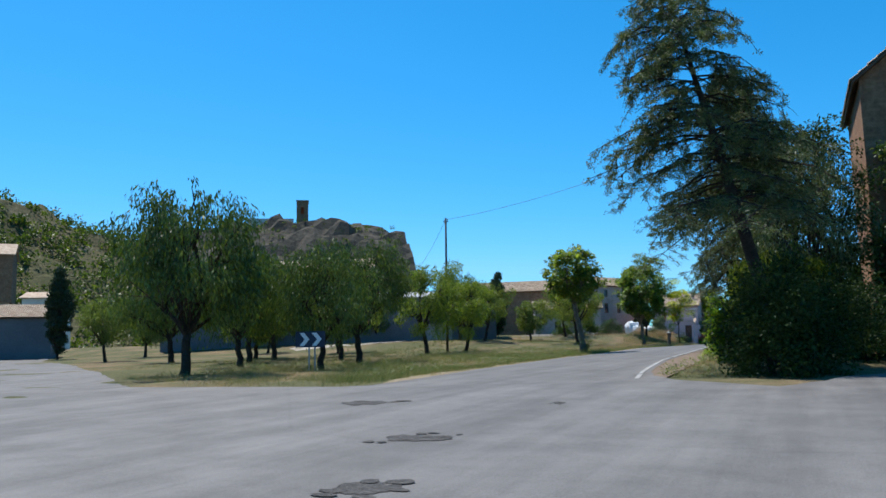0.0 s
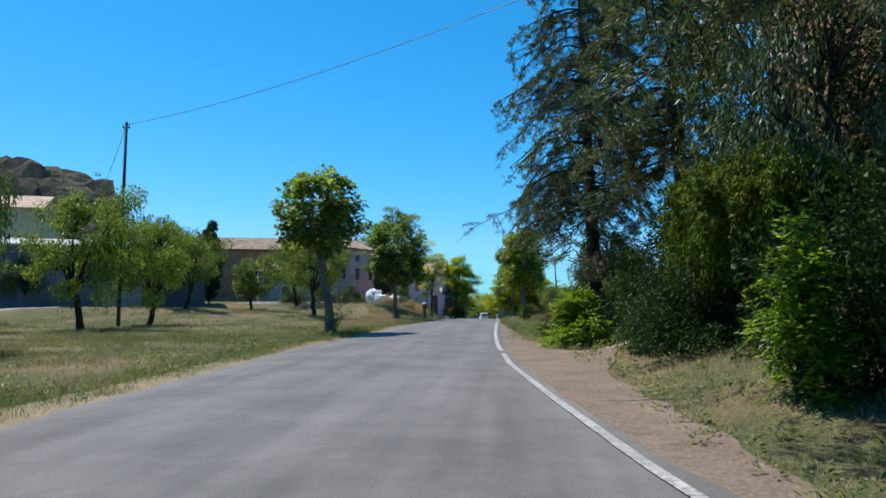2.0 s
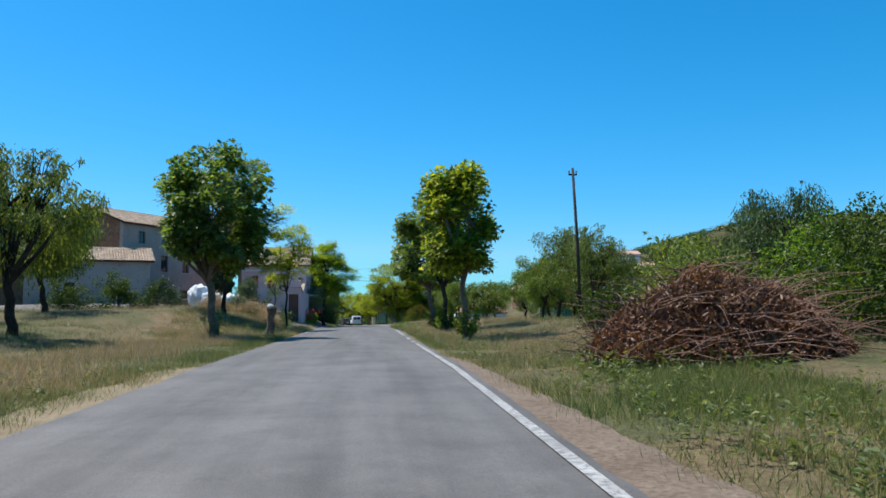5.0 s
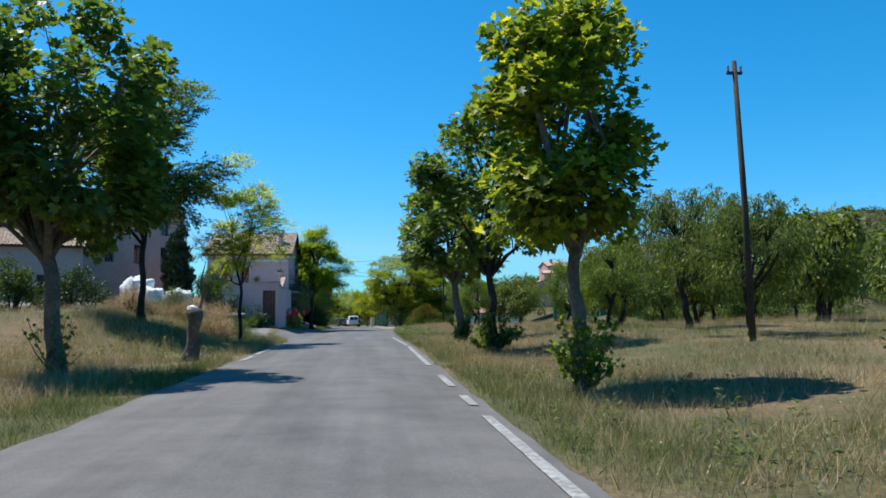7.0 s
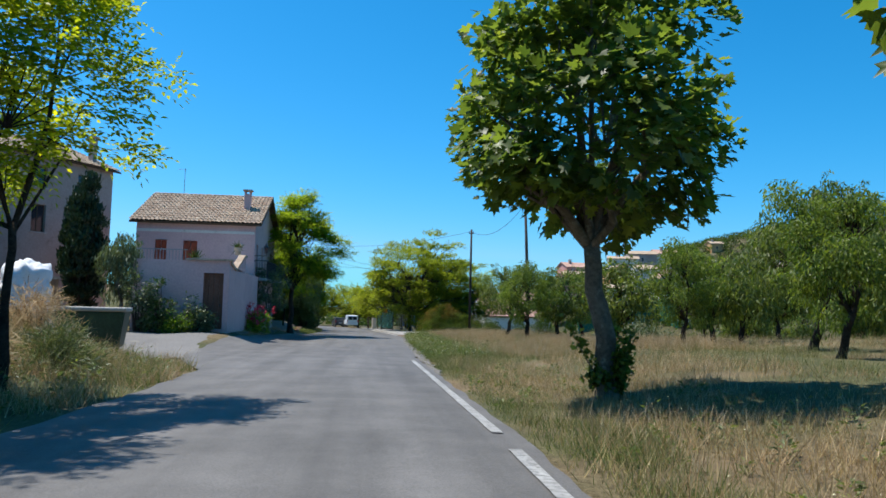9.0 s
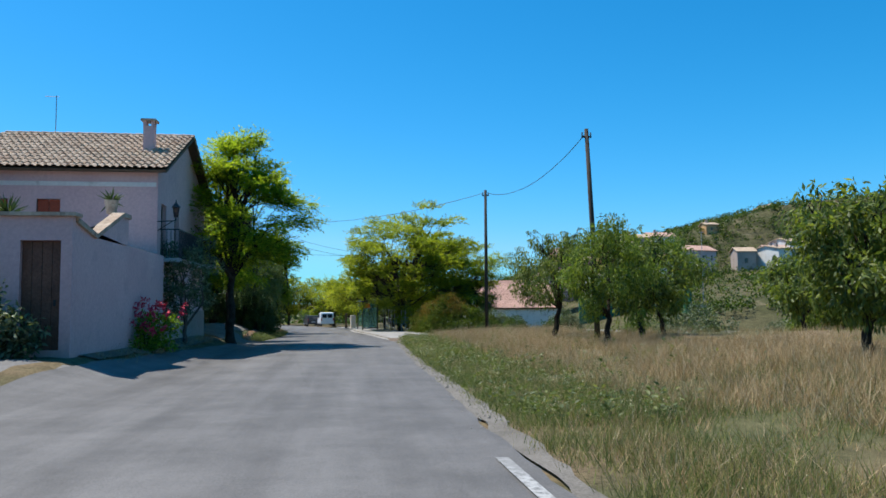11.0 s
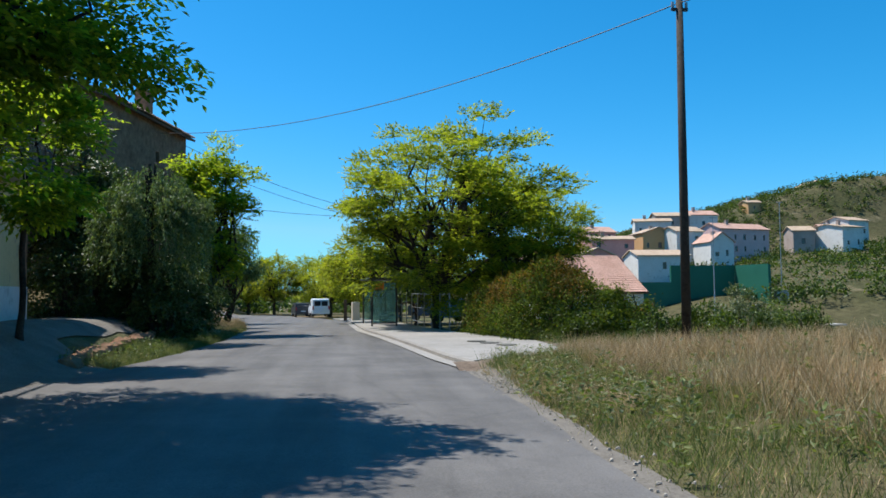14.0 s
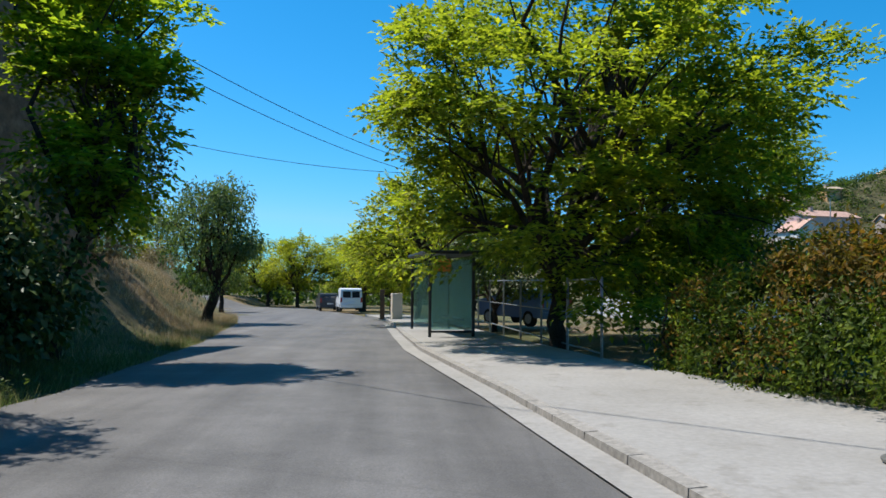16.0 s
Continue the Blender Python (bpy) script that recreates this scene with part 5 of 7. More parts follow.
# stone house above the ramp
stone = house("stone_house", -9.1, 155.2, -.3, 80, 8.4, 9.5, 8.7, 1.6, STONE, "old brown stone house with a tiled roof", [(4.9, 6.9, 5.3, 7.4), (3.0, 3.6, 3.8, 4.8)], [(2, 3, 2.8, 4.2)])
window(stone, pose(0, 0, 0), 4.9, 6.9, 5.3, 7.4, WOOD_DARK, bars=False)
window(stone, pose(0, 0, 0), 3.0, 3.6, 3.8, 4.8, WOOD_DARK)
window(stone, pose(8.4, .4, 0, 0, 0, 90), 2, 3, 2.8, 4.2, WOOD_DARK)
chimney(stone, 7.4, 1.7, 9.3, 1.5, STONE, .62)

# ivy-clad house behind the cedar at the junction
ivyh = house("old_house", 10.6, 43.6, -.4, -90, 7.6, 6.0, 11.8, 2.4, STONE, "tall old stone house half hidden by climbers", [(1.6, 6.5, 2.5, 8.0), (5.0, 6.5, 5.9, 8.0)], [(2.6, 7.4, 3.5, 9.0)], True)
for o in ((1.6, 6.5, 2.5, 8.0), (5.0, 6.5, 5.9, 8.0)):
    window(ivyh, pose(0, 0, 0), *o, WOOD_DARK)
window(ivyh, pose(7.6, .4, 0, 0, 0, 90), 2.6, 7.4, 3.5, 9.0, WOOD_DARK)


# ---- hills and village ----


def hill(name, cx, cy, turn, us, vs_, height, step, material, label, base=-6.0):
    vs, fs = [], []
    c, s = math.cos(radians(turn)), math.sin(radians(turn))
    U, V_ = np.arange(*us, step), np.arange(*vs_, step)
    for v in V_:
        for u in U:
            x, y = cx + u * c - v * s, cy + u * s + v * c
            h = height(u, v)
            n = noise.fractal(Vector((x * 0.05, y * 0.05, 1)), 0.8, 2.1, 5)
            vs.append((x, y, base + h * (1 + 0.10 * n) + 0.9 * n * min(1, h / 6)))
    w = len(U)
    for j in range(len(V_) - 1):
        for i in range(w - 1):
            a = j * w + i
            fs.append((a, a + 1, a + w + 1, a + w))
    return tagged(raw(name, vs, fs, material), label, "hill", kind="structure")


RX, RY, RS = -236, 348, 1.7


def rocky(u, v):
    p = np.interp(u, [-150, -110, -70, -45, -22, 0, 14, 24, 29, 32.5, 35, 38, 50, 80], [0, 8, 26, 38, 42, 43, 43, 42, 40.5, 39, 20, 8, 4, 0])
    q = np.interp(v, [-95, -60, -36, -14, 10, 40, 80], [0, .25, .62, .97, 1.0, .8, 0])
    ledge = 1.6 * noise.noise(Vector((u * 0.12, v * 0.12, 3))) + 1.0 * noise.noise(Vector((u * 0.35, v * 0.35, 8)))
    return max(0, p * q + ledge * min(1, p * q / 8))


def wooded(u, v):
    p = np.interp(u, [-150, -90, -30, 10, 40, 75, 110], [46, 50, 50, 44, 34, 18, 0])
    q = np.interp(v, [-95, -50, -10, 40], [0, .45, 1, 1])
    return max(0, p * q)


def village_rise(x, y):
    return max(0.0, 0.085 * (min(y, 345) - 222) + 0.085 * (min(x, 200) - 30)) + 0.2 * min(max(x - 60, 0), 90) * sm(316, 345, y)


hill("rocky_hill", RX, RY, 35, (-150 * RS, 92 * RS), (-96 * RS, 82 * RS), lambda u, v: RS * rocky(u / RS, v / RS), 2.6 * RS, ROCK, "bare rocky hill with a cliff at its end")
hill("wooded_hill", -178, 118, 57, (-150, 112), (-96, 42), wooded, 5.0, SCRUB, "scrubby wooded hillside", -6)
vs, fs = [], []
xs_, ys_ = np.arange(20, 330, 6.0), np.arange(205, 440, 6.0)
for yy in ys_:
    for xx in xs_:
        edge = sm(20, 60, xx) * sm(205, 235, yy)
        n = noise.fractal(Vector((xx * 0.03, yy * 0.03, 5)), 0.8, 2.1, 5)
        vs.append((xx, yy, -6.0 + edge * (2.0 + village_rise(xx, yy) + 1.2 * n)))
for j in range(len(ys_) - 1):
    for i in range(len(xs_) - 1):
        a = j * len(xs_) + i
        fs.append((a, a + 1, a + len(xs_) + 1, a + len(xs_)))
tagged(raw("village_hill", vs, fs, SCRUB, smooth=True), "terraced scrubby hillside below and above the village", "hill", kind="structure")


def woods(name, n_clumps, place, leaf_material, label, size=(1.2, 2.6), leaf=0.75, per=60):
    """Bushes and trees too far off to count."""
    r = np.random.default_rng(5)
    P = np.array([place(r) for _ in range(n_clumps)])
    rad = r.uniform(*size, n_clumps)
    which = np.repeat(np.arange(n_clumps), per)
    o = unit(len(which), r) * (r.uniform(.3, 1, (len(which), 1)) ** .5) * rad[which][:, None]
    o[:, 2] = np.abs(o[:, 2]) * 1.3
    pos = P[which] + o
    v, t = kites(pos, unit(len(pos), r), unit(len(pos), r) + np.array([0, 0, .8]), leaf * r.uniform(.6, 1.3, len(pos)), leaf * .6 * r.uniform(.6, 1.3, len(pos)))
    return tagged(tri_mesh(name, v, t, leaf_material), label, "woods", kind="stuff")


def on_wooded(r):
    u, v = r.uniform(-140, 95), r.uniform(-85, 25)
    c, s = math.cos(radians(57)), math.sin(radians(57))
    return (-178 + u * c - v * s, 118 + u * s + v * c, -6.3 + wooded(u, v))


def on_village(r):
    while True:
        x, y = r.uniform(60, 300), r.uniform(225, 400)
        if noise.noise(Vector((x * .03, y * .03, 2))) > -.5 and (x - 60) > (300 - y) * 0.35 - 40:
            return (x, y, -4.2 + village_rise(x, y))


def on_rocky(r):
    u, v = r.uniform(-120, 30), r.uniform(-85, 4)
    c, s = math.cos(radians(35)), math.sin(radians(35))
    return (RX + RS * (u * c - v * s), RY + RS * (u * s + v * c), -6.2 + RS * rocky(u, v))


woods("hill_woods", 2700, on_wooded, LEAF_THICKET, "dark green bushes and trees on the hillside", (1.3, 3.2), 0.85, 40)
woods("village_scrub", 5400, on_village, LEAF_THICKET, "green scrub and small trees on the village slope", (0.7, 2.3), 0.62, 34)
woods("rock_scrub", 900, on_rocky, LEAF_THICKET, "dry bushes at the foot of the rocky hill", (0.8, 1.8), 0.7, 40)

def on_far_field(r):
    x, y = r.uniform(-75, 14), r.uniform(240, 285)
    return (x, y, ground_z(x, y) - .3)


woods("far_trees", 170, on_far_field, LEAF_THICKET, "dark green line of trees beyond the bend", (2.0, 3.8), 0.9, 70)

# ruined bell tower and low white building on the rock
C35, S35 = math.cos(radians(35)), math.sin(radians(35))


def on_rock(u, v):
    return RX + RS * (u * C35 - v * S35), RY + RS * (u * S35 + v * C35)


tx, ty = on_rock(0, -6)
tower = thing("ruined_tower", tx, ty, 65.0, 35, "ruined square brick tower with an arched opening", "tower")
wall("tower_wall", 6.2, 14.5, 1.0, [(2.3, 7.0, 3.9, 10.6)], STONE, tower, pose(-3.1, -3.1, 0))
wall("tower_wall", 6.2, 14.5, 1.0, (), STONE, tower, pose(3.1, 3.1, 0, 0, 0, 180))
wall("tower_wall", 4.2, 14.5, 1.0, (), STONE, tower, pose(3.1, -2.1, 0, 0, 0, 90))
wall("tower_wall", 4.2, 14.5, 1.0, (), STONE, tower, pose(-3.1, 2.1, 0, 0, 0, -90))
boxes("cornice", [(-3.4, -3.4, 13.7, 3.4, -3.11, 14.3), (3.11, -3.1, 13.7, 3.4, 3.4, 14.3)], STONE, tower)
bx, by = on_rock(-17, -4)
house("hilltop_chapel", bx, by, 66.0, 35, 24, 9, 4.2, 0, PLASTER_WHITE, "low white flat building on the hilltop", (), (), False, ROOF_SHEET)
fx, fy = -68.0, 100.0
fh = house("hillside_farm", fx, fy, 8.5, 18, 16, 8, 4.5, 1.8, PLASTER_CREAM, "farmhouse with a long clay tile roof", (), (), False)
px_, py_ = on_rock(40, -20)
house("cliff_house", px_ + 6, py_ + 2, 12.0, 30, 16, 10, 9, 1.2, STONE, "stone house at the foot of the cliff", (), (), False)
# houses and cypress by the side road
lh = house("white_house", -74.0, 52.0, 0.0, 45, 10, 7, 4.6, 1.4, SHED, "blue-grey rendered house with a tiled roof", [(2, 1.2, 2.9, 2.5)], (), True)
window(lh, pose(0, 0, 0), 2, 1.2, 2.9, 2.5, WOOD_DARK)
house("dark_house", -118.0, 74.0, 9.0, 50, 14, 10, 8, 2.2, STONE, "dark stone house on the hillside", (), (), False)
house("white_gable", -92.0, 74.0, 1.0, 40, 5, 8, 7.5, 1.0, PLASTER_WHITE, "white gable wall of a barn", (), (), False)

VILLAGE = [
    (74, 314, 14.6, 9.1, 3.9, 0), (84, 324, 17.6, 9.0, 3.4, 1), (93.4, 324, 17.6, 8.0, 3.8, 0), (68, 294, 9.5, 8.0, 4.5, 2), (74, 289, 8.7, 6.8, 5.4, 0),
    (87, 294, 9.0, 14.8, 6.2, 3), (51, 279, 8.7, 8.7, 2.7, 4), (55, 264, 3.8, 9.9, 3.6, 0), (77, 279, 7.0, 5.2, 4.1, 0), (42, 259, 4.6, 6.8, 2.5, 4),
    (130, 309, 12.0, 7.0, 6.8, 0), (120, 304, 10.3, 6.4, 5.7, 3), (119, 339, 23.8, 4.0, 3.0, 2), (151, 359, 33.2, 6.9, 1.9, 2), (57, 299, 11.7, 6.7, 2.9, 4), (115, 290, 10.4, 6.5, 5.0, 0), (107, 297, 10.8, 5.0, 4.2, 1),
]
SHADES = (PLASTER_WHITE, PLASTER_GREY, PLASTER_OCHRE, PLASTER_PINK, PLASTER_RED)
TONES = ("white", "grey", "ochre", "pale pink", "rose")
for k, (x, y, z, w, h, shade) in enumerate(VILLAGE):
    down = 3.0
    holes = []
    n = max(1, int(w / 2.6))
    vr = random.Random(400 + k)
    for lev in range(max(1, int(h / 2.6))):
        for i in range(n):
            u = (i + .5) * w / n + vr.uniform(-.25, .25)
            if vr.random() < .22 and n > 1:
                continue
            ww, wh = vr.choice((.3, .38, .45)), vr.choice((.9, 1.2, 1.3))
            z0 = down + .9 + lev * 2.6 + vr.uniform(-.1, .15)
            holes.append((u - ww, z0, u + ww, z0 + wh) if h > 2.4 else (u - .35, down + .8, u + .35, down + 1.6))
    rise, tiles_ = .9 + .3 * (k % 3), (TILE_TAN, TILE_TAN, TILE_PINK)[k % 3]
    said = TONES[shade] + " plastered village house with a " + ("pinkish" if tiles_ is TILE_PINK else "pale brown") + " tile roof"
    turn = (k * 37) % 31 - 15
    if k in (3, 8, 9, 13):
        # gable towards the valley
        holes = [(max(.2, o[0] - .4), o[1], min(w - 1.0, o[2] - .4), o[3]) for o in holes]
        v = house("village_house", x + w, y, z - down, 90 + turn * .5, 8.0, w, h + down, rise + .5, SHADES[shade], said, (), (), False, tiles_, left=holes)
        wm = pose(0, w - .4, 0, 0, 0, -90)
    else:
        v = house("village_house", x, y, z - down, turn, w, 6.5 + k % 4, h + down, rise, SHADES[shade], said, holes, (), False, tiles_)
        wm = pose(0, 0, 0)
    v["group"] = "village houses on the slope"
    for o in holes:
        window(v, wm, *o, WOOD_DARK, bars=False)
    if k % 3 != 1:
        chimney(v, w * .3 if k not in (3, 8, 9, 13) else 3.0, 3.0 if k not in (3, 8, 9, 13) else w * .6, h + down + rise * .8, .9, PLASTER_GREY, .7)
big = house("tiled_hall", 16.3, 188.0, -3.6, 4, 9.5, 12, 4.3, 3.2, PLASTER_WHITE, "white hall with a broad pinkish tile roof", [(1.5, 1.2, 2.4, 2.2), (4.5, 1.2, 5.4, 2.2)], (), True, TILE_PINK)
for o in ((1.5, 1.2, 2.4, 2.2), (4.5, 1.2, 5.4, 2.2)):
    window(big, pose(0, 0, 0), *o, WOOD_DARK)

# ball court
court = thing("ball_court", 47.5, 238.0, -3.6, 0, "dark green painted walls of an open ball court", "ball court")
bm = bmesh.new()
box(bm, 2.5, 0, 0, 13, .4, 8.2)
part("front_wall", bm, GREEN_WALL, court)
bm = bmesh.new()
box(bm, -4, 0.002, 0, 2.498, .4, 5.6)
part("low_wall", bm, GREEN_WALL, court)
bm = bmesh.new()
prof = [(-7.4, 0), (0, 0), (0, 8.2), (-7.4, 8.2), (-7.5, 4.0)]
a = [bm.verts.new((13.02 + .16 * -p[0], p[0], p[1])) for p in prof]
b = [bm.verts.new((13.42 + .16 * -p[0], p[0], p[1])) for p in prof]
bm.faces.new(a), bm.faces.new(b[::-1])
for i in range(5):
    j = (i + 1) % 5
    bm.faces.new((a[j], a[i], b[i], b[j]))
part("side_wall", bm, GREEN_WALL, court)
boxes("court_floor", [(-6, -24, -.15, 15, -.01, .02)], CONCRETE, court)
for x, y, h in ((50.5, 225, 14.4), (67, 236, 18.0)):
    m = thing("light_mast", x, y, -3.6, 0, "thin grey steel floodlight mast", "mast", "court masts")
    rod("pole", (0, 0, 0), (0, 0, h), .09, STEEL, m, seg=8, r1=.05)
    boxes("crossbar", [(-.5, -.04, h - .1, .5, .04, h)], STEEL, m)
bo = thing("booth", 63.3, 231.0, -1.5, 0, "small white cabin beside the ball court", "cabin")
boxes("body", [(0, 0, 0, 1.8, 1.8, 2.1)], PLASTER_WHITE, bo)
boxes("roof", [(-.12, -.12, 2.102, 1.92, 1.92, 2.2)], CONCRETE, bo)
boxes("door", [(.9, -.03, .1, 1.6, -.002, 1.9)], SHED, bo)


# ---- utility poles and cables ----


def utility_pole(x, y, top, lean=(0, 0), r=0.11):
    z = ground_z(x, y)
    p = thing("utility_pole", x, y, z, 0, "weathered wooden utility pole standing in grass", "utility pole", "utility poles")
    bm = bmesh.new()
    h = top - z
    tube(bm, [(0, 0, -.3), (lean[0] * .4, lean[1] * .4, h * .5), (lean[0], lean[1], h)], [r, r * .88, r * .7], 10)
    part("post", bm, WOOD_POLE, p, smooth=True)
    boxes("bracket", [(lean[0] - .2, lean[1] - .03, h - .35, lean[0] + .2, lean[1] + .03, h - .28)], IRON, p)
    for s in (-.17, .17):
        rod("insulator", (lean[0] + s, lean[1], h - .28), (lean[0] + s, lean[1], h - .14), .035, STEEL, p, seg=8)
    return Vector((x + lean[0], y + lean[1], top - .15))


def cable(a, b, sag, r=0.014):
    a, b = Vector(a), Vector(b)
    pts = [a.lerp(b, k / 24) - Vector((0, 0, sag * 4 * (k / 24) * (1 - k / 24))) for k in range(25)]
    bm = bmesh.new()
    tube(bm, pts, [r] * 25, 5)
    return tagged(part("cable", bm, WIRE), "thin black cable hanging between poles", "cable", "overhead cables")


P0 = utility_pole(-18.9, 58.3, 11.2, (.1, 0))
utility_pole(9.55, 79.9, 7.6, (-.25, 0), .085)
P2 = utility_pole(9.6, 127.1, 7.95, (-.3, 0))
P1 = utility_pole(8.0, 141.7, 7.7)
PE = utility_pole(-12.5, 176.0, 7.5)
PF = utility_pole(4.5, 186.0, 7.0)
cable(P2, P1, .9)
cable(P1, (-8.2, 160.5, 8.0), .9)
cable(P0, (6.6, 38.6, 11.0), .6)
cable(P0, (-38, 88, 9.0), .8)
cable((-8.3, 162.5, 8.2), PF, .7)
cable((-8.3, 162.8, 7.6), PF - Vector((0, 0, .5)), .7)
cable(PE, PF, .6)

# ---- chevron sign ----
sg = thing("chevron_sign", -10.6, 26.4, ground_z(-10.6, 26.4), 17, "dark blue road sign with two white chevrons on posts", "road sign")
boxes("panel", [(-.62, -.02, 1.0, .62, .02, 1.65)], SIGN_BLUE, sg)
for k in (-1, 1):
    rod("post", (.05 + k * .12, .05, -.2), (.05 + k * .12, .05, 1.6), .035, STEEL, sg, seg=8)
for c in (-.46, .06):
    bm = bmesh.new()
    q = [bm.verts.new(p) for p in ((c, -.026, 1.06), (c + .2, -.026, 1.06), (c + .42, -.026, 1.325), (c + .2, -.026, 1.59), (c, -.026, 1.59), (c + .22, -.026, 1.325))]
    bm.faces.new(q[0:3] + [q[5]]), bm.faces.new([q[5]] + q[2:5])
    r_ = bmesh.ops.extrude_face_region(bm, geom=bm.faces[:])
    bmesh.ops.translate(bm, vec=(0, .004, 0), verts=[v for v in r_["geom"] if isinstance(v, bmesh.types.BMVert)])
    part("chevron", bm, SIGN_WHITE, sg, "white arrow stripe")

# ---- stump, sacks, dumpster ----
st = thing("tree_stump", -4.8, 83.6, ground_z(-4.8, 83.6), 0, "tall cut tree stump with a pale sawn top", "tree stump")
bm = bmesh.new()
tube(bm, [(-.06, 0, -.2), (-.03, 0, .1), (.02, .01, .45), (-.01, .02, .8), (.05, .01, 1.05), (.06, 0, 1.25), (.04, 0, 1.4)], [.30, .22, .165, .16, .19, .235, .21], 14)
for v in bm.verts:
    v.co += Vector((v.co.x, v.co.y, 0)) * .35 * noise.noise(v.co * 4.0)
part("trunk", bm, BARK, st, smooth=True)
bm = bmesh.new()
tube(bm, [(.04, 0, 1.395), (.04, 0, 1.43), (.05, .01, 1.45)], [.215, .20, .12], 14)
part("cut_top", bm, SACK, st, "pale painted cut")
bm = bmesh.new()
tube(bm, [(.1, .08, 1.2), (.22, .12, 1.7), (.16, .14, 2.2), (.28, .16, 2.7)], [.05, .04, .03, .01], 7)
tube(bm, [(.19, .13, 1.9), (-.05, .1, 2.3), (-.1, .1, 2.6)], [.025, .016, .006], 6)
part("dead_branch", bm, BARK, st, "bare grey dead branch")


def sack(x, y, w, h, seed):
    r = np.random.default_rng(seed)
    bm = bmesh.new()
    bmesh.ops.create_icosphere(bm, subdivisions=4, radius=1)
    for v in bm.verts:
        q = v.co.normalized()
        k = 1 / max(abs(q.x), abs(q.y), abs(q.z)) ** .6
        n = noise.noise(q * 2.2 + Vector((seed, 0, 0))) * .24 + noise.noise(q * 5 + Vector((0, seed, 0))) * .13 + abs(noise.noise(q * 9)) * .08
        v.co = Vector((q.x * k * w * .5, q.y * k * w * .5, q.z * k * h * .5)) * (1 + n)
        if q.z > .6:
            v.co += Vector((0, 0, .12 * noise.noise(q * 5)))
    ob = part("bulk_bag", bm, SACK, smooth=True)
    ob.matrix_basis = pose(x, y, ground_z(x, y) + h * .42, 0, 0, seed * 40)
    tagged(ob, "large crumpled white builder's bag on dry grass", "bulk bag", "builder's bags")


sack(-13.2, 107.6, 1.5, 1.9, 1)
sack(-12.2, 106.8, 1.2, 1.2, 2)
sack(-10.9, 107.6, 1.4, 1.65, 3)

dz_ = ground_z(-7.4, 103.6)
bin_ = thing("dumpster", -7.4, 103.6, dz_, 8, "dark green wheeled rubbish container with a lid coloured sunlit grey", "dumpster")
bm = bmesh.new()
vv = [bm.verts.new(p) for p in ((-.75, -.42, .18), (.75, -.42, .18), (.75, .42, .18), (-.75, .42, .18), (-.88, -.52, 1.15), (.88, -.52, 1.15), (.88, .52, 1.15), (-.88, .52, 1.15))]
for f in ((3, 2, 1, 0), (4, 5, 6, 7), (0, 1, 5, 4), (1, 2, 6, 5), (2, 3, 7, 6), (3, 0, 4, 7)):
    bm.faces.new([vv[i] for i in f])
bmesh.ops.bevel(bm, geom=bm.edges[:], offset=.03, segments=2, affect="EDGES")
part("body", bm, GREEN_BIN, bin_)
# sunlight on top of the lid is put into its pale colour
bm = bmesh.new()
box(bm, -.92, -.56, 1.155, .92, .56, 1.27, .04)
part("lid", bm, CONCRETE, bin_, "lid in sunlit pale grey")
for sx in (-.6, .6):
    for sy in (-.35, .35):
        rod("wheel", (sx - .03, sy, .09), (sx + .03, sy, .09), .09, RUBBER, bin_, seg=12)


# ---- vehicles ----


def van(x, y, rz, paint, label, name="van", L=4.2, W=1.75, H=1.85):
    v = thing(name, x, y, road_z(y) + (.15 if x > -2.9 else .03), rz, label, name)
    prof = [(0, .35), (0, .95), (.04, 1.15), (.14, H - .08), (.3, H), (2.0, H), (2.45, H - .05), (3.05, 1.15), (3.9, 1.0), (L, .8), (L, .35)]
    bm = bmesh.new()
    rows = []
    for k, s in ((-1, 1.0), (-.94, 1.0), (.94, 1.0), (1, 1.0)):
        rows.append([bm.verts.new((k * W / 2 * (1 - .10 * max(0, (p[1] - 1.05)) if abs(k) == 1 else 1 - .10 * max(0, (p[1] - 1.05))), p[0], p[1] - (.03 if abs(k) == 1 and p[1] > 1.6 else 0))) for p in prof])
    for a, b in zip(rows, rows[1:]):
        for i in range(len(prof)):
            j = (i + 1) % len(prof)
            bm.faces.new((a[i], b[i], b[j], a[j]))
    bm.faces.new(rows[0]), bm.faces.new(rows[-1][::-1])
    bmesh.ops.recalc_face_normals(bm, faces=bm.faces)
    part("body", bm, paint, v)
    for s in (-1, 1):
        boxes("rear_window", [(s * .06, -.005 + .02, 1.12, s * .66, .15, H - .24)], PANE, v)
        boxes("tail_light", [(s * (W / 2 - .15), -.02, .75, s * (W / 2 - .01), .06, 1.12)], LIGHT_RED, v)
        boxes("side_window", [(s * (W / 2 - .09), 2.05, 1.12, s * (W / 2 - .005), 2.75, H - .3)], PANE, v)
        for wy in (.72, 3.25):
            wh = new("wheel")
            wh.parent = v
            rod("tyre", (s * (W / 2 - .2), wy, .31), (s * (W / 2 + .01), wy, .31), .31, RUBBER, wh, seg=20)
            rod("rim", (s * (W / 2 - .02), wy, .31), (s * (W / 2 + .02), wy, .31), .19, STEEL, wh, seg=16)
    boxes("bumper", [(-W / 2 + .02, -.09, .32, W / 2 - .02, 0.0, .58)], paint, v, bevel=.02)
    boxes("number_plate", [(-.26, -.10, .60, .26, -.003, .71)], SIGN_WHITE, v)
    return v


van(-2.3, 203.3, 8, CAR_WHITE, "white panel van parked half on the pavement")
van(-4.4, 209.5, 10, CAR_DARK, "dark estate car parked beside the road", "car", 4.3, 1.7, 1.55)
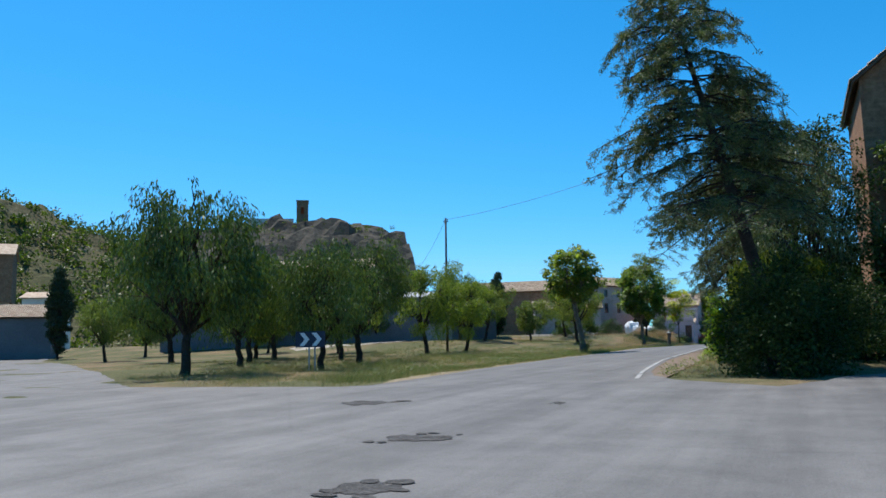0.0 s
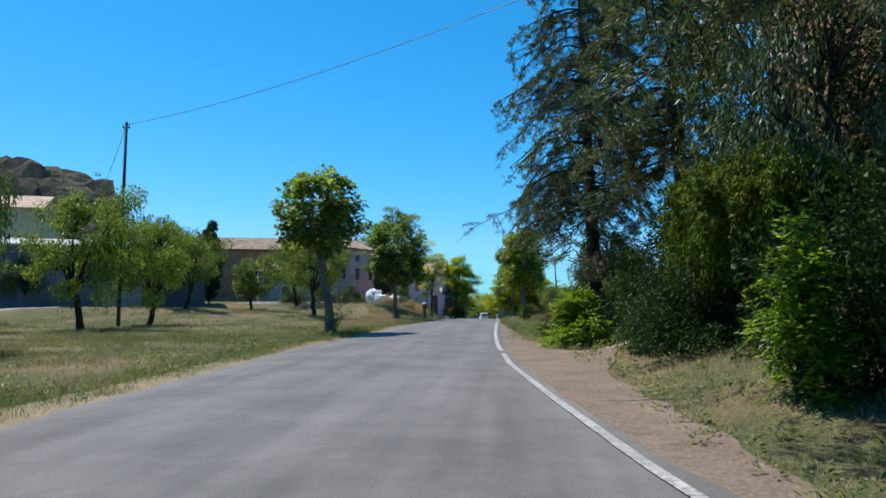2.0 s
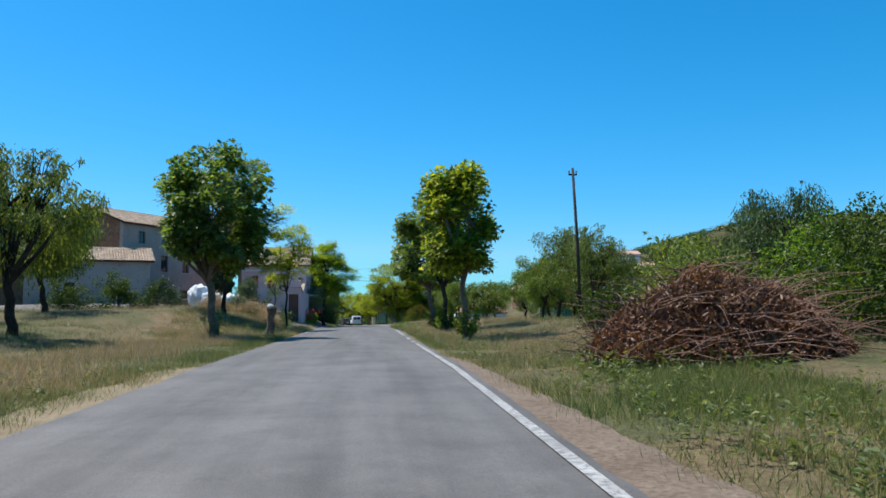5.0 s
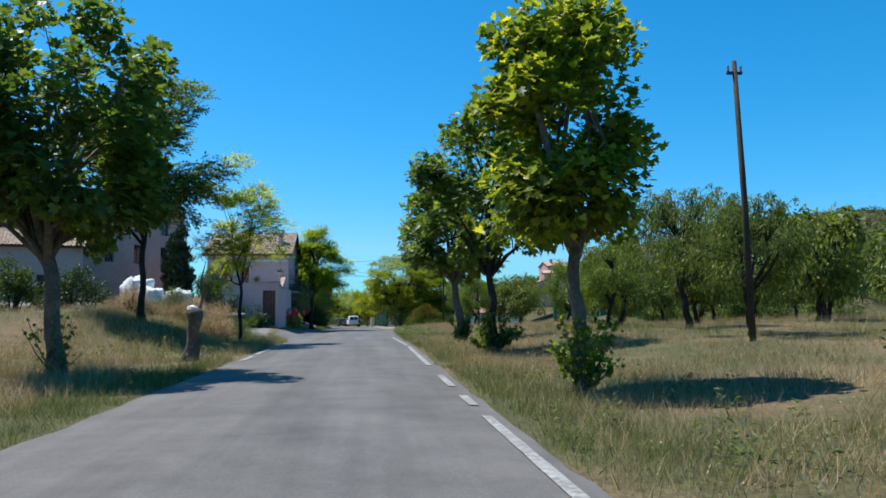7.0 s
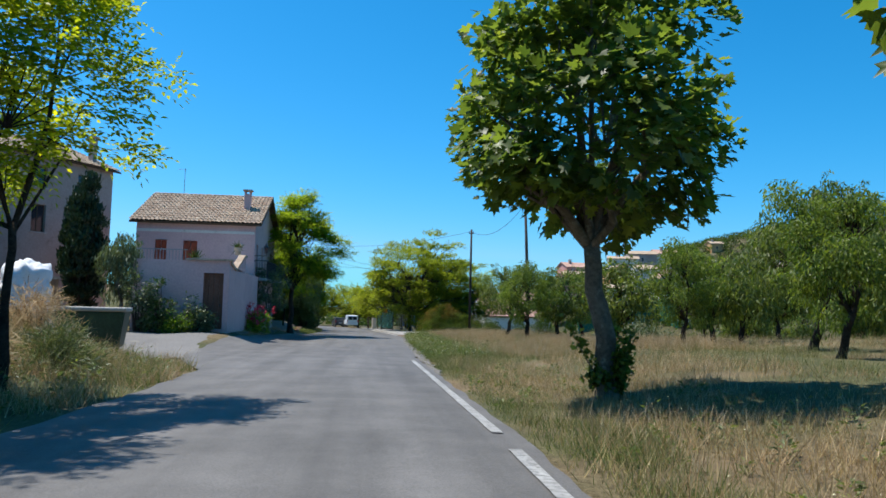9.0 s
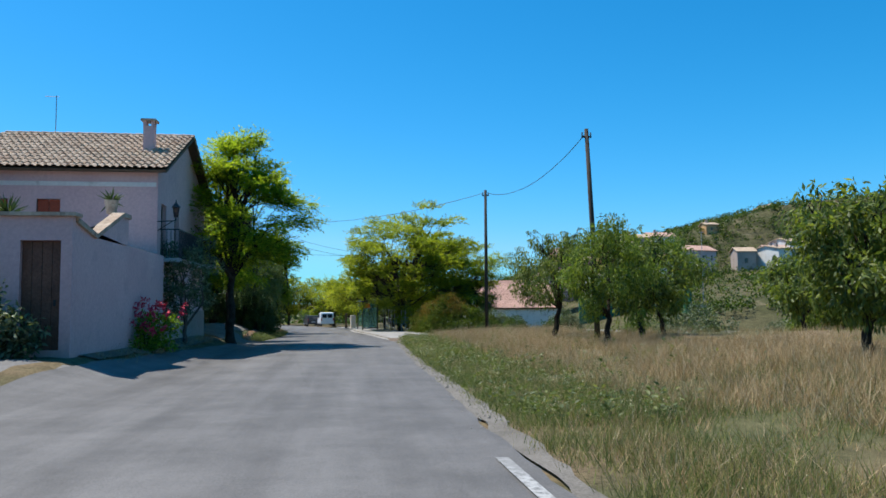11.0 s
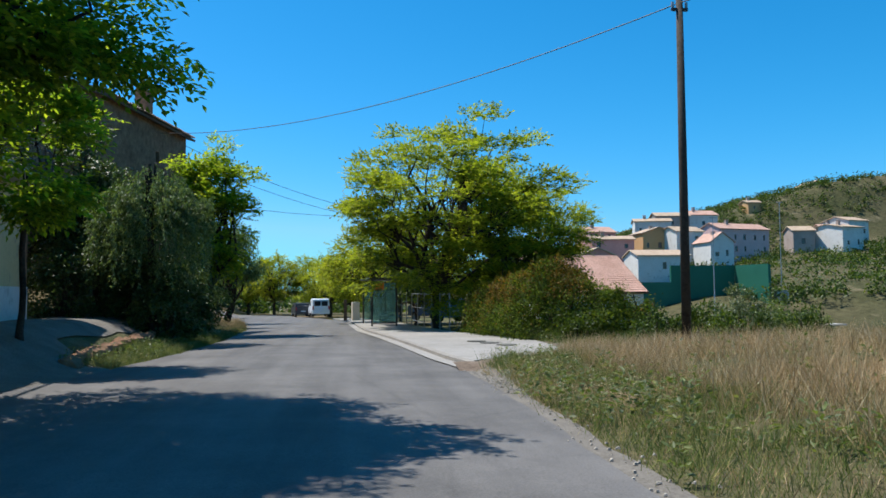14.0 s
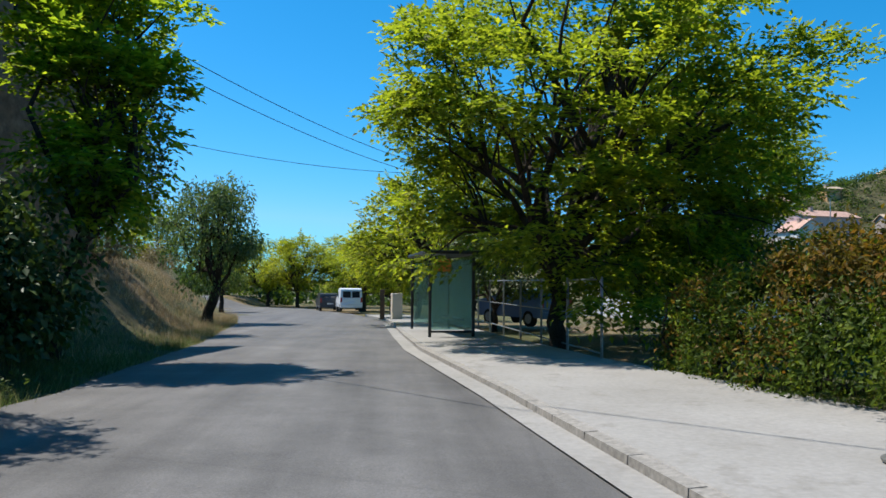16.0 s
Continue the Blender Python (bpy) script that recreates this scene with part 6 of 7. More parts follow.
van(6.9, 171.6, 30, CAR_BLUE, "blue car parked behind the fence", "car", 4.0, 1.65, 1.45)

# ---- bus shelter ----
sh = thing("bus_shelter", 1.5, 163.9, road_z(164) + .14, 5, "glass bus shelter with dark steel posts on the pavement", "bus shelter")
for px, py in ((0, 0), (1.25, 0), (1.25, 4.0), (0, 4.0)):
    boxes("post", [(px - .04, py - .04, 0, px + .04, py + .04, 2.35)], IRON, sh)
boxes("roof", [(-.15, -.12, 2.355, 1.4, 4.12, 2.45)], IRON, sh, bevel=.02)
boxes("end_pane", [(.05, -.006, .2, 1.2, .006, 2.2)], GLASS, sh)
boxes("end_pane", [(.05, 3.994, .2, 1.2, 4.006, 2.2)], GLASS, sh)
for k in range(3):
    boxes("back_pane", [(1.244, .06 + k * 1.31, .2, 1.256, 1.3 + k * 1.31, 2.2)], GLASS, sh)
boxes("rail", [(0.045, -.02, .12, 1.205, .02, .18), (1.23, .045, .12, 1.27, 3.955, .18)], IRON, sh)
boxes("bench", [(.8, .8, .42, 1.15, 3.2, .47)], STEEL, sh)
boxes("bus_sign", [(.12, -.04, 1.85, .6, -.012, 2.2)], SIGN_ORANGE, sh, "orange notice on the glass")

# ---- cream box and bins beyond ----
kb = thing("cabinet", .9, 183.0, road_z(183) + .14, 10, "cream utility cabinet beside a brown post on the pavement", "cabinet")
boxes("body", [(-.27, -.25, 0, .27, .25, 1.35)], CREAM_PANEL, kb, bevel=.02)
boxes("door", [(-.23, -.27, .1, .23, -.252, 1.28)], CREAM_PANEL, kb)
kp = thing("post", .15, 182.7, road_z(183) + .14, 0, "short dark brown post on the pavement edge", "post")
boxes("shaft", [(-.12, -.12, 0, .12, .12, 1.55)], WOOD_DARK, kp, bevel=.02)
gb = thing("wheelie_bin", -4.2, 216.5, road_z(216) + .02, 0, "green rubbish bin at the roadside", "bin")
boxes("body", [(-.3, -.3, .05, .3, .3, .95)], GREEN_BIN, gb, bevel=.03)
boxes("lid", [(-.33, -.34, .955, .33, .33, 1.05)], GREEN_BIN, gb, bevel=.02)

# ---- fence behind the shelter ----
fe = thing("wire_fence", 4.6, 157.5, road_z(160) + .05, 0, "low fence of grey steel posts and rails behind the pavement", "fence")
for k in range(9):
    rod("post", (-k * .12, k * 2.4, -.3), (-k * .12, k * 2.4, 1.7), .03, STEEL, fe, seg=6)
for h in (.15, .9, 1.65):
    rod("rail", (0, 0, h), (-.96, 19.2, h), .018, STEEL, fe, seg=5)

# ---- brush pile ----
r = np.random.default_rng(3)
bp = thing("brush_pile", 6.9, 60.4, ground_z(6.9, 60.4), 12, "heap of dry reddish-brown pruned branches", "brush pile")
bm = bmesh.new()
for k in range(1000):
    a, d = r.uniform(0, 6.28), r.uniform(0, 1) ** .5
    x, y = 2.9 * d * math.cos(a), 1.8 * d * math.sin(a)
    lump = 1 + .35 * noise.noise(Vector((x * .8, y * .8, 1)))
    z = max(0.05, 1.5 * lump * (1 - d ** 2.2) * r.uniform(.5, 1.1))
    q = r.normal(size=3) * np.array([.8, .8, .35])
    tube(bm, [(x, y, z), (x + q[0] * .5, y + q[1] * .5, max(.03, z + q[2] * .5 + .1)), (x + q[0], y + q[1], max(.02, z + q[2]))], [.011, .008, .003], 3, caps=False)
part("branch_tangle", bm, TWIG, bp)
n = 24000
a, d = r.uniform(0, 6.28, n), r.uniform(0, 1, n) ** .5
lump = np.array([1 + .35 * noise.noise(Vector((2.9 * e * math.cos(b) * .8, 1.8 * e * math.sin(b) * .8, 1))) for b, e in zip(a, d)])
pos = np.stack([2.9 * d * np.cos(a), 1.8 * d * np.sin(a), np.maximum(.03, 1.55 * lump * (1 - d ** 2.2) * r.uniform(.3, 1.08, n))], 1)
v, t = kites(pos, unit(n, r), unit(n, r), r.uniform(.08, .2, n), r.uniform(.03, .07, n))
tri_mesh("dead_leaves", v, t, leaf_mat("dead_leaves", (0.085, 0.038, 0.030), (0.22, 0.105, 0.075), (0.30, 0.19, 0.13), .2), bp)


# ---- trees ----
# planes along the road
plane_a = put(make_tree("plane_tree", 3, 7.2, 3.5, 1.85, .20, 62, 5200, "palm", LEAF_PLANE, BARK_PLANE, "pollarded plane tree with a round leafy crown by the road", lean=(-.6, 0), leaf_len=.19, leaf_w=.17, crown_off=(-.62, 0), suckers=160, clump_r=.56), -5.45, 50.6)
plane_b = put(make_tree("plane_tree", 5, 8.3, 2.5, 2.15, .19, 84, 7600, "palm", LEAF_PLANE, BARK_PLANE, "slender plane tree with a tall leafy crown by the road", lean=(-.2, 0), leaf_len=.20, leaf_w=.17, suckers=200, clump_r=.6), -6.5, 78.6)
plane_c = put(make_tree("plane_tree", 8, 6.9, 2.4, 1.3, .13, 76, 8200, "palm", LEAF_PLANE_Y, BARK_PLANE, "plane tree with yellowing sunlit leaves by the road", lean=(-.1, 0), crown_off=(-.22, 0), leaf_len=.16, leaf_w=.17, suckers=1000, clump_r=.5, low=-.5, top_bias=.25), 3.5, 74.0)
plane_d = put(make_tree("plane_tree", 12, 7.7, 2.4, 1.95, .145, 66, 6600, "palm", LEAF_PLANE, BARK_DARK, "thick plane tree with a dense dark crown", lean=(-.1, 0), crown_off=(-.25, .5), leaf_len=.175, leaf_w=.17, suckers=2800, clump_r=.55, ragged=.5), 3.85, 84.7)
plane_e = put(make_tree("plane_tree", 15, 6.7, 2.6, 2.3, .19, 84, 6800, "palm", LEAF_PLANE, BARK_PLANE, "plane tree with a broad round crown beside the road", lean=(-.4, 0), leaf_len=.20, leaf_w=.17, suckers=2000, clump_r=.58, crown_off=(-.45, 0)), 4.1, 94.3)
for tr in (plane_a, plane_b, plane_c, plane_d, plane_e):
    tr["group"] = "roadside plane trees"

# locusts
loc_dark = put(make_tree("locust_tree", 21, 9.2, 3.0, 2.5, .13, 92, 4300, "feather", LEAF_ALMOND, BARK_DARK, "tall thin locust tree with feathery leaves on the bank", leaf_len=.40, leaf_w=.085, clump_r=.75, squash=.35, ragged=.5), -8.5, 91.8)
loc_small = put(make_tree("locust_tree", 23, 6.9, 2.5, 1.75, .075, 40, 1900, "feather", LEAF_YELLOW, BARK_DARK, "young yellow-green locust tree on the bank", leaf_len=.36, leaf_w=.062, clump_r=.5, ragged=.7, squash=.45), -5.05, 93.2)
loc_house = put(make_tree("locust_tree", 27, 9.4, 3.0, 3.0, .19, 104, 7000, "feather", LEAF_LOCUST, BARK_DARK, "large bright green locust tree beside the pink house", leaf_len=.38, leaf_w=.072, clump_r=.85, squash=.32, crown_off=(.4, -.1), low=-.3, top_bias=.6, plumes=3, ragged=.6), -5.1, 134.2)
put(make_tree("locust_tree", 28, 6.6, 2.7, 1.15, .07, 30, 1200, "feather", LEAF_LOCUST, BARK_DARK, "slender locust tree with low hanging yellow-green leaves", leaf_len=.36, leaf_w=.09, clump_r=.6, squash=.5, low=-.7, ragged=.6), -6.3, 141.2)
loc_big = put(make_tree("locust_tree", 31, 9.3, 1.9, 5.4, .24, 160, 8800, "feather", LEAF_ROBINIA, BARK_DARK, "wide spreading locust tree shading the pavement", leaf_len=.40, leaf_w=.095, clump_r=1.05, squash=.30, crown_off=(.5, 0), low=-1.2, plumes=2, ragged=.6), 4.4, 160.6)
loc_two = again(loc_big, 9.4, 165.5, 130, .85)
loc_far = make_tree("locust_tree", 33, 9.6, 2.2, 5.0, .28, 110, 2300, "feather", LEAF_ROBINIA, BARK_DARK, "spreading locust tree lining the road", leaf_len=.56, leaf_w=.15, clump_r=1.0, ragged=.45)
put(loc_far, 2.6, 176.0, 70, .72)
for x, y, a, s in ((2.2, 186, 20, .62), (.8, 196, 200, .62), (-1.5, 212, 300, .7), (-9, 226, 120, .8), (5.5, 205, 80, .8), (-13, 232, 40, .8), (-20, 241, 150, .9), (-4, 229, 260, .8), (4, 222, 310, .8), (-27, 236, 190, .85), (9, 216, 15, .8)):
    again(loc_far, x, y, a, s)

# almonds: four trees, then repeats over both orchards
alm = [
    make_tree("almond_tree", 41, 4.7, 1.3, 1.8, .14, 46, 11000, "narrow", LEAF_ALMOND_Y, BARK_DARK, "almond tree with a dark crooked trunk in dry grass", lean=(.35, 0), leaf_len=.15, leaf_w=.044, droop=1.0, clump_r=.54, ragged=.8, plumes=7),
    make_tree("almond_tree", 43, 5.0, 1.5, 2.0, .15, 50, 12500, "narrow", LEAF_ALMOND, BARK_DARK, "almond tree with drooping grey-green leaves in dry grass", lean=(-.35, 0), leaf_len=.155, leaf_w=.042, droop=1.3, clump_r=.58, ragged=.8, plumes=8),
    make_tree("almond_tree", 47, 4.0, 1.0, 1.8, .14, 44, 6200, "narrow", LEAF_ALMOND, BARK_DARK, "small almond tree with a forked dark trunk in dry grass", lean=(.3, .1), leaf_len=.19, leaf_w=.065, droop=.8, clump_r=.55, ragged=.6, plumes=2),
    make_tree("almond_tree", 53, 5.8, 1.3, 2.4, .17, 70, 15000, "narrow", LEAF_IVY, BARK_DARK, "tall almond tree with dark hanging foliage", lean=(-.1, .2), leaf_len=.165, leaf_w=.046, droop=1.6, clump_r=.68, ragged=.6, plumes=3),
    make_tree("almond_tree", 57, 4.7, 1.2, 2.2, .16, 48, 3600, "narrow", LEAF_ALMOND, BARK_DARK, "almond tree farther off in the orchard", lean=(.1, .2), leaf_len=.30, leaf_w=.10, droop=.8, clump_r=.66, ragged=.6, plumes=2),
]
SPOTS = [  # x, y, kind, turn, size
    (-14.6, 23.6, 3, 10, 1.15), (-19.5, 33.0, 3, 80, 1.0), (-11.5, 28.4, 3, 250, .84), (-14.4, 36.8, 3, 130, 1.06), (-19.9, 43.5, 1, 300, .98), (-24.3, 39.7, 3, 40, 1.1),
    (-19.0, 54.8, 0, 160, 1.25), (-18.0, 60.0, 0, 20, 1.1), (-24.5, 51.0, 3, 100, 1.1), (-21.3, 72.8, 1, 210, 1.0), (-25.8, 77.0, 3, 15, 1.1), (-19.6, 82.7, 2, 120, .95),
    (-17.4, 89.0, 1, 60, 1.02), (-32.0, 50.0, 4, 260, 1.1), (-27.5, 46.5, 3, 30, 1.15), (-30.5, 60.0, 4, 190, 1.1), (-33.0, 42.0, 3, 150, 1.2), (-28.0, 88.0, 4, 10, 1.0), (-11.4, 71.5, 1, 85, 1.04),
]
for k, (x, y, i, a, s) in enumerate(SPOTS):
    again(alm[i], x, y, a, s * 1.1)["group"] = "almond orchard by the junction"
FIELD = [
    (11.4, 83.5, 1, 40, .80), (18.0, 84.5, 0, 120, .80), (13.1, 91.8, 1, 10, 1.08), (20.6, 95.0, 2, 200, 1.15), (12.6, 101.2, 0, 300, .9), (18.4, 103.0, 1, 70, .9), (15.1, 106.6, 1, 150, 1.08), (23.5, 99.0, 0, 250, 1.0),
    (10.2, 112.6, 2, 30, .85), (14.2, 115.5, 0, 20, .9), (17.7, 119.6, 0, 100, 1.0), (21.0, 123.4, 1, 330, 1.0), (9.2, 131.9, 1, 200, .9), (8.7, 123.6, 0, 45, .82), (11.5, 127.2, 2, 90, 1.0), (14.4, 132.0, 0, 190, .9), (22.5, 112.0, 2, 280, 1.1),
    (26.0, 117.0, 2, 60, 1.1), (28.5, 107.0, 1, 10, 1.0), (31.0, 95.0, 0, 220, 1.1), (25.0, 86.0, 1, 130, 1.0), (33.0, 124.0, 0, 80, 1.1), (27.5, 131.0, 1, 20, 1.1),
    (37.0, 110.0, 1, 110, 1.1), (41.0, 98.0, 0, 30, 1.2), (44.0, 118.0, 2, 250, 1.2), (52.0, 108.0, 1, 70, 1.2), (22.5, 77.0, 1, 170, 1.0), (36.0, 84.0, 0, 15, 1.1), (16.5, 75.0, 3, 60, .9), (50.0, 90.0, 1, 99, 1.2), (40.0, 130.0, 0, 5, 1.2), (27.0, 141.0, 1, 35, 1.1), (33.0, 146.0, 0, 75, 1.2), (41.0, 142.0, 1, 115, 1.2), (38.0, 156.0, 2, 155, 1.3), (48.0, 150.0, 1, 195, 1.3), (57.0, 138.0, 0, 5, 1.3), (60.0, 156.0, 1, 60, 1.4), (50.0, 168.0, 1, 60, 1.4),
]
for x, y, i, a, s in FIELD:
    again(alm[4 if x > 17.2 else i], x, y, a, s)["group"] = "almond orchard beside the road"
for t_, (x, y) in zip(alm, ((-40, 62), (-44, 46), (-36, 76), (-52, 58), (-46, 70))):
    put(t_, x, y)
    t_["group"] = "almond orchard by the junction"

# cedars at the junction
put(make_conifer("cedar_tree", 62, 17.0, 3.8, .30, (-.6, .3), .29, 54, 200000, "tall dark cedar with long drooping boughs and bare twigs", sparse=.74, droop=.7, shape=.5, leafy=.9), 5.3, 46.3)
put(make_conifer("cedar_tree", 63, 13.0, 4.2, .27, (-3.0, .3), .40, 38, 150000, "leaning cedar over the junction", sparse=.82, droop=.48, shape=.45, leafy=.92), 7.2, 25.3)
put(make_conifer("cedar_tree", 64, 13.0, 3.2, .26, (-.7, .2), .36, 40, 150000, "dark cedar between the tall trees", sparse=.75, droop=.5, shape=.5, leafy=.62), 6.8, 38.4)
# the next five take LEAF_SHADE, so their shade is in the leaf colour
put(make_tree("dark_tree", 66, 9.6, 1.6, 2.3, .2, 84, 9500, "broad", LEAF_SHADE, BARK_DARK, "evergreen tree, leaves darkened for the shade of the cedars", leaf_len=.17, leaf_w=.10, clump_r=.75), 8.4, 35.4)
put(make_tree("dark_tree", 68, 5.6, 1.6, 1.9, .2, 60, 9000, "broad", LEAF_SHADE, BARK_DARK, "evergreen tree with shade-darkened leaves in front of the old house", leaf_len=.17, leaf_w=.10, clump_r=.65), 9.7, 45.4)
put(make_shrub("thicket", 100, 1.5, 2.2, 3.4, 17000, LEAF_SHADE, "shade-darkened evergreen shrub at the corner of the lane", leaf_len=.11, leaf_w=.06, clumps=60, clump_r=.5), 7.0, 23.0)
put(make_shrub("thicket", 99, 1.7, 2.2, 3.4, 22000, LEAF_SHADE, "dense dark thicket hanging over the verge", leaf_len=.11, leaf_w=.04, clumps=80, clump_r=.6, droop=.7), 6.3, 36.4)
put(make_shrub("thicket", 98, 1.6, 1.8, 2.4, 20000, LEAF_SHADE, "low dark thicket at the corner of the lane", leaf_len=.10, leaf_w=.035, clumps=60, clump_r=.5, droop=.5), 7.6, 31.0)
put(make_tree("grey_leaved_tree", 65, 8.2, 2.4, 2.1, .17, 56, 11000, "narrow", LEAF_CEDAR, BARK_DARK, "tree with silvery hanging leaves behind the undergrowth", leaf_len=.17, leaf_w=.035, droop=1.6, clump_r=.8), 8.0, 33.2)
# undergrowth; where LEAF_SHADE is used, shade is part of the leaf colour
put(make_shrub("thicket", 104, 1.0, 1.5, 1.9, 12000, LEAF_SHADE, "low shade-darkened evergreen bush at the edge of the verge", leaf_len=.09, leaf_w=.035, clumps=50, clump_r=.4, droop=.4), 5.3, 33.6)
put(make_shrub("thicket", 71, 2.7, 2.3, 2.9, 20000, LEAF_SHADE, "dense shade-darkened evergreen thicket under the cedar", leaf_len=.11, leaf_w=.06, clumps=80, clump_r=.65), 7.6, 27.2)
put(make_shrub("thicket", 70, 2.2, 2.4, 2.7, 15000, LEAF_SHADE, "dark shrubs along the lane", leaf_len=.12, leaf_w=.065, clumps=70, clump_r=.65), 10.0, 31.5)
put(make_weeper("weeping_shrub", 72, 4.1, 1.7, .12, 1300, 44, LEAF_HEDGE, "green weeping shrub hanging over the dark thicket"), 7.0, 33.4)
put(make_shrub("locust_shrub", 73, .30, .50, 2.5, 620, LEAF_SHRUB, "bright yellow-green locust shrub at the verge", "feather", .24, .055, 30, 12, clump_r=.24), 5.2, 26.9)
put(make_shrub("locust_shrub", 74, .78, .9, 1.55, 1700, LEAF_SHRUB, "bright green locust shrub beside the ramp", "feather", .28, .06, 46, 18, clump_r=.30), 4.15, 41.9)
put(make_shrub("green_bush", 75, .8, 1.2, .8, 6000, LEAF_SHADE, "low green bush on the verge", leaf_len=.10, leaf_w=.05, clumps=46, clump_r=.45), 4.2, 46.2)
put(make_shrub("ivy_bank", 76, 1.3, 2.8, 3.2, 22000, LEAF_IVY, "ivy draped over an old wall", leaf_len=.085, leaf_w=.06, clumps=80, clump_r=.5, droop=.9), 6.2, 43.6)
dry = put(make_shrub("dry_creeper", 69, 1.1, 1.7, .7, 6500, LEAF_DRY, "dry brown creeper hanging over the ivy", leaf_len=.26, leaf_w=.018, clumps=40, clump_r=.4, droop=1.6), 5.4, 44.6)
dry.location.z += 2.3
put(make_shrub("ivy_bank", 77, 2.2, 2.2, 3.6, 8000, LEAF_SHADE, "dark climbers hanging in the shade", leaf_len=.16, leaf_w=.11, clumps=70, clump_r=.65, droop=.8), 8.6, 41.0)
put(make_shrub("thicket", 67, 1.3, 1.3, 4.8, 20000, LEAF_HEDGE, "tall green thicket at the foot of the cedar", leaf_len=.11, leaf_w=.055, clumps=70, clump_r=.45), 5.8, 48.1)
for k, (x, y, rx, ry, h, leaf) in enumerate(((11.2, 62.6, 2.0, 2.0, 3.1, LEAF_THICKET), (13.4, 60.2, 2.2, 2.2, 3.8, LEAF_THICKET), (9.2, 66.8, 1.8, 1.8, 2.5, LEAF_ALMOND), (12.4, 66.0, 2.4, 2.0, 3.0, LEAF_SHRUB), (15.4, 63.4, 2.4, 2.0, 3.4, LEAF_ALMOND_Y), (8.2, 71.0, 1.1, 1.1, 1.5, LEAF_THICKET))):
    put(make_shrub("green_bush", 78 + 100 * k, rx, ry, h, 9000, leaf, "green bushes along the field edge behind the brush pile", leaf_len=.12, leaf_w=.06, clumps=80, clump_r=.5), x, y)["group"] = "bushes behind the brush pile"
put(make_shrub("house_climber", 80, 2.6, .7, 10.4, 17000, LEAF_IVY, "climber covering the old house wall", leaf_len=.17, leaf_w=.13, clumps=110, clump_r=.6, droop=.8), 12.6, 35.4)

# trees round the houses
cyp = make_tree("cypress", 81, 7.4, .3, .9, .12, 90, 17000, "narrow", LEAF_CYPRESS, BARK_DARK, "dark green columnar cypress", leaf_len=.2, leaf_w=.075, droop=-.9, clump_r=.40, top_bias=.5, ragged=.1)
put(cyp, -14.2, 121.6)
again(cyp, -14.9, 122.8, 80, .92)
again(cyp, -27.0, 92.0, 30, 1.1, label="dark conifer behind the orchard")
again(cyp, -62.0, 56.0, 140, 1.25, label="dark cypress beside the side road")
put(make_tree("weeping_tree", 83, 4.4, 1.2, .85, .12, 34, 4200, "narrow", LEAF_OLIVE, BARK, "small grey-green weeping tree by the terrace", leaf_len=.22, leaf_w=.05, droop=1.8, clump_r=.5), -11.0, 117.6)
put(make_tree("olive_tree", 84, 3.8, .7, 1.1, .09, 34, 6500, "narrow", LEAF_OLIVE, BARK, "young olive tree against the house wall", leaf_len=.13, leaf_w=.035, droop=.2, clump_r=.4), -5.7, 127.2)
put(make_shrub("flowering_shrub", 85, .8, 1.0, 1.3, 2200, LEAF_SHRUB, "oleander with pink-red flowers beside the road", leaf_len=.15, leaf_w=.05, clumps=26, clump_r=.32), -5.9, 122.8)
put(make_shrub("hedge_bush", 86, .7, .6, .9, 1600, LEAF_SHRUB, "clipped green bush in the yard", leaf_len=.08, leaf_w=.05, clumps=24, clump_r=.25), -8.2, 116.0)
for k, (x, y, h) in enumerate(((-8.9, 116.3, 2.6), (-9.9, 116.3, 3.0), (-7.5, 116.5, 1.5))):
    put(make_shrub("climbing_plant", 87 + k, .8, .5, h, 1500, LEAF_OLIVE if k else LEAF_IVY, "straggling plant against the terrace wall", leaf_len=.16, leaf_w=.07, clumps=22, clump_r=.35, droop=.6), x, y)
for k, (x, y, h) in enumerate(((-15.5, 104.0, 2.4), (-18.2, 103.4, 2.8), (-21.4, 102.5, 2.6))):
    put(make_shrub("yard_bush", 141 + k, 1.7, 1.3, h, 4600, LEAF_THICKET if k else LEAF_DARK, "dark green bush in front of the outbuilding", leaf_len=.15, leaf_w=.08, clumps=50, clump_r=.5), x, y)["group"] = "bushes before the outbuilding"
for k, (x, y, h) in enumerate(((-5.9, 97.2, .75), (-6.9, 98.6, 1.0), (-7.6, 95.6, 1.0), (-8.7, 97.2, 1.1), (-6.4, 94.4, .7), (-9.6, 94.2, .9))):
    put(make_shrub("dry_bush", 191 + k, .75, .85, h, 3400, GRASS_DRY if k % 3 else LEAF_OLIVE, "pale bush of dry stalks on the grassy bank", leaf_len=.30, leaf_w=.014, clumps=34, twigs=20, clump_r=.34), x, y)["group"] = "dry bushes on the bank"
fl = np.random.default_rng(9)
heads = np.stack([fl.normal(-5.9, .42, 46), fl.normal(122.7, .55, 46), ground_z(-5.8, 122.7) + fl.uniform(.45, 1.55, 46)], 1)
fv, ft = kites(np.repeat(heads, 18, 0) + fl.normal(0, .055, (828, 3)), unit(828, fl), unit(828, fl), fl.uniform(.05, .10, 828), fl.uniform(.05, .09, 828))
tagged(tri_mesh("flowers", fv, ft, FLOWER_PINK), "pink-red oleander blossoms", "flowers", kind="stuff")
put(make_tree("dark_tree", 91, 6.2, 1.6, 2.2, .2, 50, 5200, "broad", LEAF_DARK, BARK_DARK, "dark leafy tree over the roadside bank", leaf_len=.18, leaf_w=.12, clump_r=.7), -9.2, 168.0)
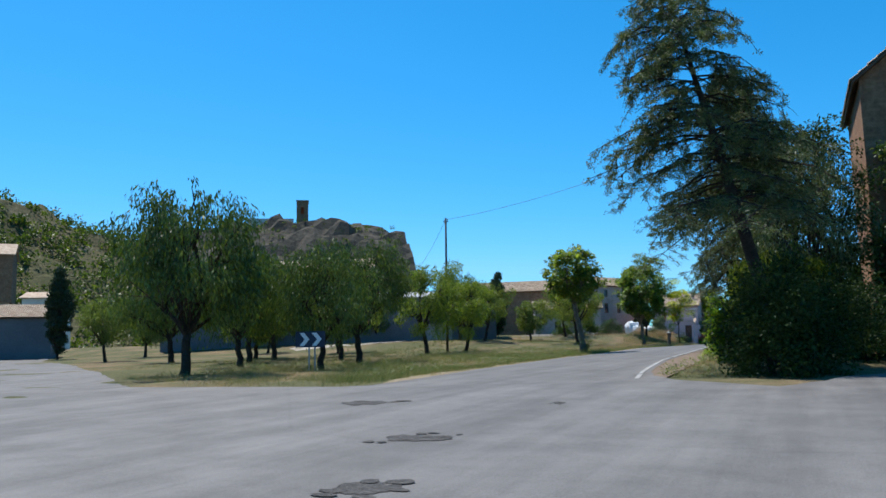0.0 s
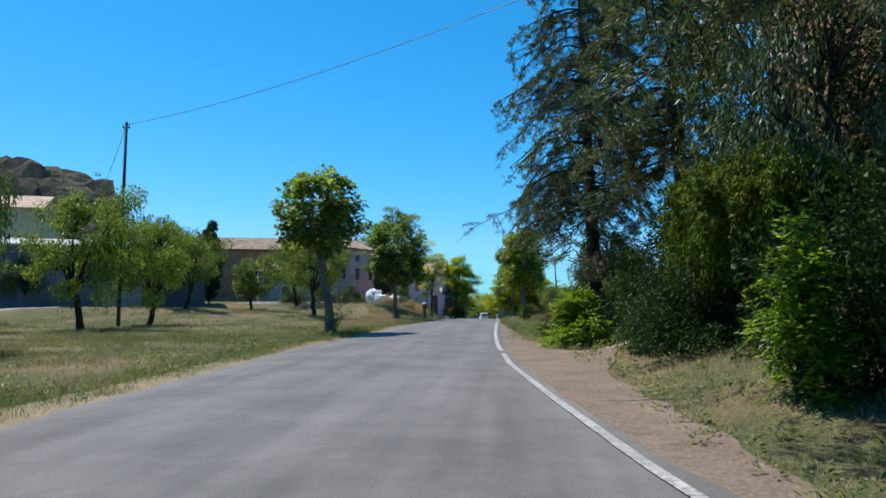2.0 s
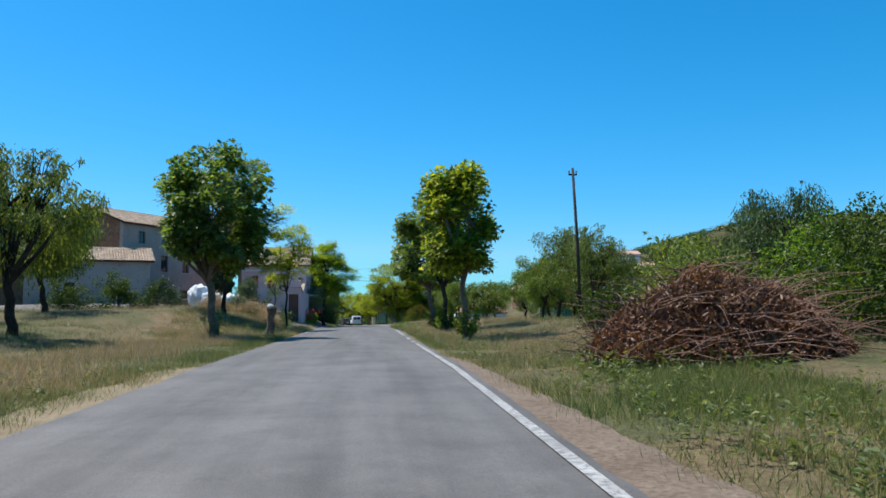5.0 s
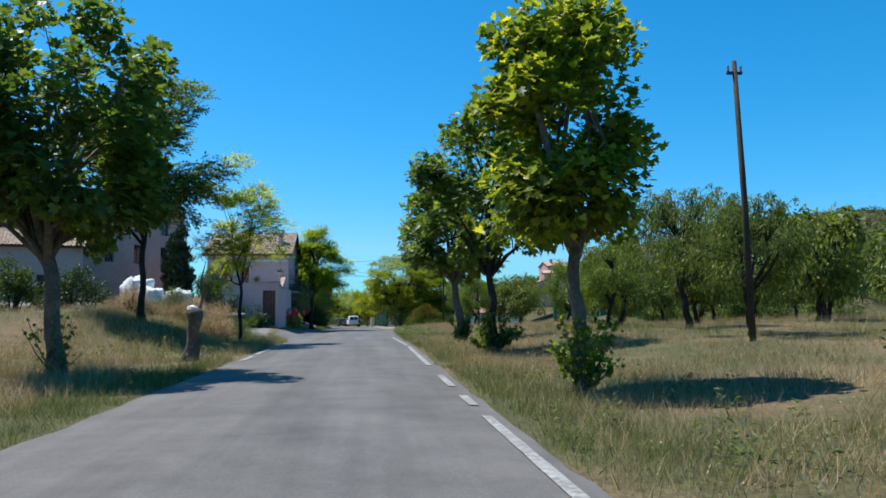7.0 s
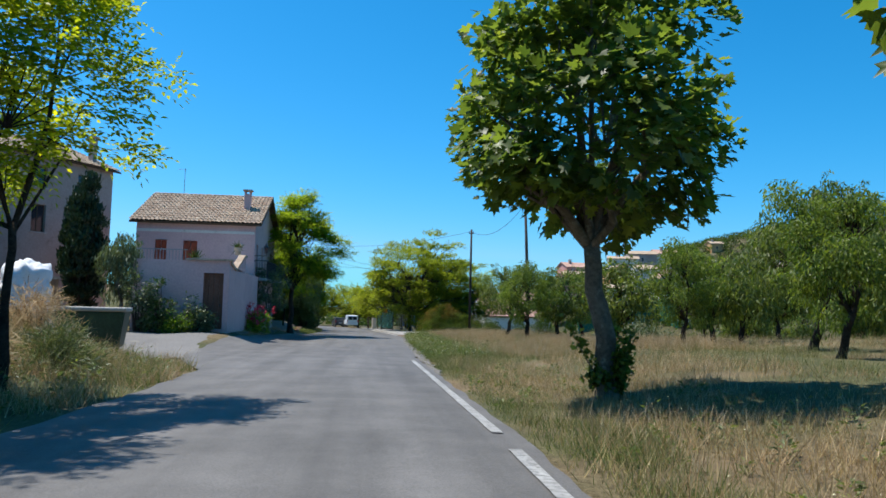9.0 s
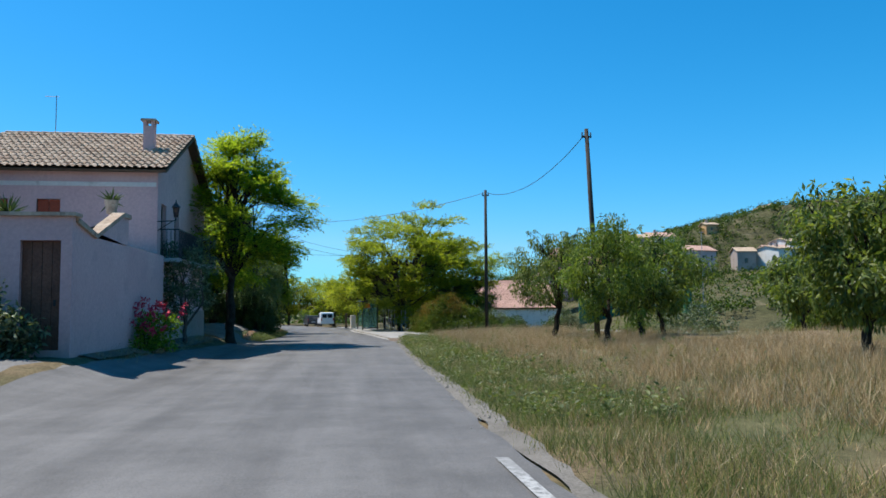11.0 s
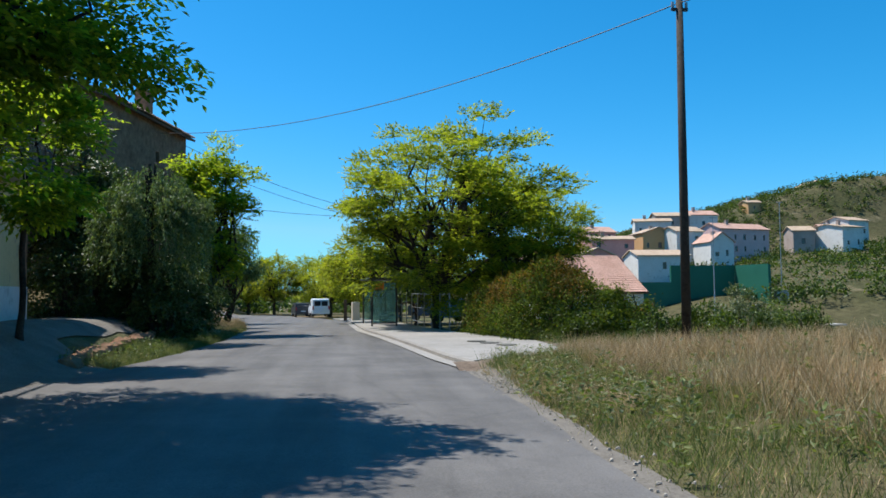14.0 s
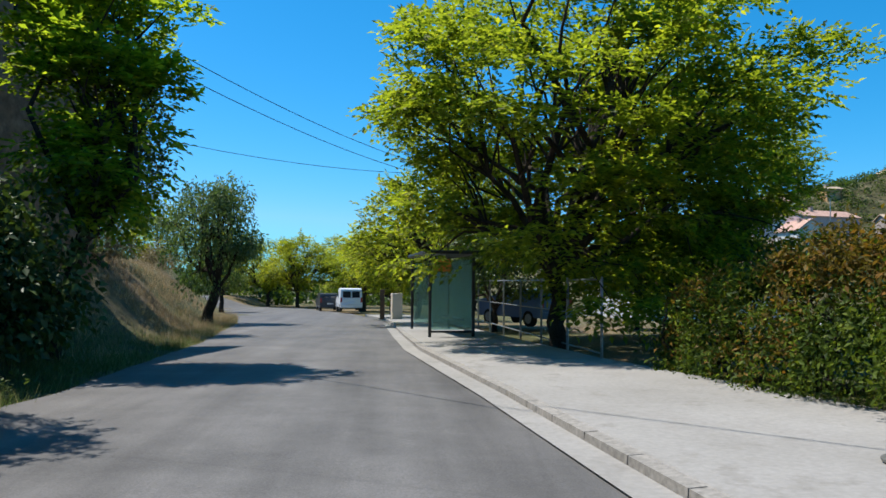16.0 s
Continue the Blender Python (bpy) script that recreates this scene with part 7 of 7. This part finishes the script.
put(make_weeper("weeping_tree", 92, 5.2, 1.6, .15, 1000, 44, LEAF_WEEP, "dense dark weeping tree draped down to the verge"), -5.9, 149.9)
put(make_shrub("draped_thicket", 82, 1.4, 2.0, 3.4, 9000, LEAF_DARK, "dark climbers hanging over the roadside bank", leaf_len=.15, leaf_w=.09, clumps=70, clump_r=.55, droop=1.0), -6.0, 154.2)
for k, (x, y, h, rr) in enumerate(((-10.4, 150.6, 5.6, 1.7), (-9.4, 152.6, 6.2, 1.9), (-8.0, 151.4, 4.8, 1.5))):
    put(make_tree("dark_tree", 181 + k, h, 1.2, rr, .16, 60, 8000, "broad", LEAF_DARK, BARK_DARK, "dark leafy tree above the paved ramp", leaf_len=.15, leaf_w=.09, clump_r=.6), x, y)["group"] = "dark trees above the ramp"
# the first is added inside the weeping tree, dark leaves for its shade
for k, (x, y, h) in enumerate(((-5.5, 149.8, 3.0), (-8.4, 149.6, 2.8), (-7.4, 152.6, 2.6), (-6.6, 150.8, 3.2))):
    put(make_shrub("shade_shrub", 201 + k, 1.1, 1.1, h, 7000, LEAF_DARK, "dark shrub in the shade beside the ramp", leaf_len=.11, leaf_w=.07, clumps=50, clump_r=.4), x, y)["group"] = "dark shrubs beside the ramp"
put(make_tree("green_tree", 93, 7.6, 2.2, 1.15, .16, 60, 2100, "feather", LEAF_LOCUST, BARK_DARK, "leafy tree leaning over the road behind the thicket", lean=(.6, 0), leaf_len=.34, leaf_w=.09, clump_r=.65, ragged=.6, squash=.5, crown_off=(.7, 0)), -5.7, 156.2)
put(make_tree("dark_tree", 94, 6.4, 1.6, 2.4, .26, 64, 9500, "narrow", LEAF_WEEP, BARK_DARK, "dark tree leaning over the bank", lean=(.5, 0), leaf_len=.17, leaf_w=.07, droop=.8, clump_r=.7), -7.7, 177.2)
put(make_tree("dark_tree", 95, 5.5, 1.6, 2.0, .2, 46, 4800, "narrow", LEAF_ALMOND, BARK_DARK, "roadside tree with dense foliage", leaf_len=.17, leaf_w=.07, droop=.8, clump_r=.65), -12.5, 204.0)
put(make_tree("grey_leaved_tree", 96, 4.8, 1.2, 2.0, .15, 40, 4000, "narrow", LEAF_OLIVE, BARK, "silver-leaved tree on the bank", leaf_len=.18, leaf_w=.05, droop=.8, clump_r=.6), -9.8, 171.0)
for k, (x, y, h) in enumerate(((-8.0, 159.5, 1.0), (-8.8, 164.0, 1.3), (-9.6, 168.5, 1.2), (-10.8, 174.0, 1.4), (-12.5, 186.0, 1.5))):
    put(make_shrub("bank_bush", 151 + k, 1.3, 1.6, h, 2600, LEAF_OLIVE if k % 2 else LEAF_DRY, "pale dry bush on top of the bank", leaf_len=.14, leaf_w=.05, clumps=36, clump_r=.4), x, y)["group"] = "bushes on the bank"
for k, (x, y, h) in enumerate(((8.6, 144.8, .9), (10.6, 146.2, 1.1), (9.8, 142.6, .8), (12.6, 144.6, 1.0), (7.0, 146.9, .7))):
    put(make_shrub("roadside_weed", 161 + k, .9, .9, h, 3000, LEAF_THICKET, "lush green weeds beside the pavement", leaf_len=.10, leaf_w=.05, clumps=30, clump_r=.32), x, y)["group"] = "weeds beside the pavement"
# overgrown hedge behind the pavement
RIDGE = [(5.5, 154.6, 1.35, .9), (6.1, 152.2, 1.85, 1.3), (6.7, 148.8, 2.35, 1.55), (8.0, 147.9, 1.7, 1.35), (9.1, 147.7, 1.0, 1.1), (10.1, 147.8, .45, .8)]
hr = np.random.default_rng(77)


def hedge_top(x, y):
    """Height of the leafy mass over a place, from the nearest stretch of its ridge."""
    best = 0.0
    for (x0, y0, h0, w0), (x1, y1, h1, w1) in zip(RIDGE, RIDGE[1:]):
        dx, dy = x1 - x0, y1 - y0
        t = min(1, max(0, ((x - x0) * dx + (y - y0) * dy) / (dx * dx + dy * dy)))
        d = math.hypot(x - x0 - t * dx, y - y0 - t * dy) / (w0 + t * (w1 - w0))
        if d < 1:
            best = max(best, (h0 + t * (h1 - h0)) * (1 - d ** 3.2) ** .62)
    return best * (1 + .24 * noise.noise(Vector((x * .9, y * .9, 3))) + .20 * noise.noise(Vector((x * 2.2, y * 2.2, 9))))


hedge = thing("overgrown_hedge", 0, 0, 0, 0, "overgrown mounded hedge with rusty leaf tips behind the pavement", "hedge")
hp, hd, hn, rust = [], [], [], []
while len(hp) < 62000:
    x, y = hr.uniform(3.2, 12.2), hr.uniform(145.6, 159.6)
    h = hedge_top(x, y)
    if h < .06:
        continue
    gx_, gy_ = (hedge_top(x + .12, y) - h) / .12, (hedge_top(x, y + .12) - h) / .12
    steep = math.sqrt(1 + min(gx_ * gx_ + gy_ * gy_, 30))
    nrm = np.array([-gx_, -gy_, 1.0]) / steep
    for _ in range(1 + int(steep * 1.2)):
        f = hr.uniform(.35, 1) ** .5 if steep > 1.6 else 1.0
        deep = hr.uniform(0, .24) + .30 * noise.noise(Vector((x * 2.2, y * 2.2, h * f * 2.2))) + .12 * noise.noise(Vector((x * 6, y * 6, h * f * 6))) - (hr.uniform(.05, .35) if hr.uniform() < .12 else 0)
        q = np.array([x, y, ground_z(x, y) + max(.04, h * f)]) - nrm * deep + hr.normal(0, .03, 3)
        hp.append(q), hn.append(nrm + hr.normal(0, .45, 3)), hd.append(np.array([gx_, gy_, -1.2]) / steep * .4 + hr.normal(0, .5, 3) + nrm * .3)
        rust.append(h * f / 2.6 + .05 * (y - 150) + .55 * noise.noise(Vector((x * .9, y * .9, 5 + h * f))) + hr.normal(0, .15) > .66)
hp, hd, hn, rust = np.array(hp), np.array(hd), np.array(hn), np.array(rust)
size = hr.uniform(.05, .115, len(hp))
for part_name, pick, leaf in (("foliage", ~rust, LEAF_HEDGE), ("rusty_foliage", rust, LEAF_RUST)):
    v, t = kites(hp[pick], hd[pick], hn[pick], size[pick], size[pick] * .46)
    tri_mesh(part_name, v, t, leaf, hedge)
bm = bmesh.new()
tube(bm, [(x0, y0, ground_z(x0, y0) + .06) for x0, y0, h0, w0 in RIDGE], [.07] * len(RIDGE), 6)
for x0, y0, h0, w0 in RIDGE:
    for k in range(5):
        q = (x0 + hr.normal(0, .4), y0 + hr.normal(0, .5))
        g = ground_z(*q)
        tube(bm, [(x0 + hr.normal(0, .2), y0 + hr.normal(0, .2), g - .2), (q[0], q[1], g + h0 * .45), (q[0] + hr.normal(0, .3), q[1] + hr.normal(0, .3), g + h0 * .85)], [.05, .035, .012], 5, caps=False)
part("stem_frame", bm, BARK_DARK, hedge)
for k, (x, y, h) in enumerate(((10.4, 172.6, 4.6), (9.2, 164.6, 4.2), (11.6, 167.2, 5.0), (4.4, 171.0, 4.4))):
    put(make_tree("dark_tree", 111 + k, h, .9, 1.9, .12, 50, 5200, "broad", LEAF_DARK, BARK_DARK, "small dark tree in the shade behind the fence", leaf_len=.16, leaf_w=.10, clump_r=.6), x, y)["group"] = "dark trees behind the fence"
for k, (x, y, h) in enumerate(((16.6, 155.0, 1.9), (11.0, 155.2, 1.7))):
    put(make_shrub("olive_bush", 131 + k, 1.25, 1.2, h, 4200, LEAF_OLIVE, "rounded grey-green bush at the edge of the dry field", leaf_len=.13, leaf_w=.05, clumps=44, clump_r=.4), x, y)["group"] = "grey-green bushes before the court"
for k, (x, y) in enumerate(((25.5, 153.0), (30.0, 176.0), (38.0, 190.0), (56.0, 212.0), (64.0, 205.0), (26.0, 196.0))):
    put(make_shrub("field_bush", 121 + k, 3.2, 3.0, 3.0, 3800, LEAF_ALMOND if k % 2 else LEAF_OLIVE, "grey-green bush at the field edge", leaf_len=.22, leaf_w=.11, clumps=50, clump_r=.75), x, y)


# ---- grass ----
def off_road(x, y):
    return (x < lerp_x(ROAD_L, y) - .15 or x > lerp_x(ROAD_R, y) + .25) and not (y < 60 and x > 6.5) and not (y > 140.2 and 0 < x < lerp_x(BACK_X, y) + .1) and not (y > 136.5 and 0 < x < 2.55 + .16 * (y - 136.5) + .25 * noise.noise(Vector((x, y * 1.7, 4))))


def island(x, y):
    return off_road(x, y) and y > 17.5 - 0.62 * (x + 9) * (x < -9)


def in_yard(x, y):
    return -16 < x < -3 and 100.5 + 1.0 * max(-3.7 - x, 0) < y < 117


def verge(x, y):
    return off_road(x, y) and not in_yard(x, y)


def behind_slab(x, y):
    return .02 < x - lerp_x(BACK_X, y) < .75


def weeds(name, patches, leaf_material, label):
    """Low broad-leaved plants, each a small rosette or a leafy stalk; patches: (plants, x0, x1, y0, y1, height, test)."""
    r = np.random.default_rng(19)
    P, D, N, L = [], [], [], []
    for count, x0, x1, y0, y1, h, ok in patches:
        for _ in range(count):
            x, y = r.uniform(x0, x1), r.uniform(y0, y1)
            if noise.noise(Vector((x * .45, y * .45, 14))) < r.uniform(-.35, .25) or not ok(x, y):
                continue
            k, tall = r.integers(14, 30), h * r.uniform(.4, 1.2)
            wide = tall * r.uniform(.5, .9)
            a, f = r.uniform(0, 6.2832, k), r.uniform(.1, 1, k)
            d = np.stack([np.cos(a), np.sin(a), r.uniform(-.1, .7, k)], 1)
            P.append(np.array([x, y, ground_bumpy(x, y)]) + np.stack([np.cos(a) * wide * .5 * (1 - f * .5), np.sin(a) * wide * .5 * (1 - f * .5), tall * f], 1))
            D.append(d), N.append(np.tile([0, 0, 1.0], (k, 1)) + r.normal(0, .4, (k, 3))), L.append(r.uniform(.05, .12, k) * (.6 + tall))
    P, D, N, L = np.concatenate(P), np.concatenate(D), np.concatenate(N), np.concatenate(L)
    v, t = kites(P, D, N, L, L * r.uniform(.28, .5, len(L)))
    return tagged(tri_mesh(name, v, t, leaf_material), label, "weeds", kind="stuff")


weeds("verge_weeds", [
    (800, 2.3, 4.6, 108, 141, .40, verge), (160, 4.5, 9, 112, 140, .45, verge), (420, -6.2, -4.1, 22, 60, .3, island), (500, 2.6, 7.0, 44, 60, .42, off_road),
    (360, 1.9, 5.5, 60, 100, .3, off_road), (380, -7.5, -3.8, 82, 104, .4, verge), (300, -5.5, -4.4, 141, 158, .3, off_road), (260, 3.6, 6.4, 22, 40, .3, off_road), (600, -16, -6, 24, 60, .3, island),
], LEAF_WEED, "broad-leaved green weeds growing in the verge grass")
grass_patch("verge_grass", [
    (5200, -16, -3.6, 17, 50, .26, island), (4200, -9, -3.4, 50, 82, .28, off_road), (3200, -30, -9, 30, 80, .24, island),
    (5500, 1.9, 6.0, 56, 108, .24, off_road), (4000, 6.0, 16, 56, 112, .30, off_road), (2600, 14, 45, 60, 140, .4, off_road),
    (900, 3.6, 6.5, 22, 40, .14, off_road), (1800, 3.2, 6.8, 40, 58, .30, off_road), (2200, -8.5, -4.4, 152, 190, .3, off_road), (300, -5.2, -4.4, 141, 152, .3, off_road), (2200, 4.5, 12, 106, 143, .3, off_road),
], "dry and green grass of the verges and orchards")
grass_patch("dry_grass", [
    (3000, -10, -3.7, 82, 108, .38, verge), (2200, -30, -9, 80, 110, .36, verge), (3000, -8.0, -4.8, 56, 84, .34, off_road), (2200, 2.6, 6.0, 60, 108, .3, off_road),
    (13000, 4.6, 13, 106, 143, .46, off_road), (1300, 2.8, 5.0, 106, 141, .26, off_road), (4200, 2.2, 9, 62, 106, .30, off_road), (2600, 14, 40, 90, 142, .45, off_road), (3600, -12, -5.0, 156, 190, .42, off_road), (1500, -20, -9, 150, 190, .5, off_road), (900, 3.9, 6.4, 24, 39, .16, off_road),
    (900, -7.6, -5.2, 91, 101, .42, verge), (1300, -8.2, -3.8, 92, 104.5, .46, verge), (1200, -9.5, -6.1, 94.5, 101.5, .46, verge), (900, 4.6, 8.5, 136, 145, .42, off_road), (1300, 2.6, 5.6, 134.5, 140.4, .2, off_road), (500, -6.2, -5.5, 118, 134, .2, lambda x, y: True),
], "tall straw-coloured dry grass", GRASS_DRY)
grass_patch("green_grass", [
    (8200, 2.1, 5.2, 104, 141, .27, off_road), (1500, 5.0, 8.5, 104, 134, .30, off_road), (300, 2.7, 5.2, 138.4, 140.3, .3, off_road), (3200, 1.9, 3.2, 62, 104, .2, off_road), (2400, -5.4, -3.6, 56, 84, .22, off_road), (2600, -6.4, -4.2, 152, 175, .24, off_road), (500, -5.4, -4.2, 143, 152, .24, off_road), (4200, -5.5, -4.2, 141.5, 152, .26, off_road), (1700, 4.4, 6.6, 144, 158, .16, lambda x, y: x > lerp_x(BACK_X, y) - .15),
    (3600, -14, -4.6, 19, 52, .22, island), (3800, -6.0, -3.9, 20, 58, .24, island), (3000, 2.2, 6.5, 46, 64, .26, off_road), (1500, 2.8, 6.6, 140.0, 147, .22, behind_slab), (5200, -28, -7, 34, 82, .26, island), (3000, 3.4, 6.8, 43, 58, .34, off_road), (3600, -10.5, -3.9, 82, 105, .30, verge), (1500, -8.0, -3.8, 93, 104.5, .42, verge), (2600, 5.9, 15, 141, 151, .42, off_road),
], "short green grass beside the road", GRASS_GREEN)
fl = np.random.default_rng(12)
fx_, fy_ = np.concatenate([2.4 + np.abs(fl.normal(0, 1.5, 7000)), fl.uniform(2.2, 5.5, 1400)]), np.concatenate([fl.uniform(108, 140, 7000), fl.uniform(60, 104, 1400)])
keep = np.array([noise.noise(Vector((a * .6, b * .6, 21))) > .10 and off_road(a, b) for a, b in zip(fx_, fy_)])
fx_, fy_ = fx_[keep], fy_[keep]
fp = np.stack([fx_, fy_, np.array([ground_bumpy(a, b) for a, b in zip(fx_, fy_)]) + fl.uniform(.16, .40, len(fx_))], 1)
fv, ft = kites(fp, unit(len(fp), fl) * np.array([1, 1, .2]), np.tile([0, 0, 1.0], (len(fp), 1)) + unit(len(fp), fl) * .5, fl.uniform(.011, .024, len(fp)), fl.uniform(.011, .024, len(fp)))
tagged(tri_mesh("wild_flowers", fv, ft, PETAL), "small cream-white wild flowers scattered in the verge grass", "flowers", kind="stuff")

# rough stones edging the ramp
er = random.Random(6)
edge = tagged(new("stone_edging"), "row of rough dark stones along the edge of the paved ramp", "stone edging")
for k in range(22):
    f = k / 21
    x, y = -5.25 - .45 * math.sin(f * 1.5) + er.uniform(-.06, .06), 140.9 + 8.2 * f
    bm = bmesh.new()
    bmesh.ops.create_icosphere(bm, subdivisions=1, radius=er.uniform(.13, .24))
    for v in bm.verts:
        v.co = Vector((v.co.x * 1.1, v.co.y * 1.3, v.co.z * .8)) * (1 + .35 * noise.noise(v.co * 5 + Vector((k, 0, 0)))) + Vector((x, y, ground_z(x, y) + .05))
    part("stone", bm, STONE, edge)

# loose stones at the road edge
st = np.random.default_rng(33)
SV, SF = [], []
for k in range(700):
    y = st.uniform(108, 140.6) if k < 380 else st.uniform(135.5, 140.6)
    x = lerp_x(ROAD_R, y) + st.normal(.15, .16) + (.18 * st.uniform() * max(0, y - 135.5) * (k >= 380))
    if y > 140.0 and x > 2.9:
        continue
    a, z = st.uniform(.006, .019) * (1.6 if k % 40 == 0 else 1), max(road_z(y) + .02, ground_bumpy(x, y) + .012)
    q = [(x + a * dx * st.uniform(.7, 1.2), y + a * dy * st.uniform(.7, 1.2), z + a * dz * st.uniform(.6, 1.0)) for dx, dy, dz in ((-1, -1, -.3), (1, -1, -.3), (1, 1, -.3), (-1, 1, -.3), (-.6, -.6, .9), (.6, -.6, .9), (.6, .6, .9), (-.6, .6, .9))]
    n = len(SV)
    SV += q
    SF += [tuple(n + i for i in f) for f in ((4, 5, 6, 7), (0, 1, 5, 4), (1, 2, 6, 5), (2, 3, 7, 6), (3, 0, 4, 7))]
tagged(raw("loose_stones", SV, SF, YARD), "scattered small pale stones along the asphalt edge", "stones", kind="stuff")
